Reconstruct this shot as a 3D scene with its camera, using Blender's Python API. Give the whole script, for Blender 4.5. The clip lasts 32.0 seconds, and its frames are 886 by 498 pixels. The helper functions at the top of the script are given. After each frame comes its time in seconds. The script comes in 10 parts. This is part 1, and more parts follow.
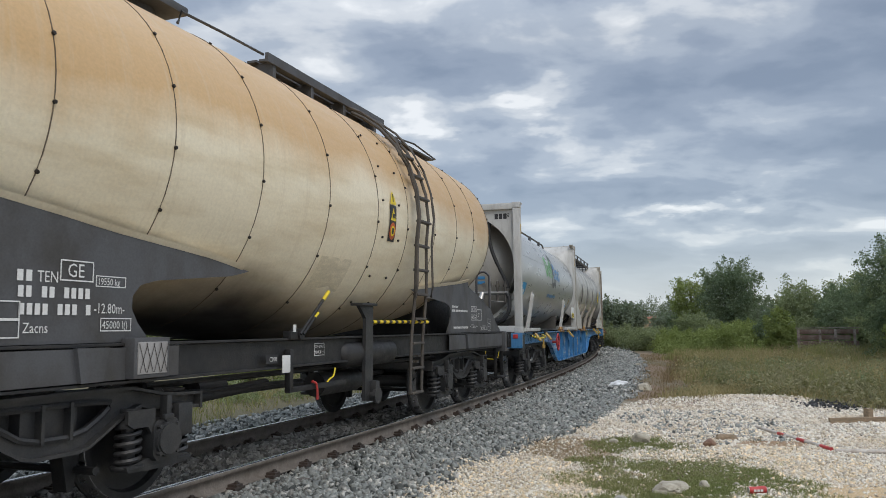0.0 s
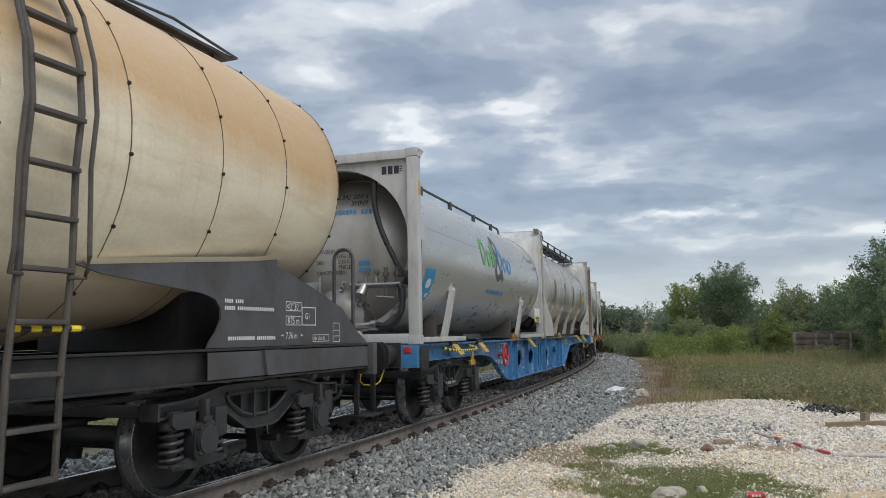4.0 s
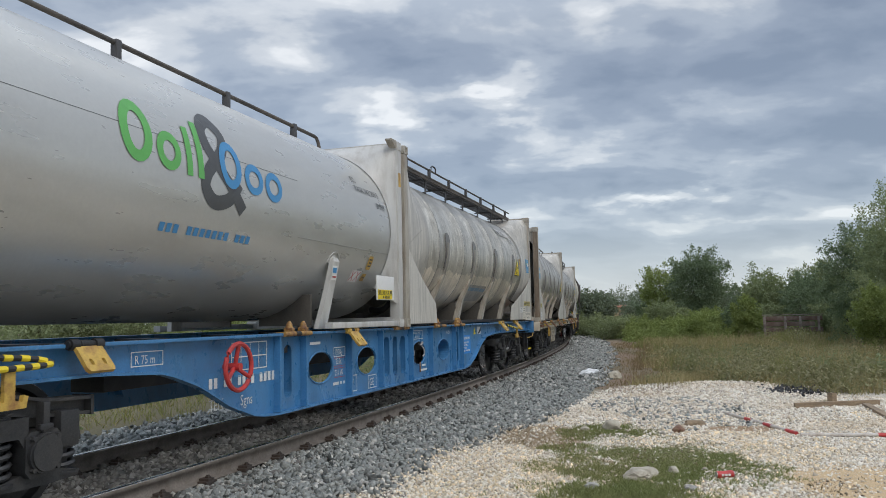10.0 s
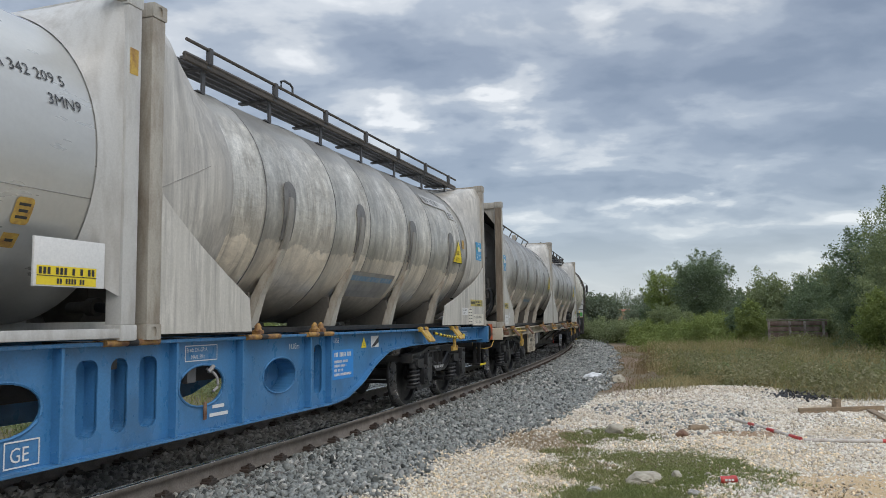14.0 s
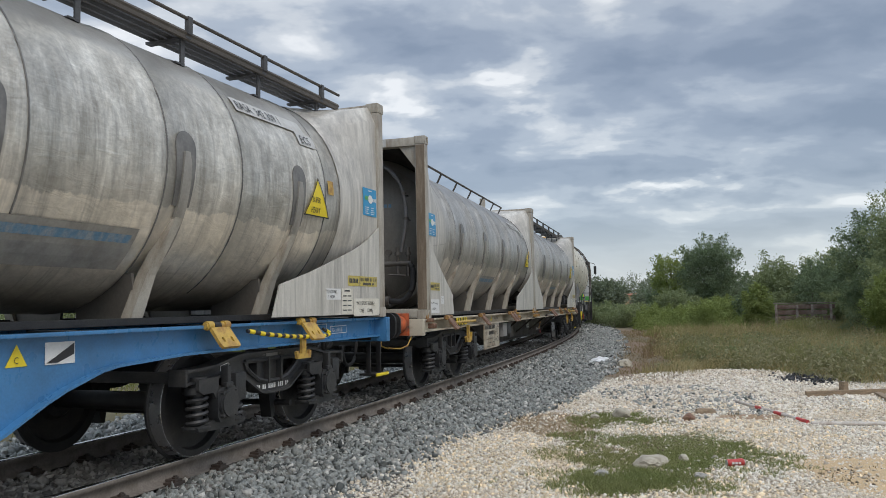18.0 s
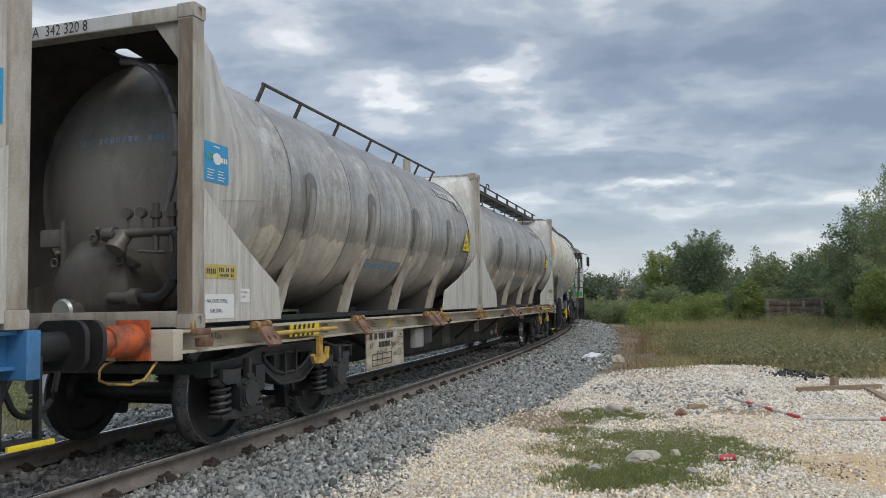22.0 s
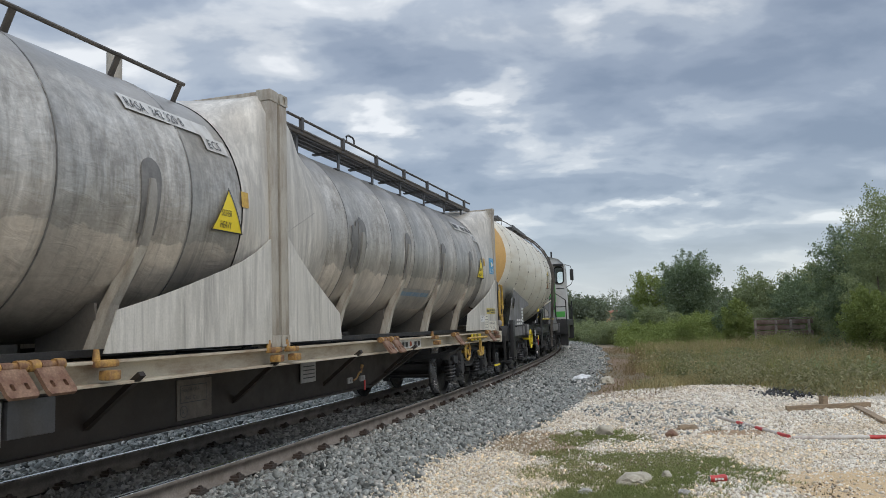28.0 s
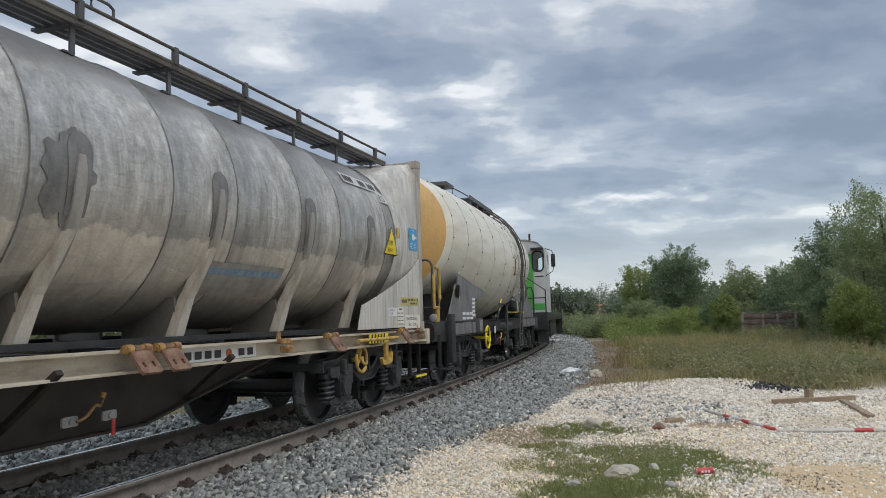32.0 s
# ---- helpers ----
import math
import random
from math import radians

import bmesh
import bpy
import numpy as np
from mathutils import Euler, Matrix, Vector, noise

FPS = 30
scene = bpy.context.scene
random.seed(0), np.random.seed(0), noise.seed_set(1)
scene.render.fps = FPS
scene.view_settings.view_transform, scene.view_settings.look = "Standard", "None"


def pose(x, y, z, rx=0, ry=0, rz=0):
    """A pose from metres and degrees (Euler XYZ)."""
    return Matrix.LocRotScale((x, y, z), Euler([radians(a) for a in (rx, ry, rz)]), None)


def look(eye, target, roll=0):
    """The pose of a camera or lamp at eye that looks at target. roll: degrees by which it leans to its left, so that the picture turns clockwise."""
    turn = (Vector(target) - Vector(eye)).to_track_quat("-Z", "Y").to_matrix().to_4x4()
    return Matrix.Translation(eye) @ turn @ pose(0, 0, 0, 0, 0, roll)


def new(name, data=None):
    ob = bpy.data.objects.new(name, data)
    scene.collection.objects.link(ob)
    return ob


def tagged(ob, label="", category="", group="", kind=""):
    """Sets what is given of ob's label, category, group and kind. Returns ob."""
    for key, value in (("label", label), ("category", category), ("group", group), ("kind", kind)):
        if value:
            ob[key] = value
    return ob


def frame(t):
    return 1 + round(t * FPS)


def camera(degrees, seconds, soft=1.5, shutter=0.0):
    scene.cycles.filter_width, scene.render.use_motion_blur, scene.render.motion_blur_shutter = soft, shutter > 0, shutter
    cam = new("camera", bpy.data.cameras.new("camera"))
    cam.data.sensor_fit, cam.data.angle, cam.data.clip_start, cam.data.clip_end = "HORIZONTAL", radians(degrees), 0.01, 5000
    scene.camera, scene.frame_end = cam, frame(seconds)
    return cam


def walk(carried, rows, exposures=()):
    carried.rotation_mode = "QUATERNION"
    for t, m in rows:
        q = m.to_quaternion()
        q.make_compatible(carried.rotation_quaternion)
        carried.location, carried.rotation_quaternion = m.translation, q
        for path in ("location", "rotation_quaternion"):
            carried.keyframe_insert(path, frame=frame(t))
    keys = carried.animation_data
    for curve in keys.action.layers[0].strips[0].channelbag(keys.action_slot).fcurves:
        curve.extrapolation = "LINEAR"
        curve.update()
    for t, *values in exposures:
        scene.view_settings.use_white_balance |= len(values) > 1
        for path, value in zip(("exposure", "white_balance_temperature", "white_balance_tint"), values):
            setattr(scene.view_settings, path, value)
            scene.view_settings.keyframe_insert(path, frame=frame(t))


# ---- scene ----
def aim(turn, tilt, lean):
    """The hand-held camera's pose: it stands still and turns, in degrees."""
    return pose(0, 0, 1.243, 90 + tilt, 0, -turn) @ pose(0, 0, 0, 0, 0, lean)


cam = camera(59.9, 32.0, 0.6, 0.12)
walk(cam, [
    (0, aim(-2.78, 5.86, -0.65)),
    (0.5, aim(-2.76, 5.79, -0.59)),
    (1, aim(-2.79, 5.81, -0.47)),
    (1.5, aim(-2.84, 5.97, -0.43)),
    (2, aim(-2.88, 6.15, -0.45)),
    (2.5, aim(-2.87, 6.30, -0.53)),
    (3, aim(-2.79, 6.40, -0.65)),
    (3.5, aim(-2.67, 6.44, -0.89)),
    (5.5, aim(-1.55, 5.80, -1.35)),
    (6, aim(-1.08, 5.64, -1.35)),
    (6.5, aim(-0.72, 5.50, -1.31)),
    (7, aim(-0.51, 5.42, -1.36)),
    (7.5, aim(-0.42, 5.39, -1.44)),
    (8, aim(-0.41, 5.35, -1.44)),
    (8.5, aim(-0.45, 5.32, -1.40)),
    (9, aim(-0.51, 5.29, -1.42)),
    (9.5, aim(-0.59, 5.23, -1.34)),
    (10, aim(-0.66, 5.13, -1.25)),
    (10.5, aim(-0.72, 5.03, -1.12)),
    (11, aim(-0.78, 4.97, -1.04)),
    (11.5, aim(-0.89, 4.98, -1.04)),
    (12, aim(-0.96, 5.04, -0.96)),
    (12.5, aim(-1.00, 5.09, -0.86)),
    (13, aim(-0.99, 5.18, -0.79)),
    (13.5, aim(-0.93, 5.28, -0.79)),
    (14, aim(-0.96, 5.32, -0.83)),
    (14.5, aim(-0.97, 5.32, -0.82)),
    (16.5, aim(-0.94, 5.02, -0.74)),
    (17, aim(-1.04, 4.74, -0.90)),
    (17.5, aim(-1.23, 4.47, -1.05)),
    (18, aim(-1.44, 4.25, -1.17)),
    (18.5, aim(-1.65, 4.19, -1.26)),
    (19, aim(-1.79, 4.21, -1.26)),
    (19.5, aim(-1.86, 4.18, -1.14)),
    (20, aim(-1.78, 4.22, -1.16)),
    (20.5, aim(-1.62, 4.17, -1.12)),
    (21, aim(-1.38, 4.11, -1.12)),
    (21.5, aim(-1.14, 4.02, -1.11)),
    (22, aim(-0.92, 3.94, -1.15)),
    (22.5, aim(-0.80, 3.87, -1.15)),
    (23, aim(-0.79, 3.85, -1.25)),
    (23.5, aim(-0.87, 3.93, -1.41)),
    (24, aim(-0.99, 4.05, -1.36)),
    (24.5, aim(-1.13, 4.28, -1.25)),
    (25, aim(-1.19, 4.49, -0.95)),
    (25.5, aim(-1.12, 4.87, -0.87)),
    (27.5, aim(-0.18, 5.72, -1.72)),
    (28, aim(0.00, 5.63, -1.84)),
    (28.5, aim(0.16, 5.40, -1.79)),
    (29, aim(0.29, 5.19, -1.78)),
    (29.5, aim(0.40, 5.01, -1.71)),
    (30, aim(0.46, 4.92, -1.63)),
    (30.5, aim(0.52, 4.95, -1.62)),
    (31, aim(0.55, 5.00, -1.65)),
    (31.5, aim(0.65, 5.03, -1.63)),
    (32, aim(0.77, 5.08, -1.64)),
])

# ---- the train's way along the curved track ----
# metres along the track from the point abreast of the camera to the middle of the first flat wagon
GONE = np.array([
    (0, 25.511), (1, 24.137), (2, 22.775), (3, 21.391), (3.5, 20.718), (5.5, 17.949),
    (6, 17.262), (7, 15.901), (8, 14.540), (9, 13.144), (10, 11.747), (11, 10.376),
    (12, 8.997), (13, 7.625), (14, 6.289), (14.5, 5.621), (16.5, 3.016), (17, 2.377),
    (18, 1.106), (19, -0.185), (20, -1.472), (21, -2.747), (22, -3.998), (23, -5.228),
    (24, -6.454), (25, -7.669), (25.5, -8.278), (27.5, -10.671), (28, -11.257), (29, -12.419),
    (30, -13.595), (31, -14.754), (32, -15.907),
])
ALONG = np.linspace(-40, 160, 2001)
BEND = np.interp(ALONG, [0, 25, 50, 85], [-0.00425, -0.00437, -0.0040, -0.0040])
STEP = ALONG[1] - ALONG[0]


def summed(values):
    total = np.concatenate([[0], np.cumsum((values[1:] + values[:-1]) / 2 * STEP)])
    return total - np.interp(0, ALONG, total)


HEADING = radians(19.91) + summed(BEND)
TRACK_X = -5.495 + summed(np.sin(HEADING))
TRACK_Y = summed(np.cos(HEADING))


def on_track(s, side=0.0):
    """The place side metres to the camera's side of the track's middle, s metres along it."""
    a = np.interp(s, ALONG, HEADING)
    return np.interp(s, ALONG, TRACK_X) + np.cos(a) * side, np.interp(s, ALONG, TRACK_Y) - np.sin(a) * side


def on_rails(s, base):
    """The pose of a vehicle whose two pivots, base metres apart, stand on the track round s: x ahead, y away from the camera."""
    (ax, ay), (bx, by) = on_track(s - base / 2), on_track(s + base / 2)
    return pose((ax + bx) / 2, (ay + by) / 2, 0, 0, 0, math.degrees(math.atan2(by - ay, bx - ax)))


def gone(t):
    return float(np.interp(t, GONE[:, 0], GONE[:, 1]))


# ---- sky, sun and exposure ----
SUN_HIGH, SUN_TURN = radians(48), radians(150)
world = bpy.data.worlds.new("overcast_sky")
scene.world = world
world.use_nodes = True


GAPS = ((-4.9, 15.9, 2.5, 1.1, 0.10), (-3.0, 14.5, 3.2, 0.7, 0.11), (3.5, 16.7, 4.0, 0.8, 0.11), (4.3, 14.4, 2.9, 0.6, 0.10), (5.7, 17.9, 2.3, 0.8, 0.07), (11.3, 21.6, 2.9, 1.7, 0.07),
        (-11.8, 18.8, 3.4, 1.6, 0.07), (16.0, 8.3, 5.6, 0.5, 0.15), (21.0, 6.2, 7.2, 0.5, 0.06), (17.8, 14.7, 3.8, 0.6, 0.04))
BANKS = ((22.9, 15.5, 7.2, 2.3, -0.09), (27.3, 18.0, 6.3, 3.0, -0.07), (16.7, 19.7, 2.9, 0.9, -0.06), (24.7, 8.2, 6.3, 1.3, -0.07), (11.5, 10.4, 6.3, 0.8, -0.07), (-1.8, 18.7, 3.2, 1.5, -0.05), (24.5, 12.0, 7.6, 1.7, -0.05),
         (2.8, 12.3, 5.0, 0.7, -0.06))


def sky_nodes():
    tree = world.node_tree
    tree.nodes.clear()
    link = tree.links.new

    def node(kind, **values):
        n = tree.nodes.new(kind)
        for key, value in values.items():
            if key in n.inputs:
                n.inputs[key].default_value = value
        return n

    def maths(op, a, b=0.0):
        n = tree.nodes.new("ShaderNodeMath")
        n.operation = op
        for k, v in enumerate((a, b)):
            if isinstance(v, (int, float)):
                n.inputs[k].default_value = v
            else:
                link(v, n.inputs[k])
        return n.outputs[0]

    coord = node("ShaderNodeTexCoord")
    split = node("ShaderNodeSeparateXYZ")
    link(coord.outputs["Generated"], split.inputs[0])
    up = maths("MAXIMUM", split.outputs["Z"], 0.0)
    deep = maths("ADD", up, 0.30)
    flat = node("ShaderNodeCombineXYZ")
    link(maths("DIVIDE", split.outputs["X"], deep), flat.inputs[0])
    link(maths("DIVIDE", split.outputs["Y"], deep), flat.inputs[1])

    def clouds(scale, detail, rough, shift, stretch=(1, 1, 1)):
        place = node("ShaderNodeMapping")
        place.inputs["Location"].default_value = shift
        place.inputs["Scale"].default_value = stretch
        link(flat.outputs[0], place.inputs["Vector"])
        n = node("ShaderNodeTexNoise", Scale=scale, Detail=detail, Roughness=rough, Distortion=0.25)
        link(place.outputs[0], n.inputs["Vector"])
        return n.outputs["Fac"]

    def ramp(fac, *stops):
        n = node("ShaderNodeValToRGB")
        n.color_ramp.interpolation = "EASE"
        while len(n.color_ramp.elements) < len(stops):
            n.color_ramp.elements.new(0.5)
        for e, (at, colour) in zip(n.color_ramp.elements, stops):
            e.position, e.color = at, (*colour, 1)
        link(fac, n.inputs[0])
        return n.outputs[0]

    body = maths("ADD", maths("MULTIPLY", clouds(1.5, 4, 0.5, (14.6, 3.3, 0), (0.8, 1.2, 1)), 0.50),
                 maths("MULTIPLY", clouds(4.6, 5, 0.5, (11.3, 5.6, 0), (0.8, 1.1, 1)), 0.49))
    # bright gaps and heavy banks of the cloud sheet: azimuth, height, half width, half height in degrees, strength
    turn_ = maths("MULTIPLY", maths("ARCTAN2", split.outputs["X"], split.outputs["Y"]), 57.2958)
    rise = maths("MULTIPLY", maths("ARCSINE", split.outputs["Z"]), 57.2958)
    dome = node("ShaderNodeCombineXYZ")
    link(maths("MULTIPLY", turn_, 0.42), dome.inputs[0])
    link(rise, dome.inputs[1])

    def puffs(scale, shift, detail=4, rough=0.52):
        place = node("ShaderNodeMapping")
        place.inputs["Location"].default_value = (shift, shift * 1.7, 0)
        link(dome.outputs[0], place.inputs["Vector"])
        n = node("ShaderNodeTexNoise", Scale=scale, Detail=detail, Roughness=rough)
        link(place.outputs[0], n.inputs["Vector"])
        return maths("SUBTRACT", n.outputs["Fac"], 0.5)

    frayed = maths("MULTIPLY", puffs(0.55, 3.0), 8.0)
    frayed_up = maths("MULTIPLY", puffs(0.6, 11.0), 3.4)
    body = maths("ADD", body, maths("MULTIPLY", puffs(0.30, 23.0, 5, 0.55), 0.15))
    spot = node("ShaderNodeCombineXYZ")
    link(maths("ADD", turn_, frayed), spot.inputs[0])
    link(maths("ADD", rise, frayed_up), spot.inputs[1])

    def bank(az, el, wide, tall, much):
        place = node("ShaderNodeMapping")
        place.inputs["Location"].default_value = (-az / wide, -el / tall, 0)
        place.inputs["Scale"].default_value = (1 / wide, 1 / tall, 0)
        link(spot.outputs[0], place.inputs["Vector"])
        dot = node("ShaderNodeVectorMath")
        dot.operation = "DOT_PRODUCT"
        link(place.outputs[0], dot.inputs[0])
        link(place.outputs[0], dot.inputs[1])
        return maths("MULTIPLY", maths("EXPONENT", maths("MULTIPLY", dot.outputs["Value"], -1.0)), much)

    for row in GAPS + BANKS:
        body = maths("ADD", body, bank(*row))
    grey = ramp(body, (0.36, (0.235, 0.282, 0.362)), (0.46, (0.32, 0.370, 0.452)), (0.53, (0.45, 0.50, 0.57)), (0.585, (0.68, 0.71, 0.74)), (0.64, (0.95, 0.96, 0.96)))
    pale = ramp(split.outputs["Z"], (0.0, (0.72, 0.77, 0.82)), (0.16, (0.52, 0.57, 0.64)))
    low = ramp(split.outputs["Z"], (0.0, (0.70,) * 3), (0.17, (0.0,) * 3))
    mix = node("ShaderNodeMix")
    mix.data_type = "RGBA"
    link(low, mix.inputs[0])
    link(grey, mix.inputs[6])
    link(pale, mix.inputs[7])
    sky = tree.nodes.new("ShaderNodeTexSky")
    sky.sky_type, sky.sun_disc, sky.sun_elevation, sky.sun_rotation = "NISHITA", False, SUN_HIGH, SUN_TURN
    cloudy = node("ShaderNodeBackground", Strength=0.82)
    clear = node("ShaderNodeBackground", Strength=0.03)
    high = node("ShaderNodeMapRange", **{"From Min": 0.36, "From Max": 0.85, "To Min": 1.0, "To Max": 2.6})
    link(up, high.inputs["Value"])
    lit = node("ShaderNodeVectorMath")
    lit.operation = "SCALE"
    link(mix.outputs[2], lit.inputs[0])
    link(high.outputs[0], lit.inputs["Scale"])
    link(lit.outputs[0], cloudy.inputs[0])
    link(sky.outputs[0], clear.inputs[0])
    both = tree.nodes.new("ShaderNodeAddShader")
    link(cloudy.outputs[0], both.inputs[0])
    link(clear.outputs[0], both.inputs[1])
    out = tree.nodes.new("ShaderNodeOutputWorld")
    link(both.outputs[0], out.inputs[0])


sky_nodes()
sun = new("sun", bpy.data.lights.new("sun", "SUN"))
sun.data.energy, sun.data.angle, sun.data.color = 1.1, radians(25), (1.0, 0.93, 0.84)
sun.matrix_basis = look((0, 0, 0), (-math.sin(SUN_TURN) * math.cos(SUN_HIGH), -math.cos(SUN_TURN) * math.cos(SUN_HIGH), -math.sin(SUN_HIGH)))
scene.view_settings.exposure = 0.0

# ---- materials ----
def material(name, colour, rough=0.6, metal=0.0, other=None, amount=0.5, scale=3.0, stretch=(1, 1, 1), fine=60.0, fine_amount=0.15,
             bump=0.0, bump_scale=80.0, spec=0.5, varied=0.0, islands=0.0, extra=None):
    """A surface with a large-scale stain (other), a fine grain, bump, and where asked a shade of its own for each piece."""
    m = bpy.data.materials.new(name)
    m.use_nodes = True
    tree = m.node_tree
    shader = tree.nodes["Principled BSDF"]
    link = tree.links.new
    coord = tree.nodes.new("ShaderNodeTexCoord")
    place = tree.nodes.new("ShaderNodeMapping")
    place.inputs["Scale"].default_value = stretch
    link(coord.outputs["Object"], place.inputs["Vector"])

    def noisy(size, detail, vector, rough_=0.6):
        n = tree.nodes.new("ShaderNodeTexNoise")
        n.inputs["Scale"].default_value, n.inputs["Detail"].default_value, n.inputs["Roughness"].default_value = size, detail, rough_
        link(vector, n.inputs["Vector"])
        return n.outputs["Fac"]

    def ramp(fac, lo, hi, a=(0, 0, 0), b=(1, 1, 1)):
        n = tree.nodes.new("ShaderNodeValToRGB")
        n.color_ramp.elements[0].position, n.color_ramp.elements[1].position = lo, hi
        n.color_ramp.elements[0].color, n.color_ramp.elements[1].color = (*a, 1), (*b, 1)
        link(fac, n.inputs[0])
        return n.outputs[0]

    def mix(fac, a, b, how="MIX"):
        n = tree.nodes.new("ShaderNodeMix")
        n.data_type, n.blend_type = "RGBA", how
        for k, v in ((0, fac), (6, a), (7, b)):
            if isinstance(v, (int, float)):
                n.inputs[k].default_value = v
            elif isinstance(v, tuple):
                n.inputs[k].default_value = (*v, 1)
            else:
                link(v, n.inputs[k])
        return n.outputs[2]

    now = colour
    if other:
        mask = ramp(noisy(scale, 6, place.outputs[0]), 0.62 - amount * 0.4, 0.78 - amount * 0.25)
        now = mix(mask, colour, other)
    if extra:
        now = extra(tree, link, coord, noisy, ramp, mix, now)
    grain = ramp(noisy(fine, 3, coord.outputs["Object"]), 0.3, 0.7, (1 - fine_amount,) * 3, (1 + fine_amount,) * 3)
    now = mix(1.0, now, grain, "MULTIPLY")
    for how, much in (("Object", varied), ("Island", islands)):
        if much:
            if how == "Object":
                r = tree.nodes.new("ShaderNodeObjectInfo").outputs["Random"]
            else:
                r = tree.nodes.new("ShaderNodeNewGeometry").outputs["Random Per Island"]
            now = mix(1.0, now, ramp(r, 0.0, 1.0, (1 - much,) * 3, (1 + much,) * 3), "MULTIPLY")
    if isinstance(now, tuple):
        shader.inputs["Base Color"].default_value = (*now, 1)
    else:
        link(now, shader.inputs["Base Color"])
    shader.inputs["Metallic"].default_value = metal
    shader.inputs["Specular IOR Level"].default_value = spec
    r = noisy(scale * 2.5, 4, place.outputs[0])
    link(ramp(r, 0.3, 0.75, (max(rough - 0.08, 0.03),) * 3, (min(rough + 0.12, 1),) * 3), shader.inputs["Roughness"])
    if bump:
        b = tree.nodes.new("ShaderNodeBump")
        b.inputs["Strength"].default_value, b.inputs["Distance"].default_value = bump, 0.01
        link(noisy(bump_scale, 4, coord.outputs["Object"]), b.inputs["Height"])
        link(b.outputs[0], shader.inputs["Normal"])
    return m


def height_stain_shade(lo, hi, colour, wobble=0.4, wscale=1.2, smear=0.25, share=1.0, lean=0.0):
    """Stain and painted shade thickening between two heights (object z), with ragged run-down edge."""
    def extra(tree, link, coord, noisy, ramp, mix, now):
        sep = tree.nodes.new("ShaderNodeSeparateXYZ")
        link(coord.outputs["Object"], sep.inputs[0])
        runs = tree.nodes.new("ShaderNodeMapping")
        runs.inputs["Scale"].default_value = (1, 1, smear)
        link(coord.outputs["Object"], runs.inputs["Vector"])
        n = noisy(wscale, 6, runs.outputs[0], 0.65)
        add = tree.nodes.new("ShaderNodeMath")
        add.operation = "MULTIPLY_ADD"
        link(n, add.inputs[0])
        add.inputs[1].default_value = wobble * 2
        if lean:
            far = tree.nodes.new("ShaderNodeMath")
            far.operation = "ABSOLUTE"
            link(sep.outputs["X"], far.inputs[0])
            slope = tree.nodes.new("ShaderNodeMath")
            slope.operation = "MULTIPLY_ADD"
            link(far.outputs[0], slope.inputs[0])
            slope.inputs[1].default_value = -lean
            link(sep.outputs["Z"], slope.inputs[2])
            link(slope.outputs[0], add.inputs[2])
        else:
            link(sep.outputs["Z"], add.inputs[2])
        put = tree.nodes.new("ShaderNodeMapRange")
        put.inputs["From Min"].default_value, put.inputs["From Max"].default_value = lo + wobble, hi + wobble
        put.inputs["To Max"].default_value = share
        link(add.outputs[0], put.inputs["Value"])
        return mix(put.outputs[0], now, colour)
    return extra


def end_darkening(x0, x1, lo, hi, colour):
    """Darkens the lower part of both tank ends, thickening downwards from hi to lo."""
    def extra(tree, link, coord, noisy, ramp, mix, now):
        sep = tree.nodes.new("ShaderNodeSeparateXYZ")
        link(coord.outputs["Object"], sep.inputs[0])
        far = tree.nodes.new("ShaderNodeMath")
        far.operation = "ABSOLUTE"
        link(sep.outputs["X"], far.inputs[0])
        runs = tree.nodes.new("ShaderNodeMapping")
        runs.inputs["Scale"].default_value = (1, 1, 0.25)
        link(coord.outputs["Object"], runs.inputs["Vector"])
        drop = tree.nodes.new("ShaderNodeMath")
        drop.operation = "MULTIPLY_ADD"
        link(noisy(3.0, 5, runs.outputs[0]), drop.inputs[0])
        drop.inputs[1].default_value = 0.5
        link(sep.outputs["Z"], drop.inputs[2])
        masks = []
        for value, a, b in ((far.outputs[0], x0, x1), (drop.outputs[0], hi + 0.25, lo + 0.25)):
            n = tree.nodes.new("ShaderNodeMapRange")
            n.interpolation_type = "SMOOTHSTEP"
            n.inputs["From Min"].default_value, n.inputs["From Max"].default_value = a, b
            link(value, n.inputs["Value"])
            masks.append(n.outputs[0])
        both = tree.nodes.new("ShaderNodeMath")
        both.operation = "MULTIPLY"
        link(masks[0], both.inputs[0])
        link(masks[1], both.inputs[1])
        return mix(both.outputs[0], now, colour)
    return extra


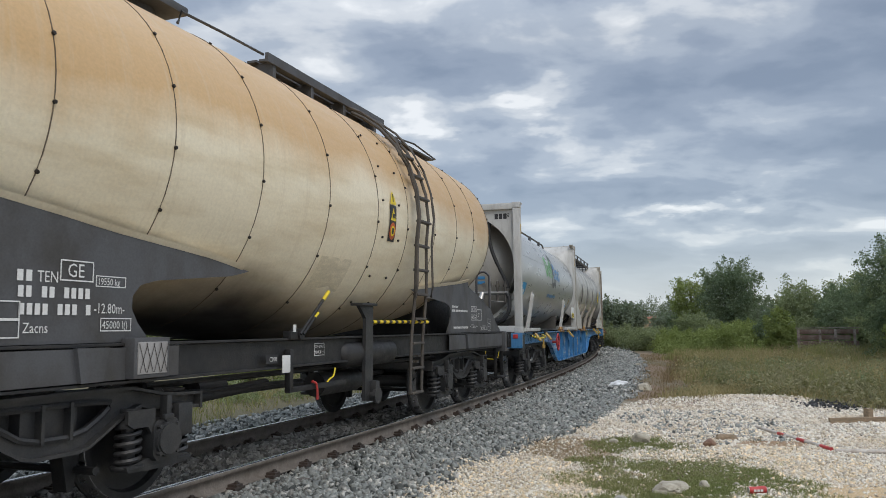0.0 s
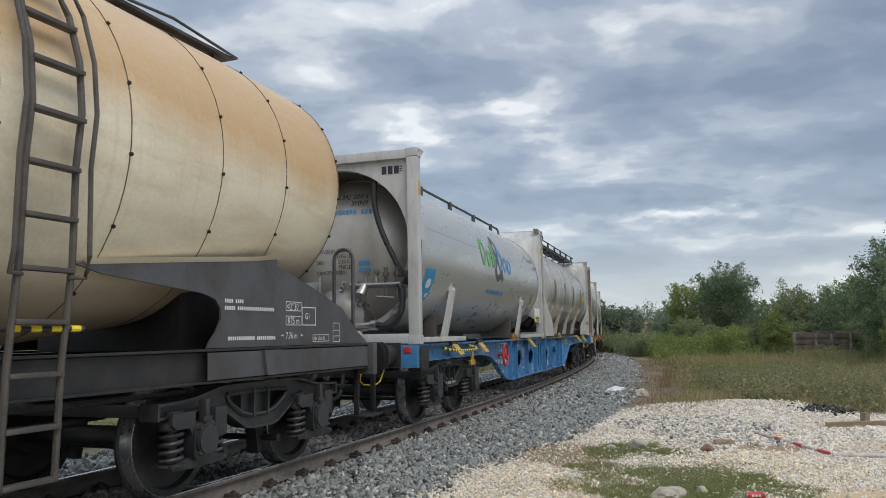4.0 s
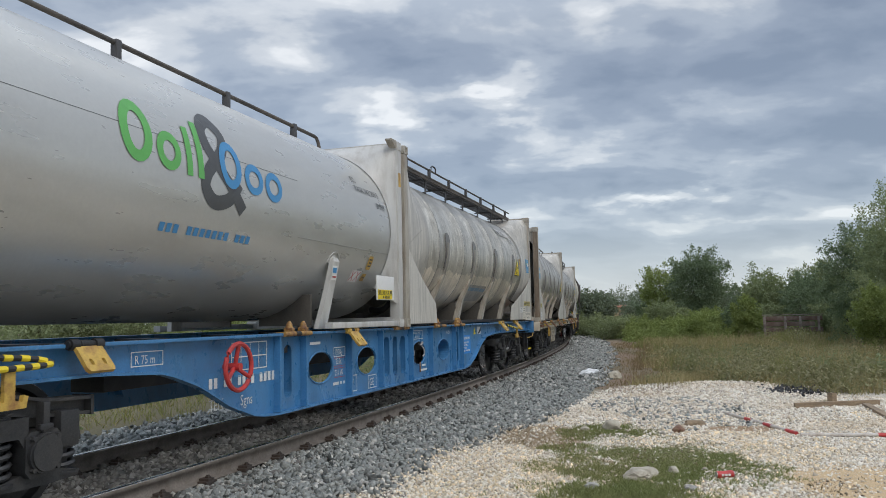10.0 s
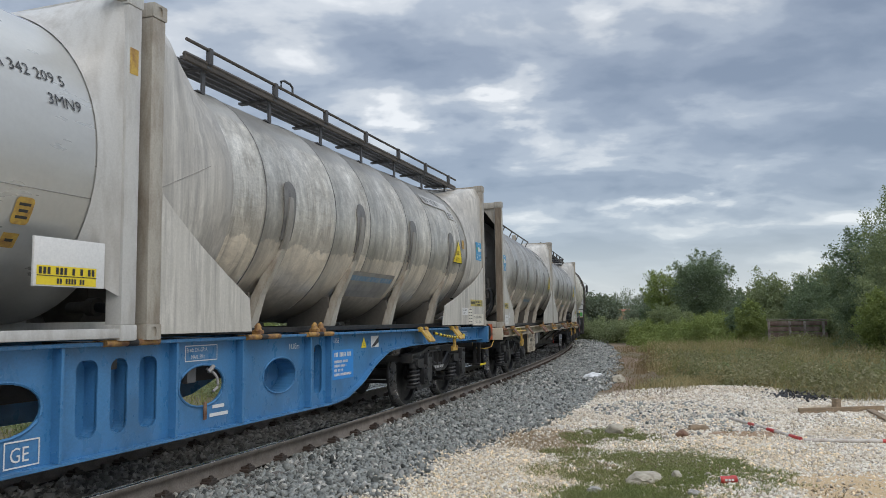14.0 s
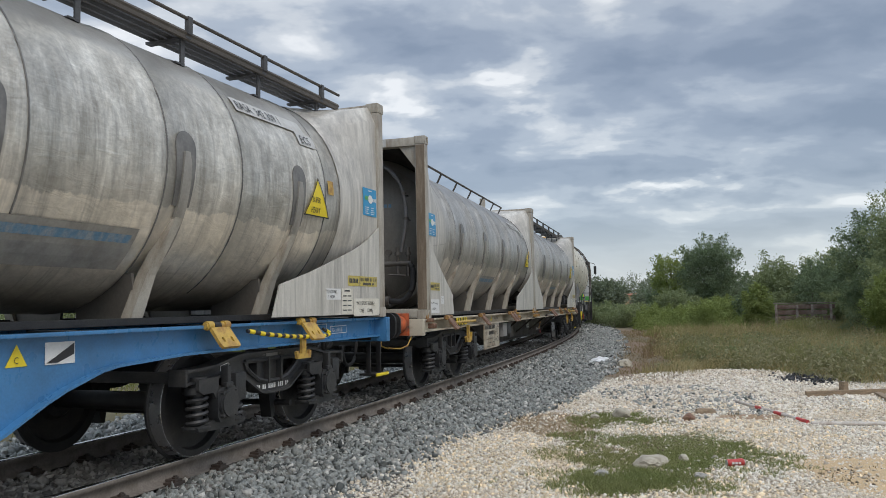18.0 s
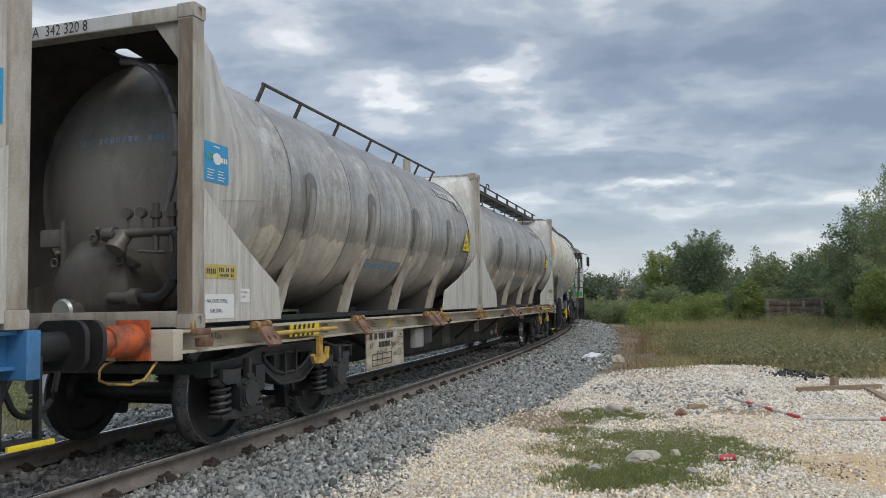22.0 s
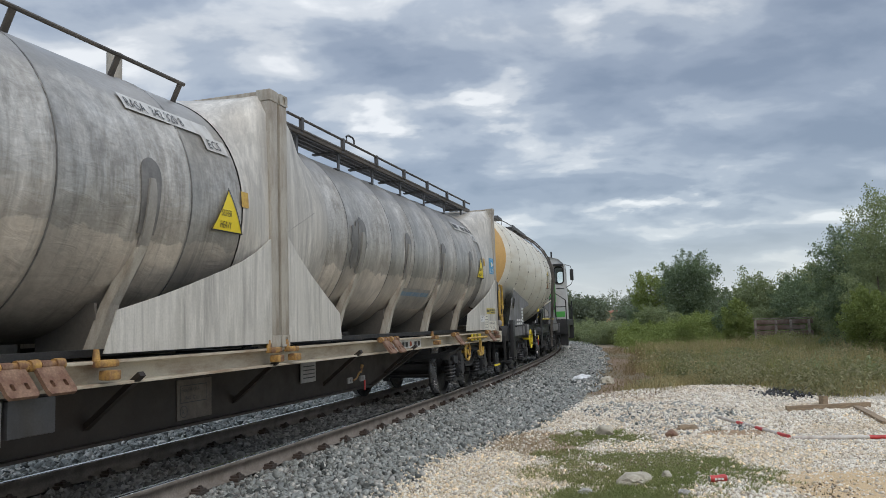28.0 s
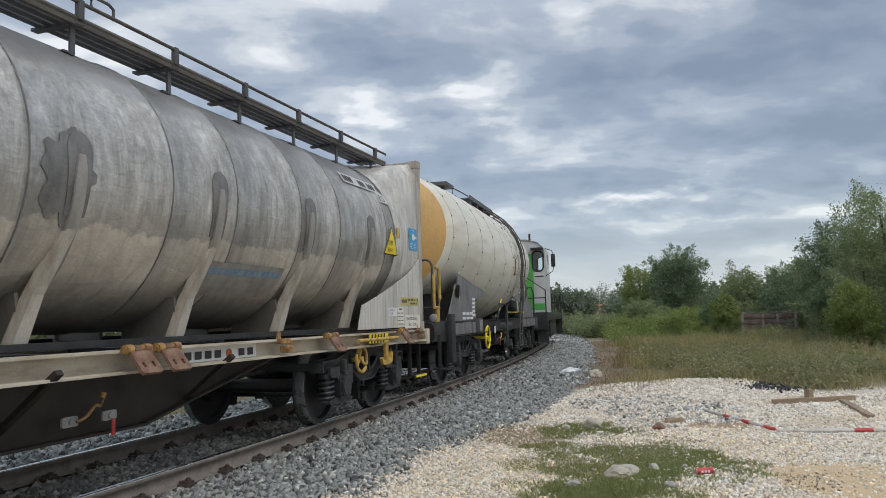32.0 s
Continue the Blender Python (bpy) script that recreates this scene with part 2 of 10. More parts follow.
def belly_shade_grime(x, wide, lo, hi, colour):
    """Round patch of grime and painted shade underneath, wide metres each side of x."""
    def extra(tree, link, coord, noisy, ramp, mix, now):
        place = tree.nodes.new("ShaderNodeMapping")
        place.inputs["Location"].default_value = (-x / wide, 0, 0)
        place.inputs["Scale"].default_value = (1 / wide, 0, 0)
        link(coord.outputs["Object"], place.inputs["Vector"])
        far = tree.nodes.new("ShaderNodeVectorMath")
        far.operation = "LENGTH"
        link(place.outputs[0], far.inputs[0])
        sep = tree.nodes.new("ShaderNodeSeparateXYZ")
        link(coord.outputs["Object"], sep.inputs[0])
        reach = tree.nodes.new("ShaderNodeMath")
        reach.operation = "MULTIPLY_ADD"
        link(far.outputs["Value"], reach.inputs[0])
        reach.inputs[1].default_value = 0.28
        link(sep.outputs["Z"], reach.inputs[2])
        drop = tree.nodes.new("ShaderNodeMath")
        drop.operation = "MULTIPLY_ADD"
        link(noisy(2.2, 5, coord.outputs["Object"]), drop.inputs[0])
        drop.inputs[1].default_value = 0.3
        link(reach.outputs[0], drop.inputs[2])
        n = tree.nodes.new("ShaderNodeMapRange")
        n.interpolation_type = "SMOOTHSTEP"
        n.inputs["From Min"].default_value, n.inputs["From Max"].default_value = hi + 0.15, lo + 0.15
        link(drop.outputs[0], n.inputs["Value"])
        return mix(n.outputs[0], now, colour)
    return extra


def scribbled(scale, stretch, turn, lo, hi, dark, light):
    """Wiped and rain-run marks in the grime of a metal skin, between two heights."""
    def extra(tree, link, coord, noisy, ramp, mix, now):
        place = tree.nodes.new("ShaderNodeMapping")
        place.inputs["Scale"].default_value = stretch
        place.inputs["Rotation"].default_value = (0, radians(turn), 0)
        link(coord.outputs["Object"], place.inputs["Vector"])
        n = tree.nodes.new("ShaderNodeTexNoise")
        for key, value in (("Scale", scale), ("Detail", 5.0), ("Roughness", 0.62), ("Distortion", 1.1)):
            n.inputs[key].default_value = value
        link(place.outputs[0], n.inputs["Vector"])
        tone = ramp(n.outputs["Fac"], 0.38, 0.64, (dark,) * 3, (light,) * 3)
        sep = tree.nodes.new("ShaderNodeSeparateXYZ")
        link(coord.outputs["Object"], sep.inputs[0])
        band = tree.nodes.new("ShaderNodeMapRange")
        band.inputs["From Min"].default_value, band.inputs["From Max"].default_value = lo, hi
        link(sep.outputs["Z"], band.inputs["Value"])
        return mix(band.outputs[0], now, mix(1.0, now, tone, "MULTIPLY"))
    return extra


def mottled(colour, scale, stretch, lo, hi):
    """Pale worn patches and runs between two heights."""
    def extra(tree, link, coord, noisy, ramp, mix, now):
        place = tree.nodes.new("ShaderNodeMapping")
        place.inputs["Scale"].default_value = stretch
        link(coord.outputs["Object"], place.inputs["Vector"])
        sep = tree.nodes.new("ShaderNodeSeparateXYZ")
        link(coord.outputs["Object"], sep.inputs[0])
        band = tree.nodes.new("ShaderNodeMapRange")
        band.inputs["From Min"].default_value, band.inputs["From Max"].default_value = lo - 0.1, lo + 0.15
        link(sep.outputs["Z"], band.inputs["Value"])
        over = tree.nodes.new("ShaderNodeMapRange")
        over.inputs["From Min"].default_value, over.inputs["From Max"].default_value = hi + 0.25, hi - 0.1
        link(sep.outputs["Z"], over.inputs["Value"])
        both = tree.nodes.new("ShaderNodeMath")
        both.operation = "MULTIPLY"
        link(band.outputs[0], both.inputs[0])
        link(over.outputs[0], both.inputs[1])
        worn = ramp(noisy(scale, 7, place.outputs[0], 0.7), 0.46, 0.62)
        mul = tree.nodes.new("ShaderNodeMath")
        mul.operation = "MULTIPLY"
        link(worn, mul.inputs[0])
        link(both.outputs[0], mul.inputs[1])
        return mix(mul.outputs[0], now, colour)
    return extra


def drips(colour, share):
    """Thin dark runs straight down."""
    def extra(tree, link, coord, noisy, ramp, mix, now):
        place = tree.nodes.new("ShaderNodeMapping")
        place.inputs["Scale"].default_value = (9.0, 0.6, 0.35)
        link(coord.outputs["Object"], place.inputs["Vector"])
        mask = ramp(noisy(1.6, 5, place.outputs[0], 0.65), 0.54, 0.70, (0,) * 3, (share,) * 3)
        return mix(mask, now, colour)
    return extra


def tone_layers(*layers):
    def extra(tree, link, coord, noisy, ramp, mix, now):
        for layer in layers:
            now = layer(tree, link, coord, noisy, ramp, mix, now)
        return now
    return extra


def dusty(colour, scale, lo, hi, share):
    """Large patches where dust takes over the stones' own tint."""
    def extra(tree, link, coord, noisy, ramp, mix, now):
        return mix(ramp(noisy(scale, 4, coord.outputs["Object"]), lo, hi, (0,) * 3, (share,) * 3), now, colour)
    return extra


def each_stone(*colours):
    """Every loose piece takes one of four tints, the first most often."""
    def extra(tree, link, coord, noisy, ramp, mix, now):
        n = tree.nodes.new("ShaderNodeValToRGB")
        n.color_ramp.interpolation = "LINEAR"
        for at in (0.45, 0.72):
            n.color_ramp.elements.new(at)
        for e, at, c in zip(n.color_ramp.elements, (0.0, 0.45, 0.72, 1.0), (colours[0], colours[1], colours[2], colours[3])):
            e.position, e.color = at, (*c, 1)
        link(tree.nodes.new("ShaderNodeNewGeometry").outputs["Random Per Island"], n.inputs[0])
        return n.outputs[0]
    return extra


def cladding(name, k):
    """Dull metal skin: beige and clean low down, grey and streaked above a ragged drip line."""
    t = lambda r, g, b: (r * k, g * k, b * k * (1.0 if k == 1.0 else 0.975))
    m = material(name, t(0.58, 0.53, 0.46), 0.36, 0.38, t(0.48, 0.44, 0.38), 0.45, 1.2, (1.4, 1.4, 0.4), 45, 0.06, 0.06, 5, 0.5,
                    extra=tone_layers(height_stain_shade(0.915, 0.93, t(0.365, 0.345, 0.31), 0.17, 2.6, 0.7, 0.94), mottled(t(0.56, 0.54, 0.50), 1.5, (2.2, 2.2, 0.55), 1.0, 1.9), mottled(t(0.50, 0.485, 0.45), 4.5, (4.0, 4.0, 0.5), 1.1, 1.7), drips((0.22, 0.205, 0.185), 0.5),
                                 scribbled(4.0, (1.7, 1.7, 0.7), 20, 0.75, 1.15, 0.82, 1.14), scribbled(2.0, (3.0, 3.0, 0.25), 0, 0.1, 0.4, 0.84, 1.10), scribbled(16.0, (0.8, 0.8, 1.6), -15, 0.9, 1.3, 0.90, 1.10),
                                 # The last layer darkens the underside: grime plus shade put into the colour.
                                 height_stain_shade(2.02, 2.10, t(0.27, 0.262, 0.25), 0.12, 2.5, 1.0, 0.85), height_stain_shade(0.52, 0.18, (0.085, 0.077, 0.066), 0.14, 2.0, 1.0, 0.85)))
    tree = m.node_tree
    first = [n for n in tree.nodes if n.bl_idname == "ShaderNodeBump"][0]
    coord = [n for n in tree.nodes if n.bl_idname == "ShaderNodeTexCoord"][0]
    place = tree.nodes.new("ShaderNodeMapping")
    place.inputs["Scale"].default_value = (0.8, 0.8, 2.4)
    place.inputs["Rotation"].default_value = (0, radians(12), 0)
    wrinkle = tree.nodes.new("ShaderNodeTexNoise")
    for key, value in (("Scale", 5.0), ("Detail", 3.0), ("Roughness", 0.5), ("Distortion", 0.8)):
        wrinkle.inputs[key].default_value = value
    second = tree.nodes.new("ShaderNodeBump")
    second.inputs["Strength"].default_value, second.inputs["Distance"].default_value = 0.30, 0.03
    tree.links.new(coord.outputs["Object"], place.inputs["Vector"])
    tree.links.new(place.outputs[0], wrinkle.inputs["Vector"])
    tree.links.new(wrinkle.outputs["Fac"], second.inputs["Height"])
    tree.links.new(first.outputs[0], second.inputs["Normal"])
    tree.links.new(second.outputs[0], tree.nodes["Principled BSDF"].inputs["Normal"])
    return m


MAT = {
    # Belly patch: shade beneath the barrel painted in along with grime.
    "cream": material("cream_tank_paint", (0.82, 0.735, 0.555), 0.42, 0.0, (0.70, 0.595, 0.41), 0.42, 1.6, (0.6, 1, 3.0), 40, 0.06, 0.05, 8, 0.4,
                      extra=tone_layers(height_stain_shade(2.78, 3.16, (0.58, 0.36, 0.155), 0.34, 1.1, 0.3, 0.88, -0.06), drips((0.62, 0.52, 0.36), 0.35), height_stain_shade(1.62, 1.34, (0.20, 0.13, 0.075), 0.12, 1.4, 0.9, 0.60, 0.12), belly_shade_grime(-1.85, 1.1, 1.38, 1.92, (0.020, 0.015, 0.012)), end_darkening(5.0, 5.28, 2.15, 2.62, (0.030, 0.022, 0.018)))),
    "brown_grime": material("brown_oily_grime", (0.175, 0.135, 0.095), 0.5, 0.0, (0.28, 0.225, 0.165), 0.45, 5.0, (3, 3, 0.5), 60, 0.08),
    "seam": material("brown_cladding_joint", (0.10, 0.075, 0.05), 0.7, 0.0, (0.16, 0.12, 0.08), 0.5, 6.0),
    "cream_clean": material("clean_cream_tank_paint", (0.70, 0.67, 0.57), 0.42, 0.0, (0.60, 0.55, 0.44), 0.4, 1.6, (0.6, 1, 3.0), 40, 0.05, 0.04, 8, 0.4),
    "faded": material("faded_notice", (0.62, 0.545, 0.395), 0.5, 0.0, (0.74, 0.65, 0.475), 0.5, 6.0, (1, 1, 3), 60, 0.12),
    "ochre": material("ochre_tank_end", (0.62, 0.38, 0.13), 0.5, 0.0, (0.48, 0.30, 0.12), 0.5, 2.5, (1, 1, 0.5), 40, 0.08),
    "hatch": material("dull_hatch_steel", (0.30, 0.29, 0.27), 0.42, 0.5, (0.20, 0.19, 0.17), 0.5, 3.0, (1, 1, 1), 40, 0.08, 0.06, 10),
    "white_tank": material("pale_grey_tank_paint", (0.54, 0.54, 0.515), 0.31, 0.45, (0.49, 0.485, 0.46), 0.42, 1.3, (0.5, 1, 2.0), 30, 0.03, 0.0, 10, 0.5),
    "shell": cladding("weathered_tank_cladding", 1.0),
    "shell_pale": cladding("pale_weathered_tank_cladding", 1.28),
    "band": material("worn_saddle_band", (0.37, 0.35, 0.315), 0.42, 0.3, (0.26, 0.245, 0.22), 0.5, 3.0, (2, 2, 0.6), 45, 0.08),
    "dark_shell": material("dark_worn_cladding", (0.215, 0.208, 0.195), 0.45, 0.3, (0.13, 0.125, 0.12), 0.5, 6.0, (1, 1, 0.5), 45, 0.1),
    "cover": material("streaked_end_cladding", (0.53, 0.50, 0.445), 0.42, 0.2, (0.40, 0.378, 0.34), 0.5, 1.6, (3, 3, 0.3), 60, 0.06, 0.05, 8, extra=tone_layers(mottled((0.63, 0.60, 0.54), 1.3, (2.6, 2.6, 0.25), 0.2, 2.6), mottled((0.42, 0.40, 0.365), 2.4, (4.0, 4.0, 0.3), 0.0, 1.9), scribbled(2.0, (7.0, 7.0, 0.3), 0, -1.0, -0.5, 0.86, 1.10))),
    "panel": material("stained_frame_panel", (0.58, 0.555, 0.50), 0.45, 0.15, (0.46, 0.44, 0.39), 0.48, 2.4, (3, 3, 0.3), 60, 0.07, 0.05, 10, extra=tone_layers(mottled((0.46, 0.44, 0.40), 2.0, (2.6, 2.6, 0.4), 0.1, 2.4), mottled((0.66, 0.63, 0.57), 3.0, (5.0, 5.0, 0.5), 0.0, 1.0), drips((0.24, 0.225, 0.20), 0.6))),
    "post": material("beige_frame_paint", (0.44, 0.41, 0.35), 0.5, 0.1, (0.28, 0.24, 0.19), 0.5, 4.0, (2, 2, 0.5), 70, 0.1),
    "post_white": material("white_frame_paint", (0.54, 0.535, 0.51), 0.42, 0.0, (0.42, 0.405, 0.375), 0.42, 4.0, (2, 2, 0.5), 70, 0.06),
    # Near-black for container insides: their shade put into the colour.
    "inner_shade": material("inner_shade_colour", (0.035, 0.032, 0.029), 0.7, 0.0, (0.06, 0.055, 0.05), 0.5, 2.0, (1, 1, 0.5), 40, 0.15, spec=0.2),
    "faded_blue": material("faded_blue_film", (0.13, 0.25, 0.36), 0.5, 0.1, (0.34, 0.36, 0.37), 0.5, 5.0, (3, 3, 0.6), 60, 0.15),
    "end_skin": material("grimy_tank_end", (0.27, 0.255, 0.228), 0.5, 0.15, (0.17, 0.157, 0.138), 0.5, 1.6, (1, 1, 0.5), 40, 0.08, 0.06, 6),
    # Dark steel of end fittings; also stands for shade on collar and web.
    "inside": material("dark_recess_steel", (0.17, 0.155, 0.135), 0.5, 0.3, (0.09, 0.083, 0.075), 0.5, 2.0, (1, 1, 0.5), 40, 0.1, 0.1, 8),
    "tank_end": material("brushed_tank_end", (0.48, 0.46, 0.42), 0.38, 0.35, (0.36, 0.33, 0.29), 0.45, 1.5, (1, 1, 0.6), 40, 0.06, 0.06, 6),
    "blue": material("blue_wagon_paint", (0.060, 0.207, 0.418), 0.30, 0.0, (0.052, 0.155, 0.30), 0.42, 2.6, (1, 1, 0.6), 60, 0.1, 0.04, 30),
    "sole": material("cream_wagon_paint", (0.52, 0.47, 0.37), 0.5, 0.0, (0.30, 0.22, 0.15), 0.45, 3.0, (0.6, 1, 2), 70, 0.08),
    "belly": material("brown_grey_wagon_paint", (0.033, 0.026, 0.021), 0.55, 0.0, (0.025, 0.020, 0.017), 0.5, 3.0, (1, 1, 1), 60, 0.15, spec=0.3),
    "grey": material("dark_grey_wagon_paint", (0.086, 0.087, 0.092), 0.52, 0.0, (0.058, 0.054, 0.050), 0.5, 2.5, (1, 1, 0.6), 70, 0.12),
    "grey_mid": material("dusty_mid_grey_wagon_paint", (0.19, 0.19, 0.195), 0.5, 0.0, (0.12, 0.11, 0.10), 0.5, 2.5, (1, 1, 0.6), 70, 0.1),
    "grey_light": material("light_grey_wagon_paint", (0.34, 0.33, 0.32), 0.5, 0.0, (0.22, 0.2, 0.18), 0.5, 2.5, (1, 1, 0.6), 70, 0.1),
    "black": material("grimy_black_steel", (0.019, 0.019, 0.020), 0.50, 0.0, (0.034, 0.032, 0.030), 0.5, 5.0, (1, 1, 1), 90, 0.25, 0.25, 60, 0.45),
    "bogie": material("dusty_bogie_steel", (0.030, 0.031, 0.033), 0.48, 0.0, (0.052, 0.050, 0.048), 0.5, 5.0, (1, 1, 1), 90, 0.25, 0.25, 60, 0.5),
    "tread": material("polished_tyre_steel", (0.42, 0.42, 0.43), 0.28, 0.9, None, 0, 4, (1, 1, 1), 60, 0.1),
    "chrome": material("stainless_fittings", (0.40, 0.39, 0.37), 0.34, 0.85, None, 0, 4, (1, 1, 1), 60, 0.1),
    "rubber": material("black_rubber", (0.022, 0.022, 0.023), 0.55, 0.0, None, 0, 4, (1, 1, 1), 60, 0.2),
    "yellow": material("chipped_yellow_paint", (0.55, 0.36, 0.075), 0.5, 0.0, (0.28, 0.14, 0.05), 0.42, 9.0, (1, 1, 1), 60, 0.1),
    "worn_yellow": material("worn_rusty_yellow_paint", (0.46, 0.27, 0.075), 0.6, 0.0, (0.17, 0.085, 0.045), 0.62, 14.0, (1, 1, 1), 60, 0.2, 0.2, 60),
    "notice": material("rubbed_brown_board", (0.115, 0.095, 0.075), 0.6, 0.0, (0.07, 0.056, 0.045), 0.5, 5.0, (1, 1, 1), 60, 0.15),
    "orange": material("orange_paint", (0.60, 0.125, 0.035), 0.5, 0.0, (0.12, 0.065, 0.05), 0.52, 6.0, (1, 1, 1), 60, 0.1),
    "rust": material("rusty_flap_steel", (0.15, 0.075, 0.045), 0.7, 0.0, (0.27, 0.17, 0.11), 0.5, 9.0, (1, 1, 1), 70, 0.2, 0.2, 60),
    "red": material("red_paint", (0.52, 0.045, 0.04), 0.42, 0.0, (0.32, 0.04, 0.04), 0.4, 9.0, (1, 1, 1), 60, 0.08),
    "white": material("white_marking_paint", (0.72, 0.72, 0.70), 0.55, 0.0, None, 0, 4, (1, 1, 1), 60, 0.06),
    "walk": material("brown_grey_walkway_steel", (0.115, 0.10, 0.085), 0.6, 0.2, (0.07, 0.064, 0.058), 0.5, 4.0, (0.5, 1, 1), 60, 0.15),
    "ink": material("black_marking_paint", (0.030, 0.030, 0.032), 0.5, 0.0, None, 0, 4, (1, 1, 1), 60, 0.06),
    "logo_green": material("green_logo_film", (0.12, 0.42, 0.10), 0.4, 0.0, None, 0, 4, (1, 1, 1), 60, 0.05),
    "logo_blue": material("blue_logo_film", (0.06, 0.26, 0.52), 0.4, 0.0, None, 0, 4, (1, 1, 1), 60, 0.05),
    "logo_grey": material("grey_logo_film", (0.075, 0.078, 0.08), 0.4, 0.0, None, 0, 4, (1, 1, 1), 60, 0.05),
    "sticker_blue": material("sky_blue_sticker", (0.035, 0.285, 0.53), 0.4, 0.0, None, 0, 4, (1, 1, 1), 60, 0.05),
    "sticker_yellow": material("yellow_sticker", (0.80, 0.62, 0.03), 0.42, 0.0, None, 0, 4, (1, 1, 1), 60, 0.05),
    "board_blue": material("bright_blue_board", (0.03, 0.26, 0.68), 0.4, 0.0, None, 0, 4, (1, 1, 1), 60, 0.05),
    "label_cream": material("yellowed_white_label", (0.72, 0.69, 0.60), 0.5, 0.0, (0.62, 0.585, 0.49), 0.45, 8.0, (1, 1, 1), 60, 0.1),
    "label_yellow": material("rubbed_yellow_label", (0.56, 0.45, 0.10), 0.5, 0.0, (0.42, 0.36, 0.16), 0.5, 20.0, (1, 1, 1), 60, 0.15),
    "steel_top": material("polished_rail_head", (0.58, 0.57, 0.56), 0.22, 1.0, None, 0, 4, (1, 1, 1), 60, 0.1),
    "rail": material("rusty_rail_steel", (0.22, 0.19, 0.162), 0.7, 0.1, (0.15, 0.125, 0.10), 0.5, 6.0, (1, 1, 1), 60, 0.2, 0.2, 60),
    "clip": material("dark_rail_fastening", (0.045, 0.036, 0.030), 0.75, 0.0, (0.07, 0.05, 0.04), 0.5, 6.0, (1, 1, 1), 60, 0.2),
    "sleeper": material("grey_weathered_sleeper", (0.17, 0.155, 0.14), 0.85, 0.0, (0.09, 0.08, 0.07), 0.5, 4.0, (1, 6, 1), 60, 0.2, 0.4, 40),
    "ballast": material("grey_ballast_stone", (0.2, 0.2, 0.2), 0.85, 0.0, None, 0, 8, (1, 1, 1), 40, 0.25, 0.3, 50, 0.3, 0.0, 0.0, extra=each_stone((0.225, 0.236, 0.222), (0.33, 0.342, 0.318), (0.05, 0.055, 0.052), (0.55, 0.535, 0.49))),
    "ballast_dark": material("oily_ballast_stone", (0.225, 0.218, 0.200), 0.85, 0.0, None, 0, 8, (1, 1, 1), 40, 0.18, 0.3, 50, 0.3, 0.0, 0.6),
    "bed": material("ballast_fines", (0.09, 0.088, 0.080), 0.95, 0.0, (0.05, 0.048, 0.045), 0.5, 12.0, (1, 1, 1), 45, 0.45, 1.0, 40, 0.2),
    "lime": material("white_limestone_gravel", (0.6, 0.6, 0.6), 0.9, 0.0, None, 0, 8, (1, 1, 1), 40, 0.12, 0.3, 50, 0.3, 0.0, 0.0, extra=tone_layers(each_stone((0.85, 0.805, 0.72), (0.80, 0.74, 0.635), (0.62, 0.52, 0.39), (0.36, 0.335, 0.29)), dusty((0.62, 0.49, 0.33), 0.75, 0.50, 0.66, 0.62), dusty((0.44, 0.40, 0.33), 2.1, 0.56, 0.70, 0.5))),
    "tan_stone": material("tan_limestone_gravel", (0.78, 0.64, 0.44), 0.9, 0.0, None, 0, 8, (1, 1, 1), 40, 0.12, 0.3, 50, 0.3, 0.0, 0.35),
    "brown_grit": material("brown_earthy_grit", (0.20, 0.155, 0.105), 0.95, 0.0, None, 0, 8, (1, 1, 1), 40, 0.2, 0.3, 50, 0.3, 0.0, 0.5),
    "boulder": material("pale_limestone_boulder", (0.46, 0.42, 0.335), 0.9, 0.0, (0.30, 0.265, 0.205), 0.5, 9.0, (1, 1, 1), 40, 0.15, 0.6, 20, 0.3),
    "bark": material("grey_brown_bark", (0.11, 0.085, 0.065), 0.9, 0.0, (0.07, 0.055, 0.045), 0.5, 5.0, (1, 1, 0.3), 30, 0.25, 0.5, 30),
    "wood": material("weathered_plank", (0.30, 0.22, 0.14), 0.8, 0.0, (0.20, 0.15, 0.10), 0.5, 4.0, (1, 6, 6), 50, 0.2, 0.3, 40),
    "pole_white": material("dirty_white_pole_paint", (0.58, 0.54, 0.49), 0.6, 0.0, (0.42, 0.36, 0.30), 0.5, 8.0, (1, 1, 1), 60, 0.1),
    "plastic": material("white_plastic_bag", (0.72, 0.73, 0.74), 0.4, 0.0, None, 0, 5, (1, 1, 1), 30, 0.05),
    "gate": material("rusty_brown_boards", (0.15, 0.095, 0.072), 0.85, 0.0, (0.24, 0.19, 0.16), 0.5, 3.0, (1, 1, 1), 30, 0.2),
    "gate_post": material("weathered_grey_post", (0.36, 0.32, 0.28), 0.85, 0.0, (0.14, 0.10, 0.085), 0.5, 3.0, (1, 1, 1), 30, 0.2),
    "loco_white": material("dusty_white_loco_paint", (0.52, 0.53, 0.52), 0.4, 0.0, (0.42, 0.42, 0.40), 0.4, 2.5, (1, 1, 0.6), 40, 0.06),
    "loco_green": material("bright_green_loco_paint", (0.10, 0.42, 0.09), 0.4, 0.0, (0.08, 0.30, 0.08), 0.4, 2.5, (1, 1, 0.6), 40, 0.06),
    "house": material("ochre_render", (0.42, 0.30, 0.17), 0.9, 0.0, (0.34, 0.26, 0.16), 0.4, 1.0, (1, 1, 1), 20, 0.06),
    "roof": material("terracotta_tiles", (0.30, 0.13, 0.08), 0.9, 0.0, (0.22, 0.11, 0.07), 0.4, 2.0, (1, 1, 1), 20, 0.15),
}


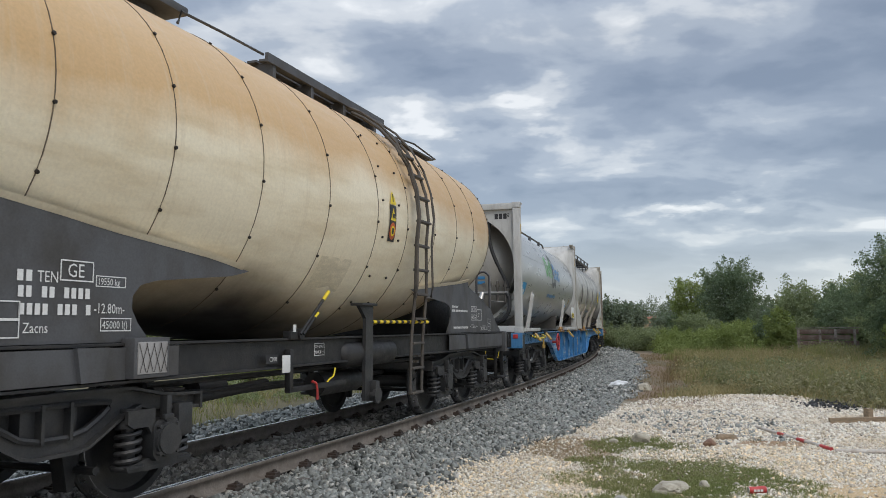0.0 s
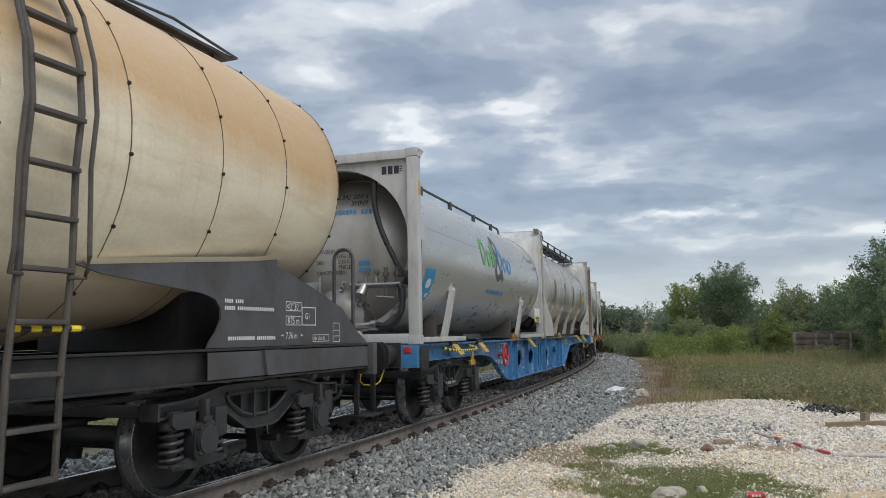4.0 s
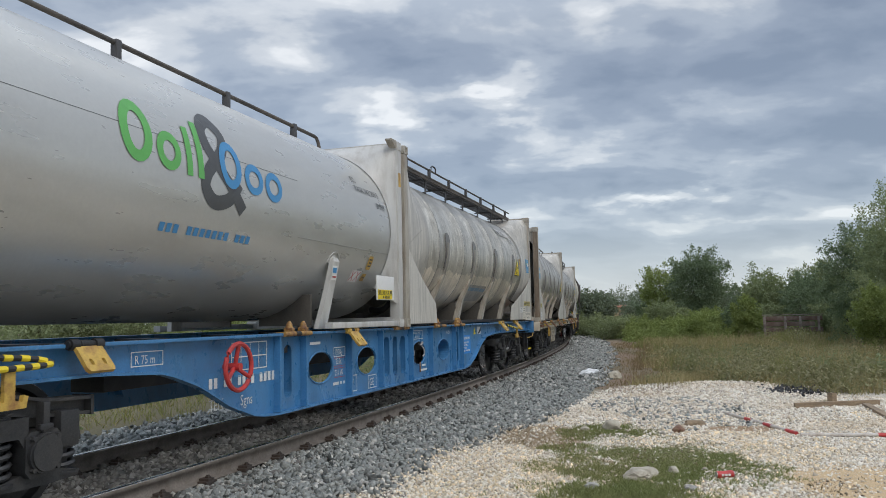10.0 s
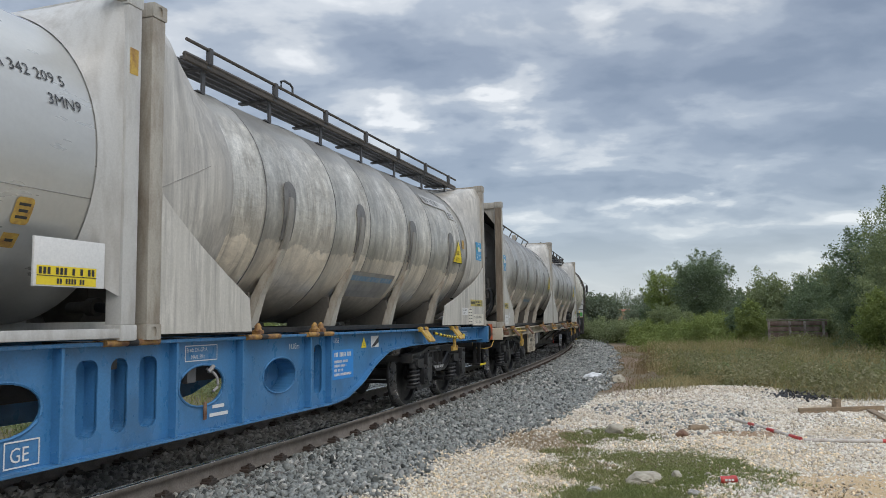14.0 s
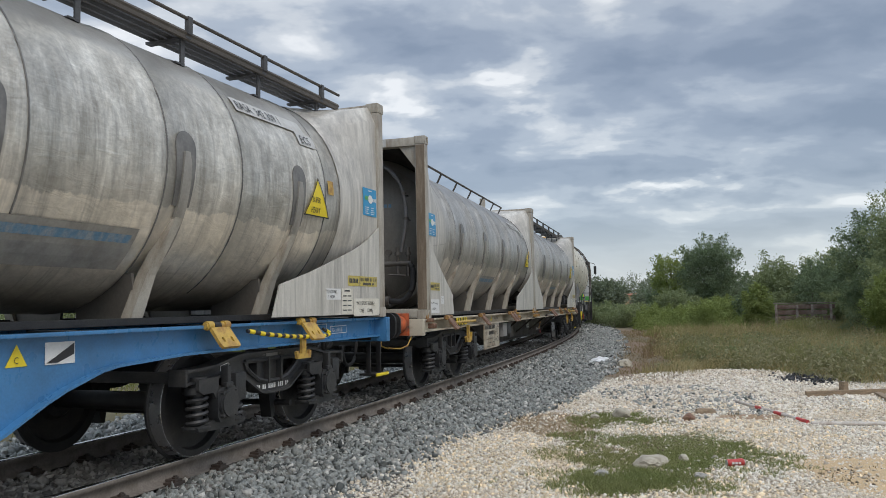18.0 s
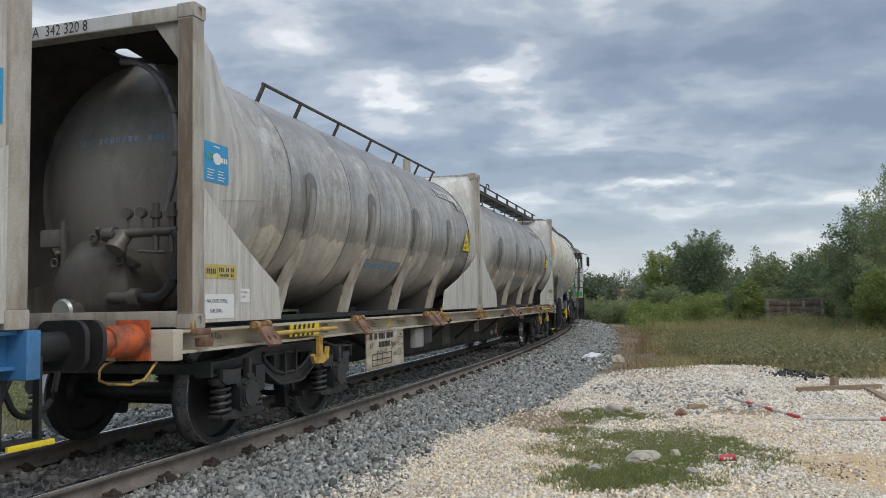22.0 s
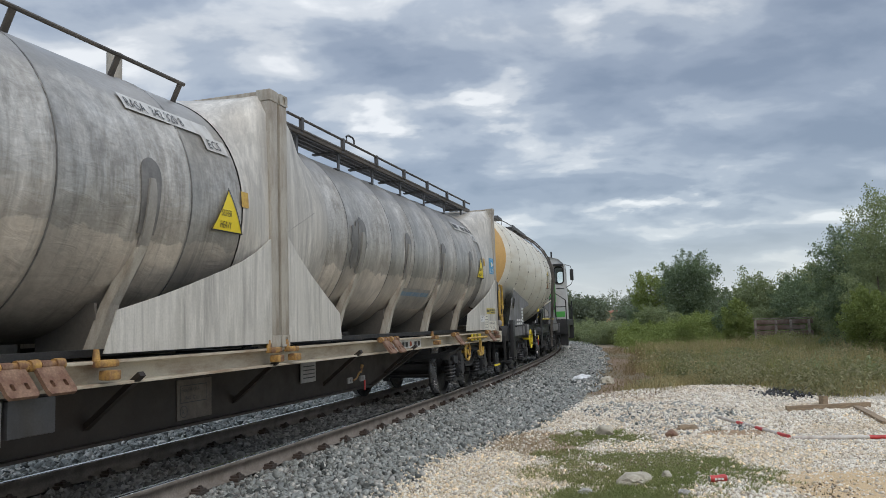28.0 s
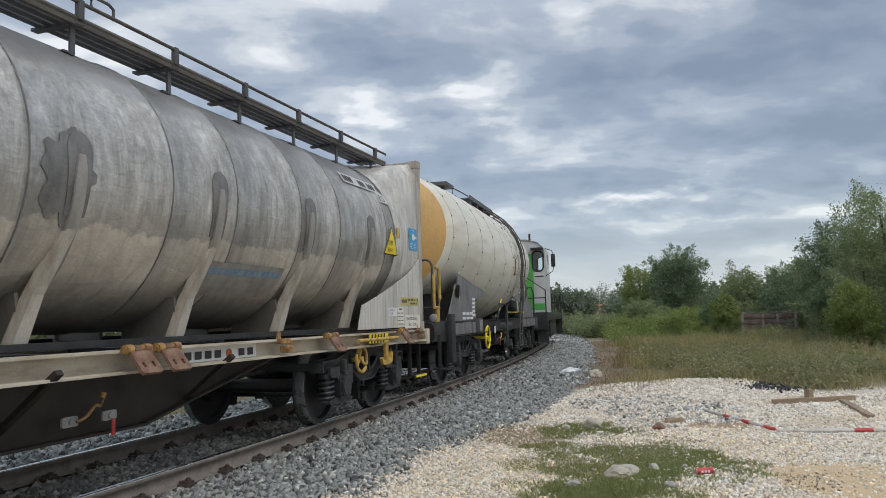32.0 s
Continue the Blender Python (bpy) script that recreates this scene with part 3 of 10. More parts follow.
def leafy(name, colour, other, spread=0.45):
    m = material(name, colour, 0.7, 0.0, other, 0.5, 0.35, (1, 1, 1), 6, 0.15, islands=spread * 0.75, spec=0.10)
    tree = m.node_tree
    shader = tree.nodes["Principled BSDF"]
    see = tree.nodes.new("ShaderNodeBsdfTranslucent")
    see.inputs[0].default_value = (colour[0] * 1.6, colour[1] * 1.6, colour[2], 1)
    blend = tree.nodes.new("ShaderNodeMixShader")
    blend.inputs[0].default_value = 0.34
    tree.links.new(shader.outputs[0], blend.inputs[1])
    tree.links.new(see.outputs[0], blend.inputs[2])
    tree.links.new(blend.outputs[0], tree.nodes["Material Output"].inputs[0])
    return m


LEAF_DARK = leafy("dark_green_leaves", (0.150, 0.196, 0.132), (0.186, 0.226, 0.142))
LEAF_MID = leafy("olive_green_leaves", (0.224, 0.262, 0.158), (0.256, 0.282, 0.168))
LEAF_LIGHT = leafy("fresh_green_leaves", (0.225, 0.270, 0.105), (0.195, 0.240, 0.100))
LEAF_FAR = leafy("hazy_far_leaves", (0.175, 0.208, 0.160), (0.160, 0.192, 0.150))
GRASS_DRY = leafy("dry_grass", (0.345, 0.29, 0.18), (0.24, 0.225, 0.125), 0.5)
GRASS_GREEN = leafy("green_grass", (0.215, 0.225, 0.100), (0.265, 0.245, 0.130), 0.5)
TURF = leafy("short_turf", (0.195, 0.222, 0.098), (0.31, 0.275, 0.148), 0.5)
WEED_LEAF = leafy("field_weed_leaves", (0.225, 0.232, 0.142), (0.29, 0.255, 0.165), 0.5)
WEED_BROWN = leafy("withered_weeds", (0.235, 0.175, 0.115), (0.19, 0.165, 0.095), 0.45)


def glass():
    m = bpy.data.materials.new("cab_glass")
    m.use_nodes = True
    s = m.node_tree.nodes["Principled BSDF"]
    s.inputs["Base Color"].default_value, s.inputs["Roughness"].default_value = (0.9, 0.95, 0.95, 1), 0.03
    s.inputs["Transmission Weight"].default_value, s.inputs["IOR"].default_value = 1.0, 1.1
    return m


MAT["glass"] = glass()

# ---- mesh helpers ----
def mesh_of(bm, name, mat, smooth=False):
    me = bpy.data.meshes.new(name)
    bmesh.ops.recalc_face_normals(bm, faces=bm.faces[:])
    bm.to_mesh(me)
    bm.free()
    me.materials.append(mat)
    if smooth:
        me.polygons.foreach_set("use_smooth", np.ones(len(me.polygons), dtype=bool))
        me.set_sharp_from_angle(angle=radians(38))
    return me


def part(name, bm, mat, parent, label="", smooth=True, at=None):
    ob = new(name, mesh_of(bm, name, mat, smooth))
    ob.parent = parent
    if at is not None:
        ob.matrix_basis = at
    return tagged(ob, label) if label else ob


def thing(name, label, category, group="", at=None, kind=""):
    ob = new(name)
    if at is not None:
        ob.matrix_basis = at
    return tagged(ob, label, category, group, kind)


def again(ob, m, parent=None):
    """One more of a part on the same mesh."""
    made = ob.copy()
    scene.collection.objects.link(made)
    made.matrix_basis = m
    if parent is not None:
        made.parent = parent
    return made


def nb():
    return bmesh.new()


def box(bm, x0, x1, y0, y1, z0, z1, bevel=0.0, turn=None):
    v = [bm.verts.new((x, y, z)) for x in (x0, x1) for y in (y0, y1) for z in (z0, z1)]
    f = [bm.faces.new([v[i] for i in k]) for k in ((0, 1, 3, 2), (4, 6, 7, 5), (0, 4, 5, 1), (2, 3, 7, 6), (0, 2, 6, 4), (1, 5, 7, 3))]
    if turn is not None:
        bmesh.ops.transform(bm, matrix=turn, verts=v)
    if bevel:
        bmesh.ops.bevel(bm, geom=list({e for q in f for e in q.edges}), offset=bevel, segments=2, affect="EDGES", profile=0.6)
    return v


def ring(bm, centre, axis, r, n, start=0.0):
    axis = Vector(axis).normalized()
    side = axis.cross((0, 0, 1)) if abs(axis.z) < 0.9 else axis.cross((1, 0, 0))
    side.normalize()
    up = side.cross(axis)
    c = Vector(centre)
    return [bm.verts.new(c + r * (math.cos(start + math.tau * k / n) * side + math.sin(start + math.tau * k / n) * up)) for k in range(n)]


def skin(bm, rings, close=True, ends=True):
    n = len(rings[0])
    for a, b in zip(rings, rings[1:]):
        for k in range(n if close else n - 1):
            bm.faces.new((a[k], a[(k + 1) % n], b[(k + 1) % n], b[k]))
    if ends:
        bm.faces.new(rings[0][::-1])
        bm.faces.new(rings[-1])


def rod(bm, p, q, r, n=12, r2=None):
    a = Vector(q) - Vector(p)
    skin(bm, [ring(bm, p, a, r, n), ring(bm, q, a, r if r2 is None else r2, n)])


def tube(bm, pts, r, n=8):
    pts = [Vector(p) for p in pts]
    rings = []
    for k, p in enumerate(pts):
        a = (pts[min(k + 1, len(pts) - 1)] - pts[max(k - 1, 0)])
        rings.append(ring(bm, p, a, r, n))
    skin(bm, rings)


def soften(pts, rounds=2):
    """A bent line with its corners rounded."""
    pts = [Vector(p) for p in pts]
    for _ in range(rounds):
        out = [pts[0]]
        for a, b in zip(pts, pts[1:]):
            out += [a.lerp(b, 0.22), a.lerp(b, 0.78)]
        pts = out + [pts[-1]]
    return pts


def plate(bm, outline, y0, y1, holes=()):
    """An upright plate in x and z, from y0 to y1 thick, with holes through it."""
    edges = []
    for loop in (outline, *holes):
        vs = [bm.verts.new((x, y0, z)) for x, z in loop]
        edges += [bm.edges.new((vs[k], vs[(k + 1) % len(vs)])) for k in range(len(vs))]
    made = bmesh.ops.triangle_fill(bm, use_beauty=True, edges=edges)
    faces = [g for g in made["geom"] if isinstance(g, bmesh.types.BMFace)]
    ext = bmesh.ops.extrude_face_region(bm, geom=faces)
    bmesh.ops.translate(bm, vec=(0, y1 - y0, 0), verts=[g for g in ext["geom"] if isinstance(g, bmesh.types.BMVert)])


def oval(x, z, rx, rz, n=20):
    return [(x + rx * math.cos(math.tau * k / n), z + rz * math.sin(math.tau * k / n)) for k in range(n)]


def slot(x, z, w, h, r=None, n=5):
    """A rounded rectangle round (x, z)."""
    r = min(w, h) / 2 * 0.98 if r is None else r
    out = []
    for cx, cz, a0 in ((x + w / 2 - r, z + h / 2 - r, 0), (x - w / 2 + r, z + h / 2 - r, 90), (x - w / 2 + r, z - h / 2 + r, 180), (x + w / 2 - r, z - h / 2 + r, 270)):
        out += [(cx + r * math.cos(radians(a0 + 90 * k / n)), cz + r * math.sin(radians(a0 + 90 * k / n))) for k in range(n + 1)]
    return out


def spun(bm, profile, n=40, a0=0.0, a1=360.0, capped=True):
    """A body turned round an axis along x: rows of x, radius and height of the axis. Angles from the camera's side upward."""
    whole = a1 - a0 >= 360
    count = n if whole else n + 1
    rings = []
    for x, r, zc in profile:
        rings.append([bm.verts.new((x, -r * math.cos(radians(a0 + (a1 - a0) * k / n)), zc + r * math.sin(radians(a0 + (a1 - a0) * k / n)))) for k in range(count)])
    skin(bm, rings, close=whole, ends=whole and capped)
    return rings


FONT_CACHE = {}


def letters(text, size, spread=1.0):
    """A flat mesh of words in Blender's own font, in x and z, its lower left corner at the origin."""
    key = (text, size, spread)
    if key not in FONT_CACHE:
        cu = bpy.data.curves.new("words", "FONT")
        cu.body, cu.size, cu.resolution_u = text, size, 2
        ob = bpy.data.objects.new("words", cu)
        scene.collection.objects.link(ob)
        dg = bpy.context.evaluated_depsgraph_get()
        me = bpy.data.meshes.new_from_object(ob.evaluated_get(dg))
        co = np.empty(len(me.vertices) * 3)
        me.vertices.foreach_get("co", co)
        co = co.reshape(-1, 3)
        FONT_CACHE[key] = (co[:, :2] * (spread, 1), [tuple(p.vertices) for p in me.polygons])
        bpy.data.objects.remove(ob)
        bpy.data.curves.remove(cu)
        bpy.data.meshes.remove(me)
    return FONT_CACHE[key]


def words(name, text, size, place, mat, parent, spread=0.8, label=""):
    """Words on a surface: place(u, v) gives the point for u along and v up."""
    flat, faces = letters(text, size, spread)
    me = bpy.data.meshes.new(name)
    me.from_pydata([tuple(place(u, v)) for u, v in flat], [], faces)
    me.materials.append(mat)
    ob = new(name, me)
    ob.parent = parent
    return tagged(ob, label) if label else ob


def on_side(x, z, y, flip=1):
    """Writing on an upright face towards the camera's side."""
    return lambda u, v: (x + flip * u, y, z + v)


def on_tank(x, z, r, zc, off=0.006):
    """Writing on the flank of a tank."""
    return lambda u, v: (x + u, -math.sqrt(max(r * r - (z + v - zc) ** 2, 0.01)) * (1 + off / r), z + v)


def sheet(name, loops, place, mat, parent, label="", step=0.05):
    """Flat shapes laid on a surface: each loop is a list of (u, v), cut fine enough to follow it."""
    bm = nb()
    for loop in loops:
        vs = [bm.verts.new((u, 0, v)) for u, v in loop]
        es = [bm.edges.new((vs[k], vs[(k + 1) % len(vs)])) for k in range(len(vs))]
        bmesh.ops.triangle_fill(bm, use_beauty=True, edges=es)
    for _ in range(4):
        long = [e for e in bm.edges if abs(e.verts[0].co.z - e.verts[1].co.z) > step * 2]
        if not long:
            break
        bmesh.ops.subdivide_edges(bm, edges=long, cuts=1)
        bmesh.ops.triangulate(bm, faces=[f for f in bm.faces if len(f.verts) > 3])
    for v in bm.verts:
        v.co = Vector(place(v.co.x, v.co.z))
    return part(name, bm, mat, parent, label, smooth=False)


def bar(u, v, w, h):
    return [(u, v), (u + w, v), (u + w, v + h), (u, v + h)]


def glyphs(pattern, u, v, pitch, h):
    """One small bar for each character of a line that is not spelt out."""
    return [bar(u + pitch * k, v, pitch * 0.68, h) for k, c in enumerate(pattern) if c != " "]


def frame_loop(u, v, w, h, t):
    """The four bars of an outlined box."""
    return [bar(u, v, w, t), bar(u, v + h - t, w, t), bar(u, v + t, t, h - 2 * t), bar(u + w - t, v + t, t, h - 2 * t)]


def quick(name, verts, faces, mat, smooth=False):
    """A large mesh from arrays: verts (n, 3), faces (m, k)."""
    me = bpy.data.meshes.new(name)
    verts, faces = np.asarray(verts, dtype=np.float32), np.asarray(faces, dtype=np.int32)
    m, k = faces.shape
    me.vertices.add(len(verts)), me.loops.add(m * k), me.polygons.add(m)
    me.vertices.foreach_set("co", verts.ravel())
    me.loops.foreach_set("vertex_index", faces.ravel())
    me.polygons.foreach_set("loop_start", np.arange(0, m * k, k, dtype=np.int32))
    if smooth:
        me.polygons.foreach_set("use_smooth", np.ones(m, dtype=bool))
    me.update(calc_edges=True)
    me.materials.append(mat)
    return me


def rubble(name, places, sizes, mat, rng):
    """Many broken stones as one mesh: eight-cornered lumps, each with its own shape and turn."""
    n = len(places)
    cube = np.array([(x, y, z) for x in (-1, 1) for y in (-1, 1) for z in (-1, 1)], dtype=float)
    quads = np.array([(0, 1, 3, 2), (4, 6, 7, 5), (0, 4, 5, 1), (2, 3, 7, 6), (0, 2, 6, 4), (1, 5, 7, 3)])
    pts = cube[None] * (1 + rng.uniform(-0.75, 0.32, (n, 8, 3)))
    pts *= rng.uniform(0.36, 1.28, (n, 1, 3)) * np.asarray(sizes)[:, None, None] * 0.5
    q = rng.normal(size=(n, 4))
    q /= np.linalg.norm(q, axis=1, keepdims=True)
    w, x, y, z = q.T
    rot = np.stack([1 - 2 * (y * y + z * z), 2 * (x * y - z * w), 2 * (x * z + y * w), 2 * (x * y + z * w), 1 - 2 * (x * x + z * z), 2 * (y * z - x * w),
                    2 * (x * z - y * w), 2 * (y * z + x * w), 1 - 2 * (x * x + y * y)], -1).reshape(n, 3, 3)
    pts = np.einsum("nij,nkj->nki", rot, pts) + np.asarray(places)[:, None, :]
    faces = (np.arange(n)[:, None, None] * 8 + quads[None]).reshape(-1, 4)
    return quick(name, pts.reshape(-1, 3), faces, mat)


def blades(name, places, heights, widths, mat, rng, lean=0.35):
    """Grass blades: bent strips of two quads."""
    n = len(places)
    a = rng.uniform(0, math.tau, n)
    side = np.stack([np.cos(a), np.sin(a), 0 * a], -1)
    b = rng.uniform(0, math.tau, n)
    tip = np.stack([np.cos(b), np.sin(b), 0 * b], -1) * (rng.uniform(0.1, 1, n) * lean * heights)[:, None]
    up = np.stack([0 * a, 0 * a, heights], -1)
    p = np.asarray(places)
    w = (widths / 2)[:, None] * side
    v = np.stack([p - w, p + w, p + tip * 0.3 + up * 0.55 - w * 0.8, p + tip * 0.3 + up * 0.55 + w * 0.8, p + tip + up - w * 0.2, p + tip + up + w * 0.2], 1)
    f = np.array([(0, 1, 3, 2), (2, 3, 5, 4)])
    return quick(name, v.reshape(-1, 3), (np.arange(n)[:, None, None] * 6 + f[None]).reshape(-1, 4), mat)


def leaves(name, places, sizes, mat, rng):
    """Leaf quads, folded along the middle, turned at random."""
    n = len(places)
    q = rng.normal(size=(n, 2, 3))
    u = q[:, 0] / np.linalg.norm(q[:, 0], axis=1, keepdims=True)
    w = np.cross(u, q[:, 1])
    w /= np.linalg.norm(w, axis=1, keepdims=True)
    k = np.cross(u, w)
    s = np.asarray(sizes)[:, None]
    p = np.asarray(places)
    v = np.stack([p - u * s, p - w * s * 0.45 + k * s * 0.15, p + u * s, p + w * s * 0.45 + k * s * 0.15], 1)
    return quick(name, v.reshape(-1, 3), np.arange(n * 4).reshape(-1, 4), mat)


# ---- ground, track bed, rails ----
GROUND = -0.24


def near_track(x, y):
    """Metres along the track and to its camera side, for arrays of places."""
    x, y = np.asarray(x, float), np.asarray(y, float)
    s = np.clip(y / 0.94, -39, 159)
    for _ in range(4):
        cx, cy, a = np.interp(s, ALONG, TRACK_X), np.interp(s, ALONG, TRACK_Y), np.interp(s, ALONG, HEADING)
        s = np.clip(s + (x - cx) * np.sin(a) + (y - cy) * np.cos(a), -39, 159)
    cx, cy, a = np.interp(s, ALONG, TRACK_X), np.interp(s, ALONG, TRACK_Y), np.interp(s, ALONG, HEADING)
    return s, (x - cx) * np.cos(a) - (y - cy) * np.sin(a)


def ripple(x, y):
    return 0.5 * np.sin(x * 1.3 + 0.7 * np.sin(y * 0.9)) * np.cos(y * 1.1 + 0.5 * np.sin(x * 1.7)) + 0.3 * np.sin(x * 3.1 + y * 2.3) * np.sin(y * 2.7 - x)


def hump(x, y, cx, cy, rx, ry, h):
    return h * np.exp(-((x - cx) / rx) ** 2 - ((y - cy) / ry) ** 2)


def ground_height(x, y):
    s, side = near_track(x, y)
    z = GROUND + 0.018 * ripple(x, y)
    z = z + hump(x, y, 4.9, 14.6, 2.6, 1.1, 0.17) + hump(x, y, 2.9, 12.7, 1.5, 0.8, 0.08) + hump(x, y, 0.2, 8.2, 0.8, 1.0, 0.05)
    z = z + hump(x, y, 8.2, 14.2, 1.6, 1.0, 0.10)
    bed = np.where(np.abs(side) < 1.45, -0.205, -0.205 - (np.abs(side) - 1.45) * 0.075)
    edge = np.clip((np.abs(side) - 2.3) / 0.7, 0, 1)
    return bed * (1 - edge) + z * edge


def ground_mesh():
    def line(lo, hi, near_lo, near_hi, step):
        mid = np.arange(near_lo, near_hi, step)
        out = near_hi + np.geomspace(step, hi - near_hi, 40)
        back = near_lo - np.geomspace(step, near_lo - lo, 40)[::-1]
        return np.concatenate([back, mid, out])
    xs, ys = line(-1800, 1800, -10, 16, 0.16), line(-900, 2600, -2, 60, 0.2)
    gx, gy = np.meshgrid(xs, ys)
    z = ground_height(gx.ravel(), gy.ravel())
    v = np.stack([gx.ravel(), gy.ravel(), z], -1)
    w = len(xs)
    i = (np.arange(len(ys) - 1)[:, None] * w + np.arange(w - 1)[None]).ravel()
    return quick("ground", v, np.stack([i, i + 1, i + w + 1, i + w], -1), ground_material(), True)


def ground_material():
    m = bpy.data.materials.new("gravel_earth_and_grass")
    m.use_nodes = True
    tree = m.node_tree
    shader = tree.nodes["Principled BSDF"]
    link = tree.links.new
    pos = tree.nodes.new("ShaderNodeNewGeometry").outputs["Position"]

    def noisy(scale, detail=5):
        n = tree.nodes.new("ShaderNodeTexNoise")
        n.inputs["Scale"].default_value, n.inputs["Detail"].default_value = scale, detail
        link(pos, n.inputs["Vector"])
        return n.outputs["Fac"]

    def ramp(fac, lo, hi, a=(0, 0, 0), b=(1, 1, 1)):
        n = tree.nodes.new("ShaderNodeValToRGB")
        n.color_ramp.elements[0].position, n.color_ramp.elements[1].position = lo, hi
        n.color_ramp.elements[0].color, n.color_ramp.elements[1].color = (*a, 1), (*b, 1)
        link(fac, n.inputs[0])
        return n.outputs[0]

    def mix(fac, a, b, how="MIX"):
        n = tree.nodes.new("ShaderNodeMix")
        n.data_type, n.blend_type = "RGBA", how
        for k, v in ((0, fac), (6, a), (7, b)):
            if isinstance(v, (int, float)):
                n.inputs[k].default_value = v
            elif isinstance(v, tuple):
                n.inputs[k].default_value = (*v, 1)
            else:
                link(v, n.inputs[k])
        return n.outputs[2]

    def maths(op, a, b=0.0, c=0.0):
        n = tree.nodes.new("ShaderNodeMath")
        n.operation = op
        for k, v in enumerate((a, b, c)):
            if isinstance(v, (int, float)):
                n.inputs[k].default_value = v
            else:
                link(v, n.inputs[k])
        return n.outputs[0]

    def patch(cx, cy, rx, ry, ragged=0.9):
        """How far inside a ragged oval patch of ground a place lies."""
        place = tree.nodes.new("ShaderNodeMapping")
        place.inputs["Location"].default_value = (-cx / rx, -cy / ry, 0)
        place.inputs["Scale"].default_value = (1 / rx, 1 / ry, 0)
        link(pos, place.inputs["Vector"])
        d = tree.nodes.new("ShaderNodeVectorMath")
        d.operation = "LENGTH"
        link(place.outputs[0], d.inputs[0])
        n = tree.nodes.new("ShaderNodeMapRange")
        n.inputs["From Min"].default_value, n.inputs["From Max"].default_value = 0.9 + ragged * 0.5, 1.1 + ragged * 0.5
        n.inputs["To Min"].default_value, n.inputs["To Max"].default_value = 1.0, 0.0
        link(maths("MULTIPLY_ADD", noisy(1.6), ragged, d.outputs["Value"]), n.inputs["Value"])
        return n.outputs[0]

    field = mix(ramp(noisy(0.7), 0.4, 0.62), (0.19, 0.155, 0.10), (0.12, 0.125, 0.06))
    field = mix(ramp(noisy(9), 0.35, 0.7), field, (0.18, 0.135, 0.085))
    lime = mix(ramp(noisy(38, 3), 0.42, 0.6), (0.52, 0.46, 0.37), (0.74, 0.69, 0.61))
    lime = mix(ramp(noisy(1.1), 0.50, 0.66), lime, (0.50, 0.39, 0.26))
    lime = mix(ramp(noisy(140, 2), 0.55, 0.62), lime, (0.20, 0.18, 0.15))
    field = mix(patch(-12.0, 10.0, 9.0, 34.0, 0.5), field, (0.15, 0.13, 0.07))
    now = mix(patch(4.0, 9.5, 5.6, 5.0, 0.35), field, lime)
    now = mix(patch(9.0, 8.0, 5.0, 5.6, 0.35), now, lime)
    now = mix(patch(4.0, -2.0, 7.0, 10.0, 0.4), now, lime)
    now = mix(patch(3.7, 6.7, 0.85, 1.0, 0.7), now, (0.56, 0.41, 0.24))
    now = mix(patch(3.6, 9.95, 0.5, 0.28, 0.8), now, (0.33, 0.22, 0.13))
    now = mix(patch(0.1, 7.7, 0.8, 1.2, 0.8), now, (0.56, 0.46, 0.29))
    now = mix(patch(2.0, 7.9, 1.0, 1.15, 0.8), now, (0.25, 0.225, 0.125))
    now = mix(patch(2.0, 9.9, 0.6, 0.6, 0.9), now, (0.24, 0.21, 0.125))
    now = mix(patch(1.7, 6.35, 1.1, 0.5, 0.9), now, (0.23, 0.18, 0.115))
    now = mix(patch(1.0, 9.7, 0.7, 1.0, 0.9), now, (0.27, 0.195, 0.115))
    now = mix(patch(3.4, 18.0, 0.9, 5.0, 0.5), now, (0.22, 0.155, 0.105))
    now = mix(patch(5.7, 26.5, 1.0, 6.0, 0.5), now, (0.22, 0.155, 0.105))
    now = mix(patch(8.6, 36.0, 1.2, 7.0, 0.5), now, (0.24, 0.175, 0.12))
    now = mix(1.0, now, ramp(noisy(90, 2), 0.3, 0.7, (0.8,) * 3, (1.2,) * 3), "MULTIPLY")
    link(now, shader.inputs["Base Color"])
    shader.inputs["Roughness"].default_value = 0.95
    b = tree.nodes.new("ShaderNodeBump")
    b.inputs["Strength"].default_value, b.inputs["Distance"].default_value = 0.8, 0.03
    link(noisy(30, 5), b.inputs["Height"])
    link(b.outputs[0], shader.inputs["Normal"])
    return m


tagged(new("ground", ground_mesh()), "flat waste ground of pale gravel, earth and dry grass", "ground", kind="structure")


def along_strip(name, s0, s1, step, section, mat, smooth=False, closed=True):
    """A band along the track with a cross section of (side, height)."""
    ss = np.arange(s0, s1 + step, step)
    sec = np.array(section)
    v = []
    for s in ss:
        x, y = on_track(s, sec[:, 0])
        v.append(np.stack([x, y, sec[:, 1]], -1))
    k = len(sec)
    v = np.concatenate(v)
    last = k if closed else k - 1
    f = []
    for j in range(last):
        i = np.arange(len(ss) - 1) * k
        f.append(np.stack([i + j, i + (j + 1) % k, i + k + (j + 1) % k, i + k + j], -1))
    return quick(name, v, np.concatenate(f)[:, ::-1], mat, smooth)


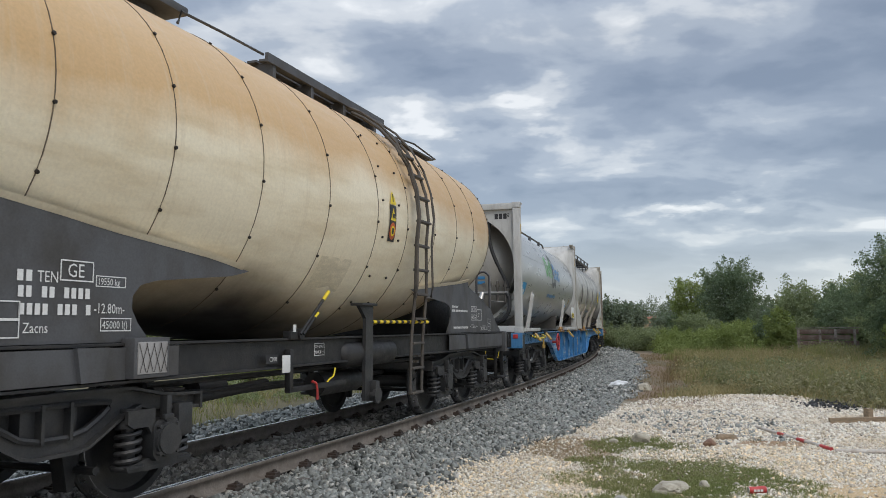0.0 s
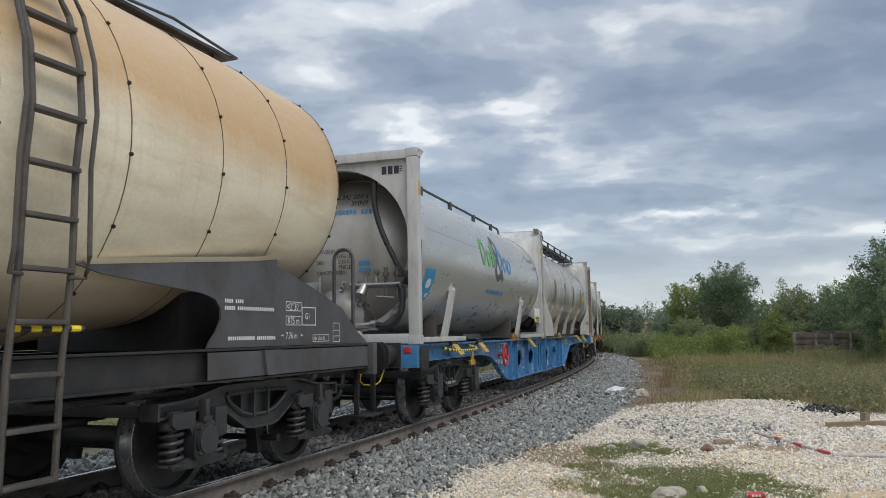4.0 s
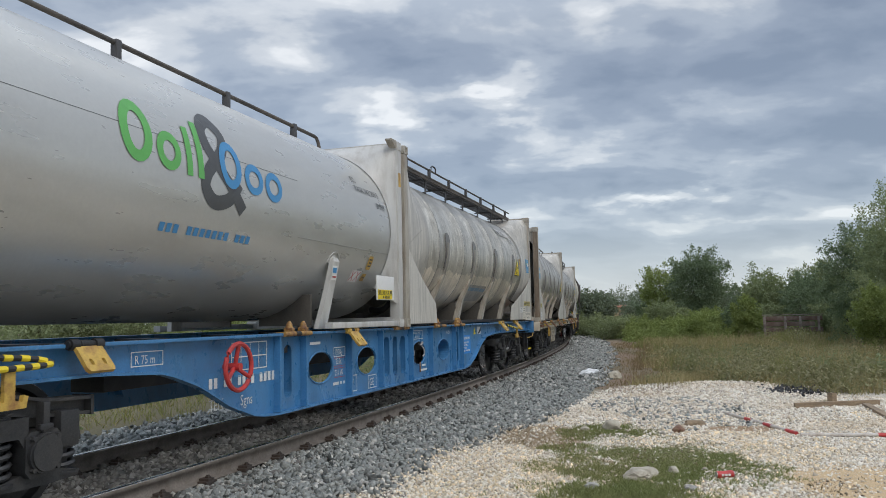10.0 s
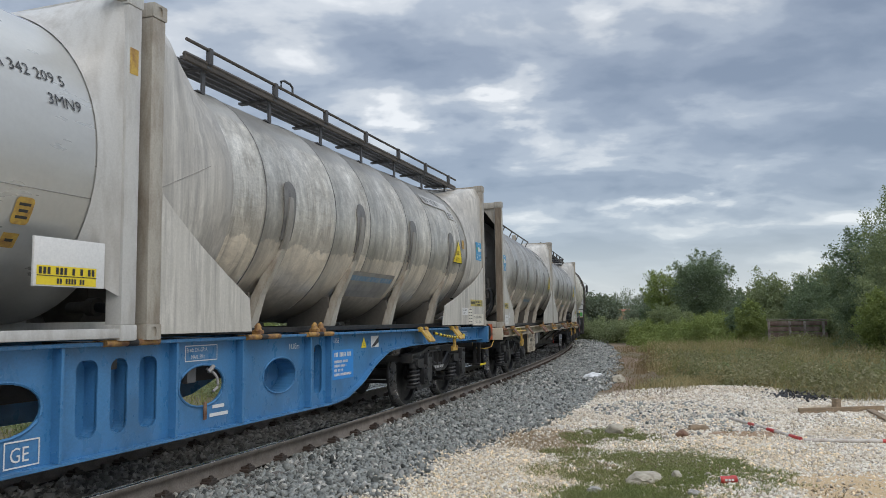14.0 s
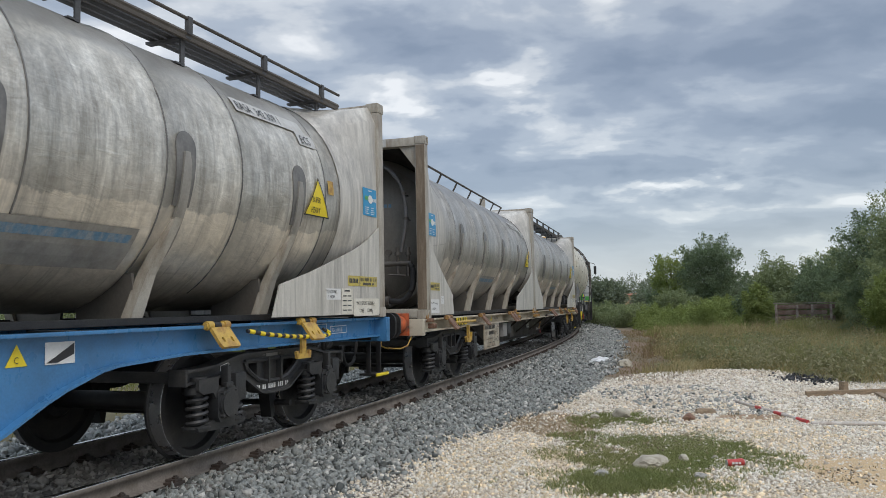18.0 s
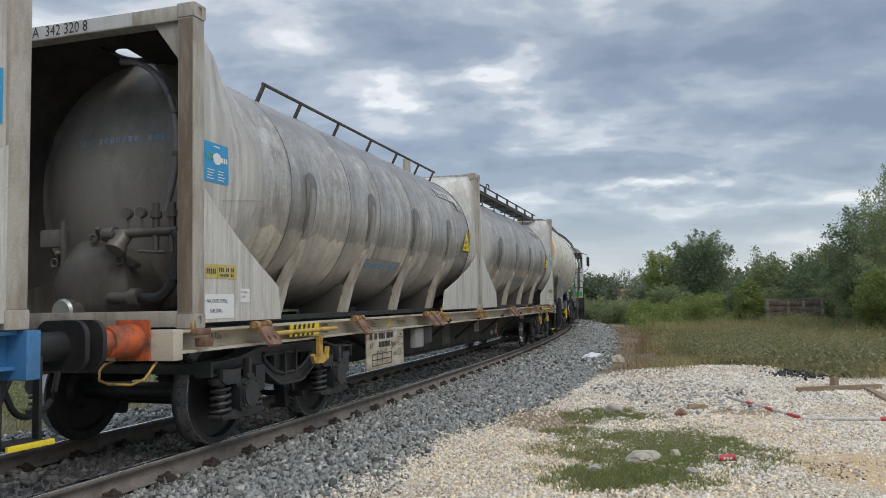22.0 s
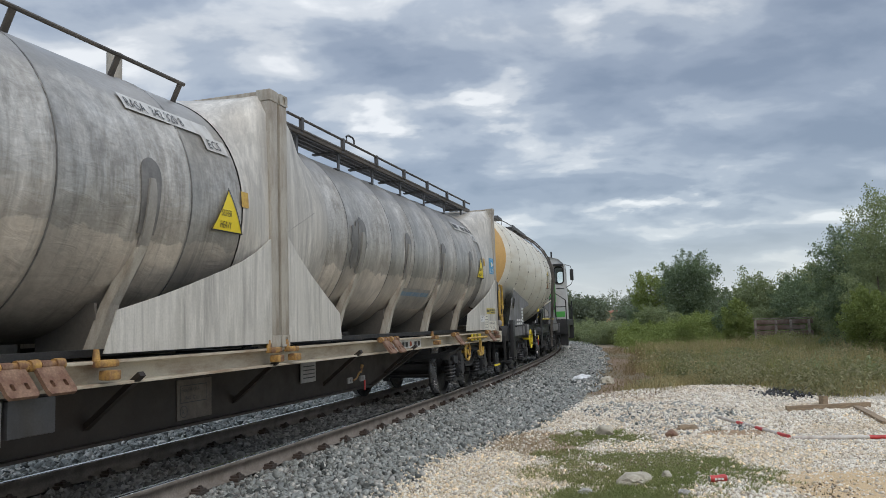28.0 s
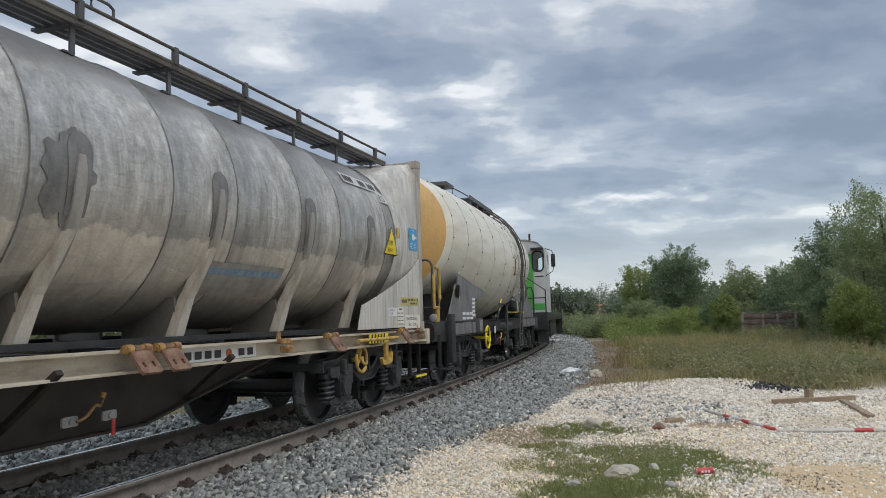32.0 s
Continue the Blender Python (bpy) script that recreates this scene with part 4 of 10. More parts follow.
tagged(new("track_bed", along_strip("track_bed", -30, 150, 0.5, [(-3.2, -0.4), (-2.6, -0.262), (-1.5, -0.193), (1.5, -0.193), (2.55, -0.262), (3.2, -0.4)], MAT["bed"], True)),
       "low bed of grey crushed-stone ballast under the track", "track bed", kind="structure")
for side, word in ((0.7525, "near"), (-0.7525, "far")):
    rail = tagged(new("rail", along_strip("rail", -30, 150, 0.5, [(side + a, z) for a, z in
                  ((-0.033, -0.006), (-0.036, -0.012), (-0.036, -0.040), (-0.009, -0.052), (-0.009, -0.142), (-0.07, -0.158), (-0.07, -0.17),
                   (0.07, -0.17), (0.07, -0.158), (0.009, -0.142), (0.009, -0.052), (0.036, -0.040), (0.036, -0.012), (0.033, -0.006))], MAT["rail"])),
                  "brown rusted steel rail with a polished head", "rail", "rails of the track", "structure")
    head = new("rail_head", along_strip("rail_head", -30, 150, 0.5, [(side + a, z) for a, z in
               ((-0.034, -0.006), (-0.024, 0.0), (0.024, 0.0), (0.034, -0.006), (0.03, -0.009), (-0.03, -0.009))], MAT["steel_top"]))
    head.parent = rail
    tagged(head, "shiny worn running surface")

# ---- the train: bogies ----
MOVERS = []      # thing, metres behind or ahead of the first flat wagon, pivot base, shift on its vehicle
BOGIES = []      # bogie, vehicle's offset, pivot base, place on the vehicle
WHEELS = []      # wheelset, place on the bogie


def coil(bm, x, y, z0, z1, r, wire=0.016, turns=4.5):
    n = int(turns * 10)
    tube(bm, [(x + r * math.cos(k / 10 * math.tau), y + r * math.sin(k / 10 * math.tau), z0 + (z1 - z0) * k / n) for k in range(n + 1)], wire, 6)


def dip(x):
    """Height of a side frame's lower edge: low ends, a deep belly in the middle."""
    return float(np.interp(abs(x), [0, 0.16, 0.26, 0.60, 0.72, 0.95, 1.36], [0.455, 0.455, 0.475, 0.665, 0.70, 0.665, 0.645]))


def crest(x):
    """Height of a side frame's upper edge."""
    return float(np.interp(abs(x), [0, 0.62, 1.0, 1.36], [0.855, 0.85, 0.775, 0.765]))


BOGIE_X = (0.0, 0.08, 0.16, 0.21, 0.26, 0.36, 0.48, 0.60, 0.66, 0.72, 0.85, 0.95, 1.15, 1.36)


def flange(bm, xs, edge, half, thick):
    """A strip bent along an edge of the side frame."""
    skin(bm, [(bm.verts.new((x, -half, edge(x))), bm.verts.new((x, half, edge(x))), bm.verts.new((x, half, edge(x) + thick)), bm.verts.new((x, -half, edge(x) + thick))) for x in xs])


def make_bogie(parent, x, mat=None):
    """A two-axle freight bogie: bolster, two side frames, axleboxes on coil springs, and two wheelsets that turn."""
    mat = mat or MAT["bogie"]
    bm = nb()
    box(bm, -0.22, 0.22, -1.0, 1.0, 0.56, 0.82, 0.02)
    box(bm, -1.34, -1.24, -0.98, 0.98, 0.66, 0.75, 0.01)
    box(bm, 1.24, 1.34, -0.98, 0.98, 0.66, 0.75, 0.01)
    rod(bm, (0, 0, 0.78), (0, 0, 0.92), 0.25, 20)
    for y in (-0.85, 0.85):
        rod(bm, (0, y, 0.78), (0, y, 0.90), 0.11, 14)
    bogie = part("bogie", bm, mat, parent, "black freight bogie caked in brake dust", at=pose(x, 0, 0))
    xs = [-v for v in BOGIE_X[:0:-1]] + list(BOGIE_X)
    side = None
    for y in (-1.0, 1.0):
        turned = 0 if y < 0 else 180
        if side is None:
            bm = nb()
            hole = soften([(-0.47, 0.775, 0), (0.47, 0.775, 0), (0.44, 0.70, 0), (0.20, 0.565, 0), (-0.20, 0.565, 0), (-0.44, 0.70, 0), (-0.47, 0.775, 0)], 1)[:-1]
            loop = [(p.x, p.y) for p in hole]
            plate(bm, [(v, dip(v)) for v in xs] + [(v, crest(v)) for v in xs[::-1]], -0.02, 0.02, [loop])
            flange(bm, xs, dip, 0.075, 0.022)
            flange(bm, xs, lambda v: crest(v) - 0.018, 0.085, 0.022)
            tube(bm, [(p[0], -0.03, p[1]) for p in loop + loop[:1]], 0.022, 6)
            for v in (-0.10, 0.12):
                box(bm, v - 0.012, v + 0.012, -0.06, 0.10, 0.55, 0.79)
            box(bm, -0.46, 0.46, 0.09, 0.10, 0.55, 0.80)
            for v in (-1.36, 1.36):
                box(bm, v - 0.012, v + 0.012, -0.085, 0.085, 0.64, 0.775)
            side = part("side_frame", bm, mat, bogie, "steel side frame with a deep slotted belly", smooth=False, at=pose(0, y, 0))
        else:
            again(side, pose(0, y, 0, 0, 0, turned))
    made = {}
    for ax in (-0.9, 0.9):
        for y in (-1, 1):
            m = pose(ax, 0, 0, 0, 0, 0 if y < 0 else 180)
            if not made:
                bm = nb()
                plate(bm, [(-0.135, 0.36), (-0.10, 0.315), (0.10, 0.315), (0.135, 0.36), (0.135, 0.56), (0.10, 0.60), (-0.10, 0.60), (-0.135, 0.56)], -1.15, -0.90)
                rod(bm, (0, -1.14, 0.46), (0, -1.175, 0.46), 0.125, 28)
                rod(bm, (0, -1.175, 0.46), (0, -1.19, 0.46), 0.112, 28)
                plate(bm, [(-0.34, 0.30), (-0.32, 0.262), (-0.12, 0.25), (0.12, 0.25), (0.32, 0.262), (0.34, 0.30), (0.14, 0.335), (-0.14, 0.335)], -1.10, -0.94)
                box(bm, -0.026, 0.026, -1.17, -1.10, 0.58, 0.775, 0.01)
                box(bm, -0.05, 0.05, -1.175, -1.14, 0.60, 0.64, 0.008)
                for bx, bz in ((-0.09, -0.095), (0.09, -0.095), (-0.09, 0.095), (0.09, 0.095)):
                    rod(bm, (bx, -1.15, 0.46 + bz), (bx, -1.182, 0.46 + bz), 0.017, 6)
                made["axlebox"] = part("axlebox", bm, mat, bogie, "round-capped axlebox on sprung arms", at=m)
                bm = nb()
                coil(bm, 0, 0, 0.30, 0.575, 0.080, 0.0195, 4.6)
                rod(bm, (0, 0, 0.30), (0, 0, 0.57), 0.05, 12)
                rod(bm, (0, 0, 0.285), (0, 0, 0.305), 0.108, 20)
                made["spring"] = part("coil_spring", bm, mat, bogie, "stacked coil spring", at=m @ pose(-0.245, -1.02, 0))
                again(made["spring"], m @ pose(0.245, -1.02, 0))
                bm = nb()
                rod(bm, (0, 0, 0.565), (0, 0, 0.62), 0.115, 20)
                rod(bm, (0, 0, 0.62), (0, 0, 0.70), 0.085, 16)
                plate(bm, [(-0.125, 0.69), (-0.125, 0.60), (-0.07, 0.565), (0.07, 0.565), (0.115, 0.50), (0.125, 0.44), (0.14, 0.44), (0.14, 0.69)], -0.115, -0.085)
                made["cup"] = part("spring_cup", bm, mat, bogie, at=m @ pose(-0.245, -1.02, 0))
                bm = nb()
                box(bm, 0.15, 0.31, -1.13, -0.95, 0.46, 0.70, 0.02)
                rod(bm, (0.31, -1.04, 0.52), (0.345, -1.04, 0.52), 0.06, 14)
                tube(bm, [(0.335, -1.04 + 0.045 * math.cos(k / 12 * math.tau), 0.53 + 0.075 * math.sin(k / 12 * math.tau)) for k in range(13)], 0.014, 6)
                made["damper"] = part("damper", bm, mat, bogie, "friction damper block with its ring", at=m)
                bm = nb()
                skin(bm, [(bm.verts.new((a, -0.06, z)), bm.verts.new((a, 0.06, z)), bm.verts.new((a + w, 0.06, z)), bm.verts.new((a + w, -0.06, z))) for a, w, z in ((0.02, 0.05, 0.16), (0.0, 0.09, 0.26), (-0.03, 0.16, 0.45), (0.0, 0.14, 0.60), (0.03, 0.06, 0.70))])
                made["hanger"] = part("brake_block", bm, MAT["black"], bogie, "hanging brake block", at=m @ pose(0.49, -0.74, 0))
            else:
                again(made["axlebox"], m), again(made["damper"], m)
                again(made["spring"], m @ pose(-0.245, -1.02, 0)), again(made["spring"], m @ pose(0.245, -1.02, 0))
                again(made["cup"], m @ pose(-0.245, -1.02, 0))
                again(made["hanger"], m @ (pose(0.49, -0.74, 0) if ax * y > 0 else pose(-0.49, -0.74, 0, 0, 0, 180)))
    for ax in (-1, 1):
        bm = nb()
        rod(bm, (ax * 0.41, -0.98, 0.30), (ax * 0.41, 0.98, 0.30), 0.03, 8)
        part("brake_beam", bm, MAT["black"], bogie)
    first = None
    for ax in (-0.9, 0.9):
        if first is None:
            bm = nb()
            for y in (-1, 1):
                prof = [(0.685, 0.10), (0.685, 0.16), (0.735, 0.20), (0.725, 0.37), (0.690, 0.40), (0.690, 0.485), (0.712, 0.485), (0.722, 0.465), (0.825, 0.455), (0.825, 0.40), (0.775, 0.38), (0.775, 0.20), (0.80, 0.16), (0.80, 0.10)]
                skin(bm, [ring(bm, (0, y * a, 0), (0, 1, 0), r, 40) for a, r in prof], ends=True)
            rod(bm, (0, -1.0, 0), (0, 1.0, 0), 0.085, 16)
            first = part("wheelset", bm, MAT["black"], bogie, "pair of dark steel wheels on an axle", at=pose(ax, 0, 0.46))
            pair = first
            for y in (-1, 1):
                bm = nb()
                skin(bm, [ring(bm, (0, y * a, 0), (0, 1, 0), r, 40) for a, r in ((0.722, 0.4665), (0.74, 0.4645), (0.81, 0.457), (0.824, 0.4555), (0.8265, 0.450))], ends=False)
                part("tyre", bm, MAT["tread"], first, "polished running surface")
        else:
            pair = again(first, pose(ax, 0, 0.46))
            for tyre in first.children:
                again(tyre, Matrix.Identity(4), pair)
        WHEELS.append((pair, ax))
    return bogie


def set_bogies(vehicle, offset, base, mat=None):
    for x in (-base / 2, base / 2):
        BOGIES.append((make_bogie(vehicle, x, mat), offset, base, x))
    MOVERS.append((vehicle, offset, base, pose(0, 0, 0)))


def make_buffers(vehicle, half, mat, z=1.0, label="", reach=0.62, face=MAT["black"]):
    """Two buffers at each end, their plates half metres from the middle."""
    one = None
    for sx in (-1, 1):
        for y in (-0.875, 0.875):
            m = pose(sx * half, y, z, 0, 0, 0 if sx > 0 else 180)
            if one is None:
                bm = nb()
                rod(bm, (-reach, 0, 0), (-0.28, 0, 0), 0.125, 24, 0.115)
                rod(bm, (-0.28, 0, 0), (-0.05, 0, 0), 0.098, 24)
                box(bm, -reach, -reach + 0.02, -0.155, 0.155, -0.155, 0.155, 0.01)
                one = part("buffer", bm, mat, vehicle, label or "round buffer", at=m)
                bm = nb()
                plate(bm, slot(0, 0, 0.45, 0.34, 0.11), -0.02, 0.02)
                bmesh.ops.rotate(bm, matrix=Matrix.Rotation(radians(90), 3, "Z"), verts=bm.verts[:], cent=(0, 0, 0))
                bmesh.ops.translate(bm, vec=(-0.03, 0, 0), verts=bm.verts[:])
                head = part("buffer_head", bm, face, one, "dark worn buffer plate")
            else:
                two = again(one, m)
                again(head, Matrix.Identity(4), two)


def make_coupling(vehicle, half):
    for sx in (-1, 1):
        bm = nb()
        box(bm, sx * half - 0.45, sx * half + 0.45, -0.05, 0.05, 0.98, 1.06, 0.02)
        tube(bm, soften([(sx * half - sx * 0.4, 0, 1.0), (sx * half - sx * 0.3, 0.02, 0.72), (sx * half - sx * 0.05, 0, 0.70), (sx * half, 0, 1.0)]), 0.028, 8)
        part("coupling", bm, MAT["black"], vehicle, "greasy screw coupling")
        for y in (-0.28, 0.3):
            bm = nb()
            tube(bm, soften([(sx * half - sx * 0.5, y, 0.85), (sx * half - sx * 0.42, y, 0.5), (sx * half - sx * 0.1, y, 0.45), (sx * half + sx * 0.05, y, 0.75)]), 0.024, 8)
            part("brake_hose", bm, MAT["rubber"], vehicle, "drooping rubber brake hose")


def make_step(vehicle, x, y, mat=MAT["black"], tip=None, wide=0.2, low=0.36):
    """A shunter's step below the headstock, with its handle."""
    bm = nb()
    for dx in (-wide, wide):
        box(bm, x + dx - 0.012, x + dx + 0.012, y - 0.03, y + 0.03, low, 0.95, 0.004)
    box(bm, x - wide - 0.02, x + wide + 0.02, y - 0.12, y + 0.12, low - 0.01, low + 0.015, 0.006)
    s = part("foot_step", bm, mat, vehicle, "hanging shunter's step")
    if tip:
        bm = nb()
        box(bm, x - wide - 0.025, x + wide + 0.025, y - 0.128, y - 0.105, low - 0.015, low + 0.02, 0.004)
        part("step_edge", bm, tip, s, "bright yellow step edge")


def make_flap(vehicle, x, y, z, mat, w=0.24, bar_mat=None):
    """A folding container spigot plate on the sole bar, with its hinge."""
    bm = nb()
    rod(bm, (-w * 0.62, 0, 0.02), (w * 0.62, 0, 0.02), 0.026, 10)
    for sx in (-0.42, 0.42):
        rod(bm, (w * sx - 0.035, 0, 0.02), (w * sx + 0.035, 0, 0.02), 0.038, 12)
    f = part("hinge", bm, bar_mat or mat, vehicle, at=pose(x, y, z))
    bm = nb()
    rod(bm, (-w * 0.22, 0, 0.02), (w * 0.10, 0, 0.02), 0.031, 10)
    part("hinge_collar", bm, MAT["rust"] if mat is MAT["rust"] else MAT["black"], f)
    tilt = pose(0, -0.02, 0.0, -38, 0, 0)
    bm = nb()
    plate(bm, [(-w * 0.46, 0.0), (w * 0.46, 0.0), (w * 0.48, -0.18), (w * 0.42, -0.205), (-w * 0.42, -0.205), (-w * 0.48, -0.18)], -0.014, 0.014, [slot(w * 0.22, -0.13, 0.03, 0.05, 0.01, 2), slot(-w * 0.22, -0.13, 0.03, 0.05, 0.01, 2)])
    bmesh.ops.transform(bm, matrix=tilt, verts=bm.verts[:])
    part("spigot_flap", bm, mat, f, "folded locking flap", smooth=False)


def make_wheel(vehicle, x, y, z, r, mat, label):
    """A hand brake wheel with three spokes."""
    bm = nb()
    tube(bm, [(x + r * math.cos(k / 28 * math.tau), y, z + r * math.sin(k / 28 * math.tau)) for k in range(29)], 0.022, 8)
    for a in (90, 210, 330):
        rod(bm, (x, y + 0.04, z), (x + r * math.cos(radians(a)), y, z + r * math.sin(radians(a))), 0.02, 8)
    rod(bm, (x, y + 0.3, z), (x, y - 0.02, z), 0.035, 12)
    part("brake_wheel", bm, mat, vehicle, label)


# ---- the blue flat wagon ----
def make_blue_wagon():
    w = thing("flat_wagon", "blue fishbelly container wagon with round holes in its sides", "railway wagon")
    P = MAT["blue"]
    outline = [(-5.75, 0.90), (-5.02, 0.86), (-4.57, 0.72), (-4.12, 0.50), (-3.67, 0.36), (-3.32, 0.33), (3.32, 0.33), (3.67, 0.36), (4.1, 0.50), (4.53, 0.72), (4.96, 0.86), (5.75, 0.90), (5.75, 1.10), (-5.75, 1.10)]
    holes = [oval(x, 0.72, 0.31, 0.178, 28) for x in (-2.24, -0.94, 1.04, 2.29)]
    recess = [slot(x, 0.73, wide, 0.54, 0.07) for x, wide in ((-2.98, 0.16), (-0.25, 0.20), (0.06, 0.17), (0.37, 0.20), (3.08, 0.18))]
    holes += recess
    for y in (-1.06, 1.06):
        bm = nb()
        plate(bm, outline, y - 0.012, y + 0.012, holes)
        s = -1 if y < 0 else 1
        for x0, x1 in ((-9.15, -5.75), (5.75, 9.28)):
            box(bm, x0, x1, y - 0.012, y + 0.012, 0.90, 1.10)
        rim = lambda x: 0.90 if abs(x) > 5.75 else np.interp(abs(x), [3.32, 3.67, 4.12 if x < 0 else 4.1, 4.57 if x < 0 else 4.53, 5.02 if x < 0 else 4.96, 5.75], [0.33, 0.36, 0.50, 0.72, 0.86, 0.90])
        xs = list(np.linspace(-9.15, 9.28, 123))
        lo = [(bm.verts.new((x, y, rim(x) - 0.008)), bm.verts.new((x, y + s * 0.085, rim(x) - 0.008)), bm.verts.new((x, y + s * 0.085, rim(x) + 0.012)), bm.verts.new((x, y, rim(x) + 0.012))) for x in xs]
        skin(bm, lo)
        box(bm, -9.15, 9.28, y - 0.02 if s > 0 else y - 0.10, y + 0.10 if s > 0 else y + 0.02, 1.098, 1.125, 0.006)
        for hx, hz in ((-2.24, 0.72), (-0.94, 0.72), (1.04, 0.72), (2.29, 0.72)):
            pts = [(hx + 0.31 * math.cos(k / 24 * math.tau), y + s * 0.012, hz + 0.178 * math.sin(k / 24 * math.tau)) for k in range(25)]
            tube(bm, pts, 0.012, 6)
        side = part("side_girder", bm, P, w, "blue girder with a deep curved belly", smooth=False)
        for loop in recess:
            bm = nb()
            plate(bm, loop, y - s * 0.120, y - s * 0.110)
            for a, b in zip(loop, loop[1:] + loop[:1]):
                q = [bm.verts.new((p[0], yy, p[1])) for p, yy in ((a, y - s * 0.112), (b, y - s * 0.112), (b, y), (a, y))]
                bm.faces.new(q)
            part("recess_panel", bm, P, side, smooth=False)
        # the last hole is a closed pocket
        bm = nb()
        cup = oval(2.29, 0.72, 0.30, 0.172, 28)
        plate(bm, cup, y - s * 0.20, y - s * 0.19)
        for a, b in zip(cup, cup[1:] + cup[:1]):
            bm.faces.new([bm.verts.new((p[0], yy, p[1])) for p, yy in ((a, y - s * 0.192), (b, y - s * 0.192), (b, y), (a, y))])
        part("hole_pocket", bm, P, side, smooth=False)
        rib = None
        for x in (-3.25, -2.70, -1.55, -0.54, 0.62, 1.54, 2.80, 3.27):
            if rib is None:
                bm = nb()
                box(bm, -0.012, 0.012, min(0, s * 0.075), max(0, s * 0.075), 0.345, 1.095)
                rib = part("rib", bm, P, side, smooth=False, at=pose(x, y + s * 0.012, 0))
            else:
                again(rib, pose(x, y + s * 0.012, 0))
    for x0, x1, half_, z0, z1 in ((-9.15, -4.4, 0.35, 0.86, 1.02), (4.4, 9.15, 0.35, 0.86, 1.02), (-4.6, 4.6, 0.18, 0.66, 1.0)):
        bm = nb()
        box(bm, x0, x1, -half_, half_, z0, z1, 0.01)
        part("centre_sill", bm, MAT["black"], w, "dark centre sill")
    for x in (-8.0, -6.2, -4.6, -3.0, -1.4, 0.0, 1.4, 3.0, 4.6, 6.2, 8.0):
        bm = nb()
        box(bm, x - 0.06, x + 0.06, -1.05, 1.05, 0.92, 1.09, 0.006)
        part("cross_member", bm, MAT["black"], w)
    bm = nb()
    rod(bm, (-1.6, 0.45, 0.84), (0.4, 0.45, 0.84), 0.15, 18)
    part("air_tank", bm, MAT["black"], w, "dark brake air tank")
    for sx in (-1, 1):
        bm = nb()
        x = sx * 9.18 + (0.13 if sx > 0 else 0.0)
        box(bm, x - 0.05, x + 0.05, -1.24, 1.24, 0.83, 1.125, 0.01)
        part("headstock", bm, P, w, "blue end beam")
    make_buffers(w, 9.87, MAT["black"], 1.0, "long black buffer")
    make_coupling(w, 9.87)
    make_step(w, 9.42, -0.98, MAT["black"], MAT["sticker_yellow"], 0.14, 0.42)
    bm = nb()
    box(bm, -8.89, -8.53, -1.17, -1.10, 0.79, 1.09, 0.02)
    part("lamp_bracket", bm, MAT["black"], w, "black lamp holder")
    bm = nb()
    box(bm, -9.245, -9.225, -1.16, -1.06, 1.02, 1.10, 0.01)
    part("reflector", bm, MAT["red"], w, "small red reflector")
    bm = nb()
    tube(bm, soften([(-9.2, -0.55, 0.84), (-9.42, -0.55, 0.80), (-9.48, -0.55, 0.64), (-9.42, -0.78, 0.62), (-9.2, -0.78, 0.82)], 1), 0.010, 8)
    part("coupling_grip", bm, MAT["sticker_yellow"], w, "bent yellow shunter's handle")
    for x, m in ((-7.41, "yellow"), (-5.9, "yellow"), (-1.6, "yellow"), (6.1, "yellow"), (7.52, "yellow")):
        make_flap(w, x, -1.17, 1.10, MAT[m], 0.26, MAT["black"] if x < -5 else MAT["yellow"])
    for x in (-2.92, 0.10, 1.86, 2.98):
        bm = nb()
        rod(bm, (x - 0.30, -1.17, 1.115), (x - 0.08, -1.17, 1.115), 0.026, 10)
        rod(bm, (x + 0.02, -1.17, 1.115), (x + 0.26, -1.17, 1.115), 0.026, 10)
        box(bm, x - 0.32, x + 0.28, -1.15, -1.08, 1.127, 1.137, 0.002)
        f = part("hinge", bm, MAT["worn_yellow"], w, "worn yellow hinge bar of a container lock")
        bm = nb()
        rod(bm, (x - 0.08, -1.17, 1.115), (x + 0.02, -1.17, 1.115), 0.029, 10)
        part("hinge_collar", bm, MAT["black"], f)
    for x in (-3.05, -2.75, 1.80, 2.90, 3.04):
        bm = nb()
        box(bm, x - 0.035, x + 0.035, -1.18, -1.08, 1.13, 1.18, 0.015)
        rod(bm, (x, -1.13, 1.17), (x, -1.13, 1.21), 0.042, 12, 0.03)
        rod(bm, (x, -1.13, 1.21), (x, -1.13, 1.245), 0.035, 12, 0.012)
        part("spigot", bm, MAT["worn_yellow"], w, "worn yellow container peg")
    stripes(w, [(-8.0, -1.2, 1.06), (-7.8, -1.26, 1.02), (-7.39, -1.27, 1.0), (-6.45, -1.26, 1.0), (-6.2, -1.23, 1.01), (-6.35, -1.2, 1.05), (-6.67, -1.18, 1.07)], 0.019)
    stripes(w, [(6.48, -1.2, 1.06), (6.69, -1.26, 1.02), (7.2, -1.27, 0.975), (7.7, -1.26, 0.96), (7.95, -1.22, 0.98), (7.8, -1.2, 1.03)], 0.019)
    for x in (-6.57, 7.35):
        bm = nb()
        plate(bm, [(x - 0.035, 0.88), (x + 0.035, 0.88), (x + 0.04, 0.81), (x + 0.09, 0.80), (x + 0.10, 0.84), (x + 0.135, 0.83), (x + 0.12, 0.76), (x - 0.12, 0.76), (x - 0.135, 0.83), (x - 0.10, 0.84), (x - 0.09, 0.80), (x - 0.04, 0.81)], -1.25, -1.22)
        box(bm, x - 0.04, x + 0.04, -1.25, -1.22, 0.87, 0.99, 0.004)
        part("release_lever", bm, MAT["yellow"], w, "yellow anchor-shaped brake lever", smooth=False)
    bm = nb()
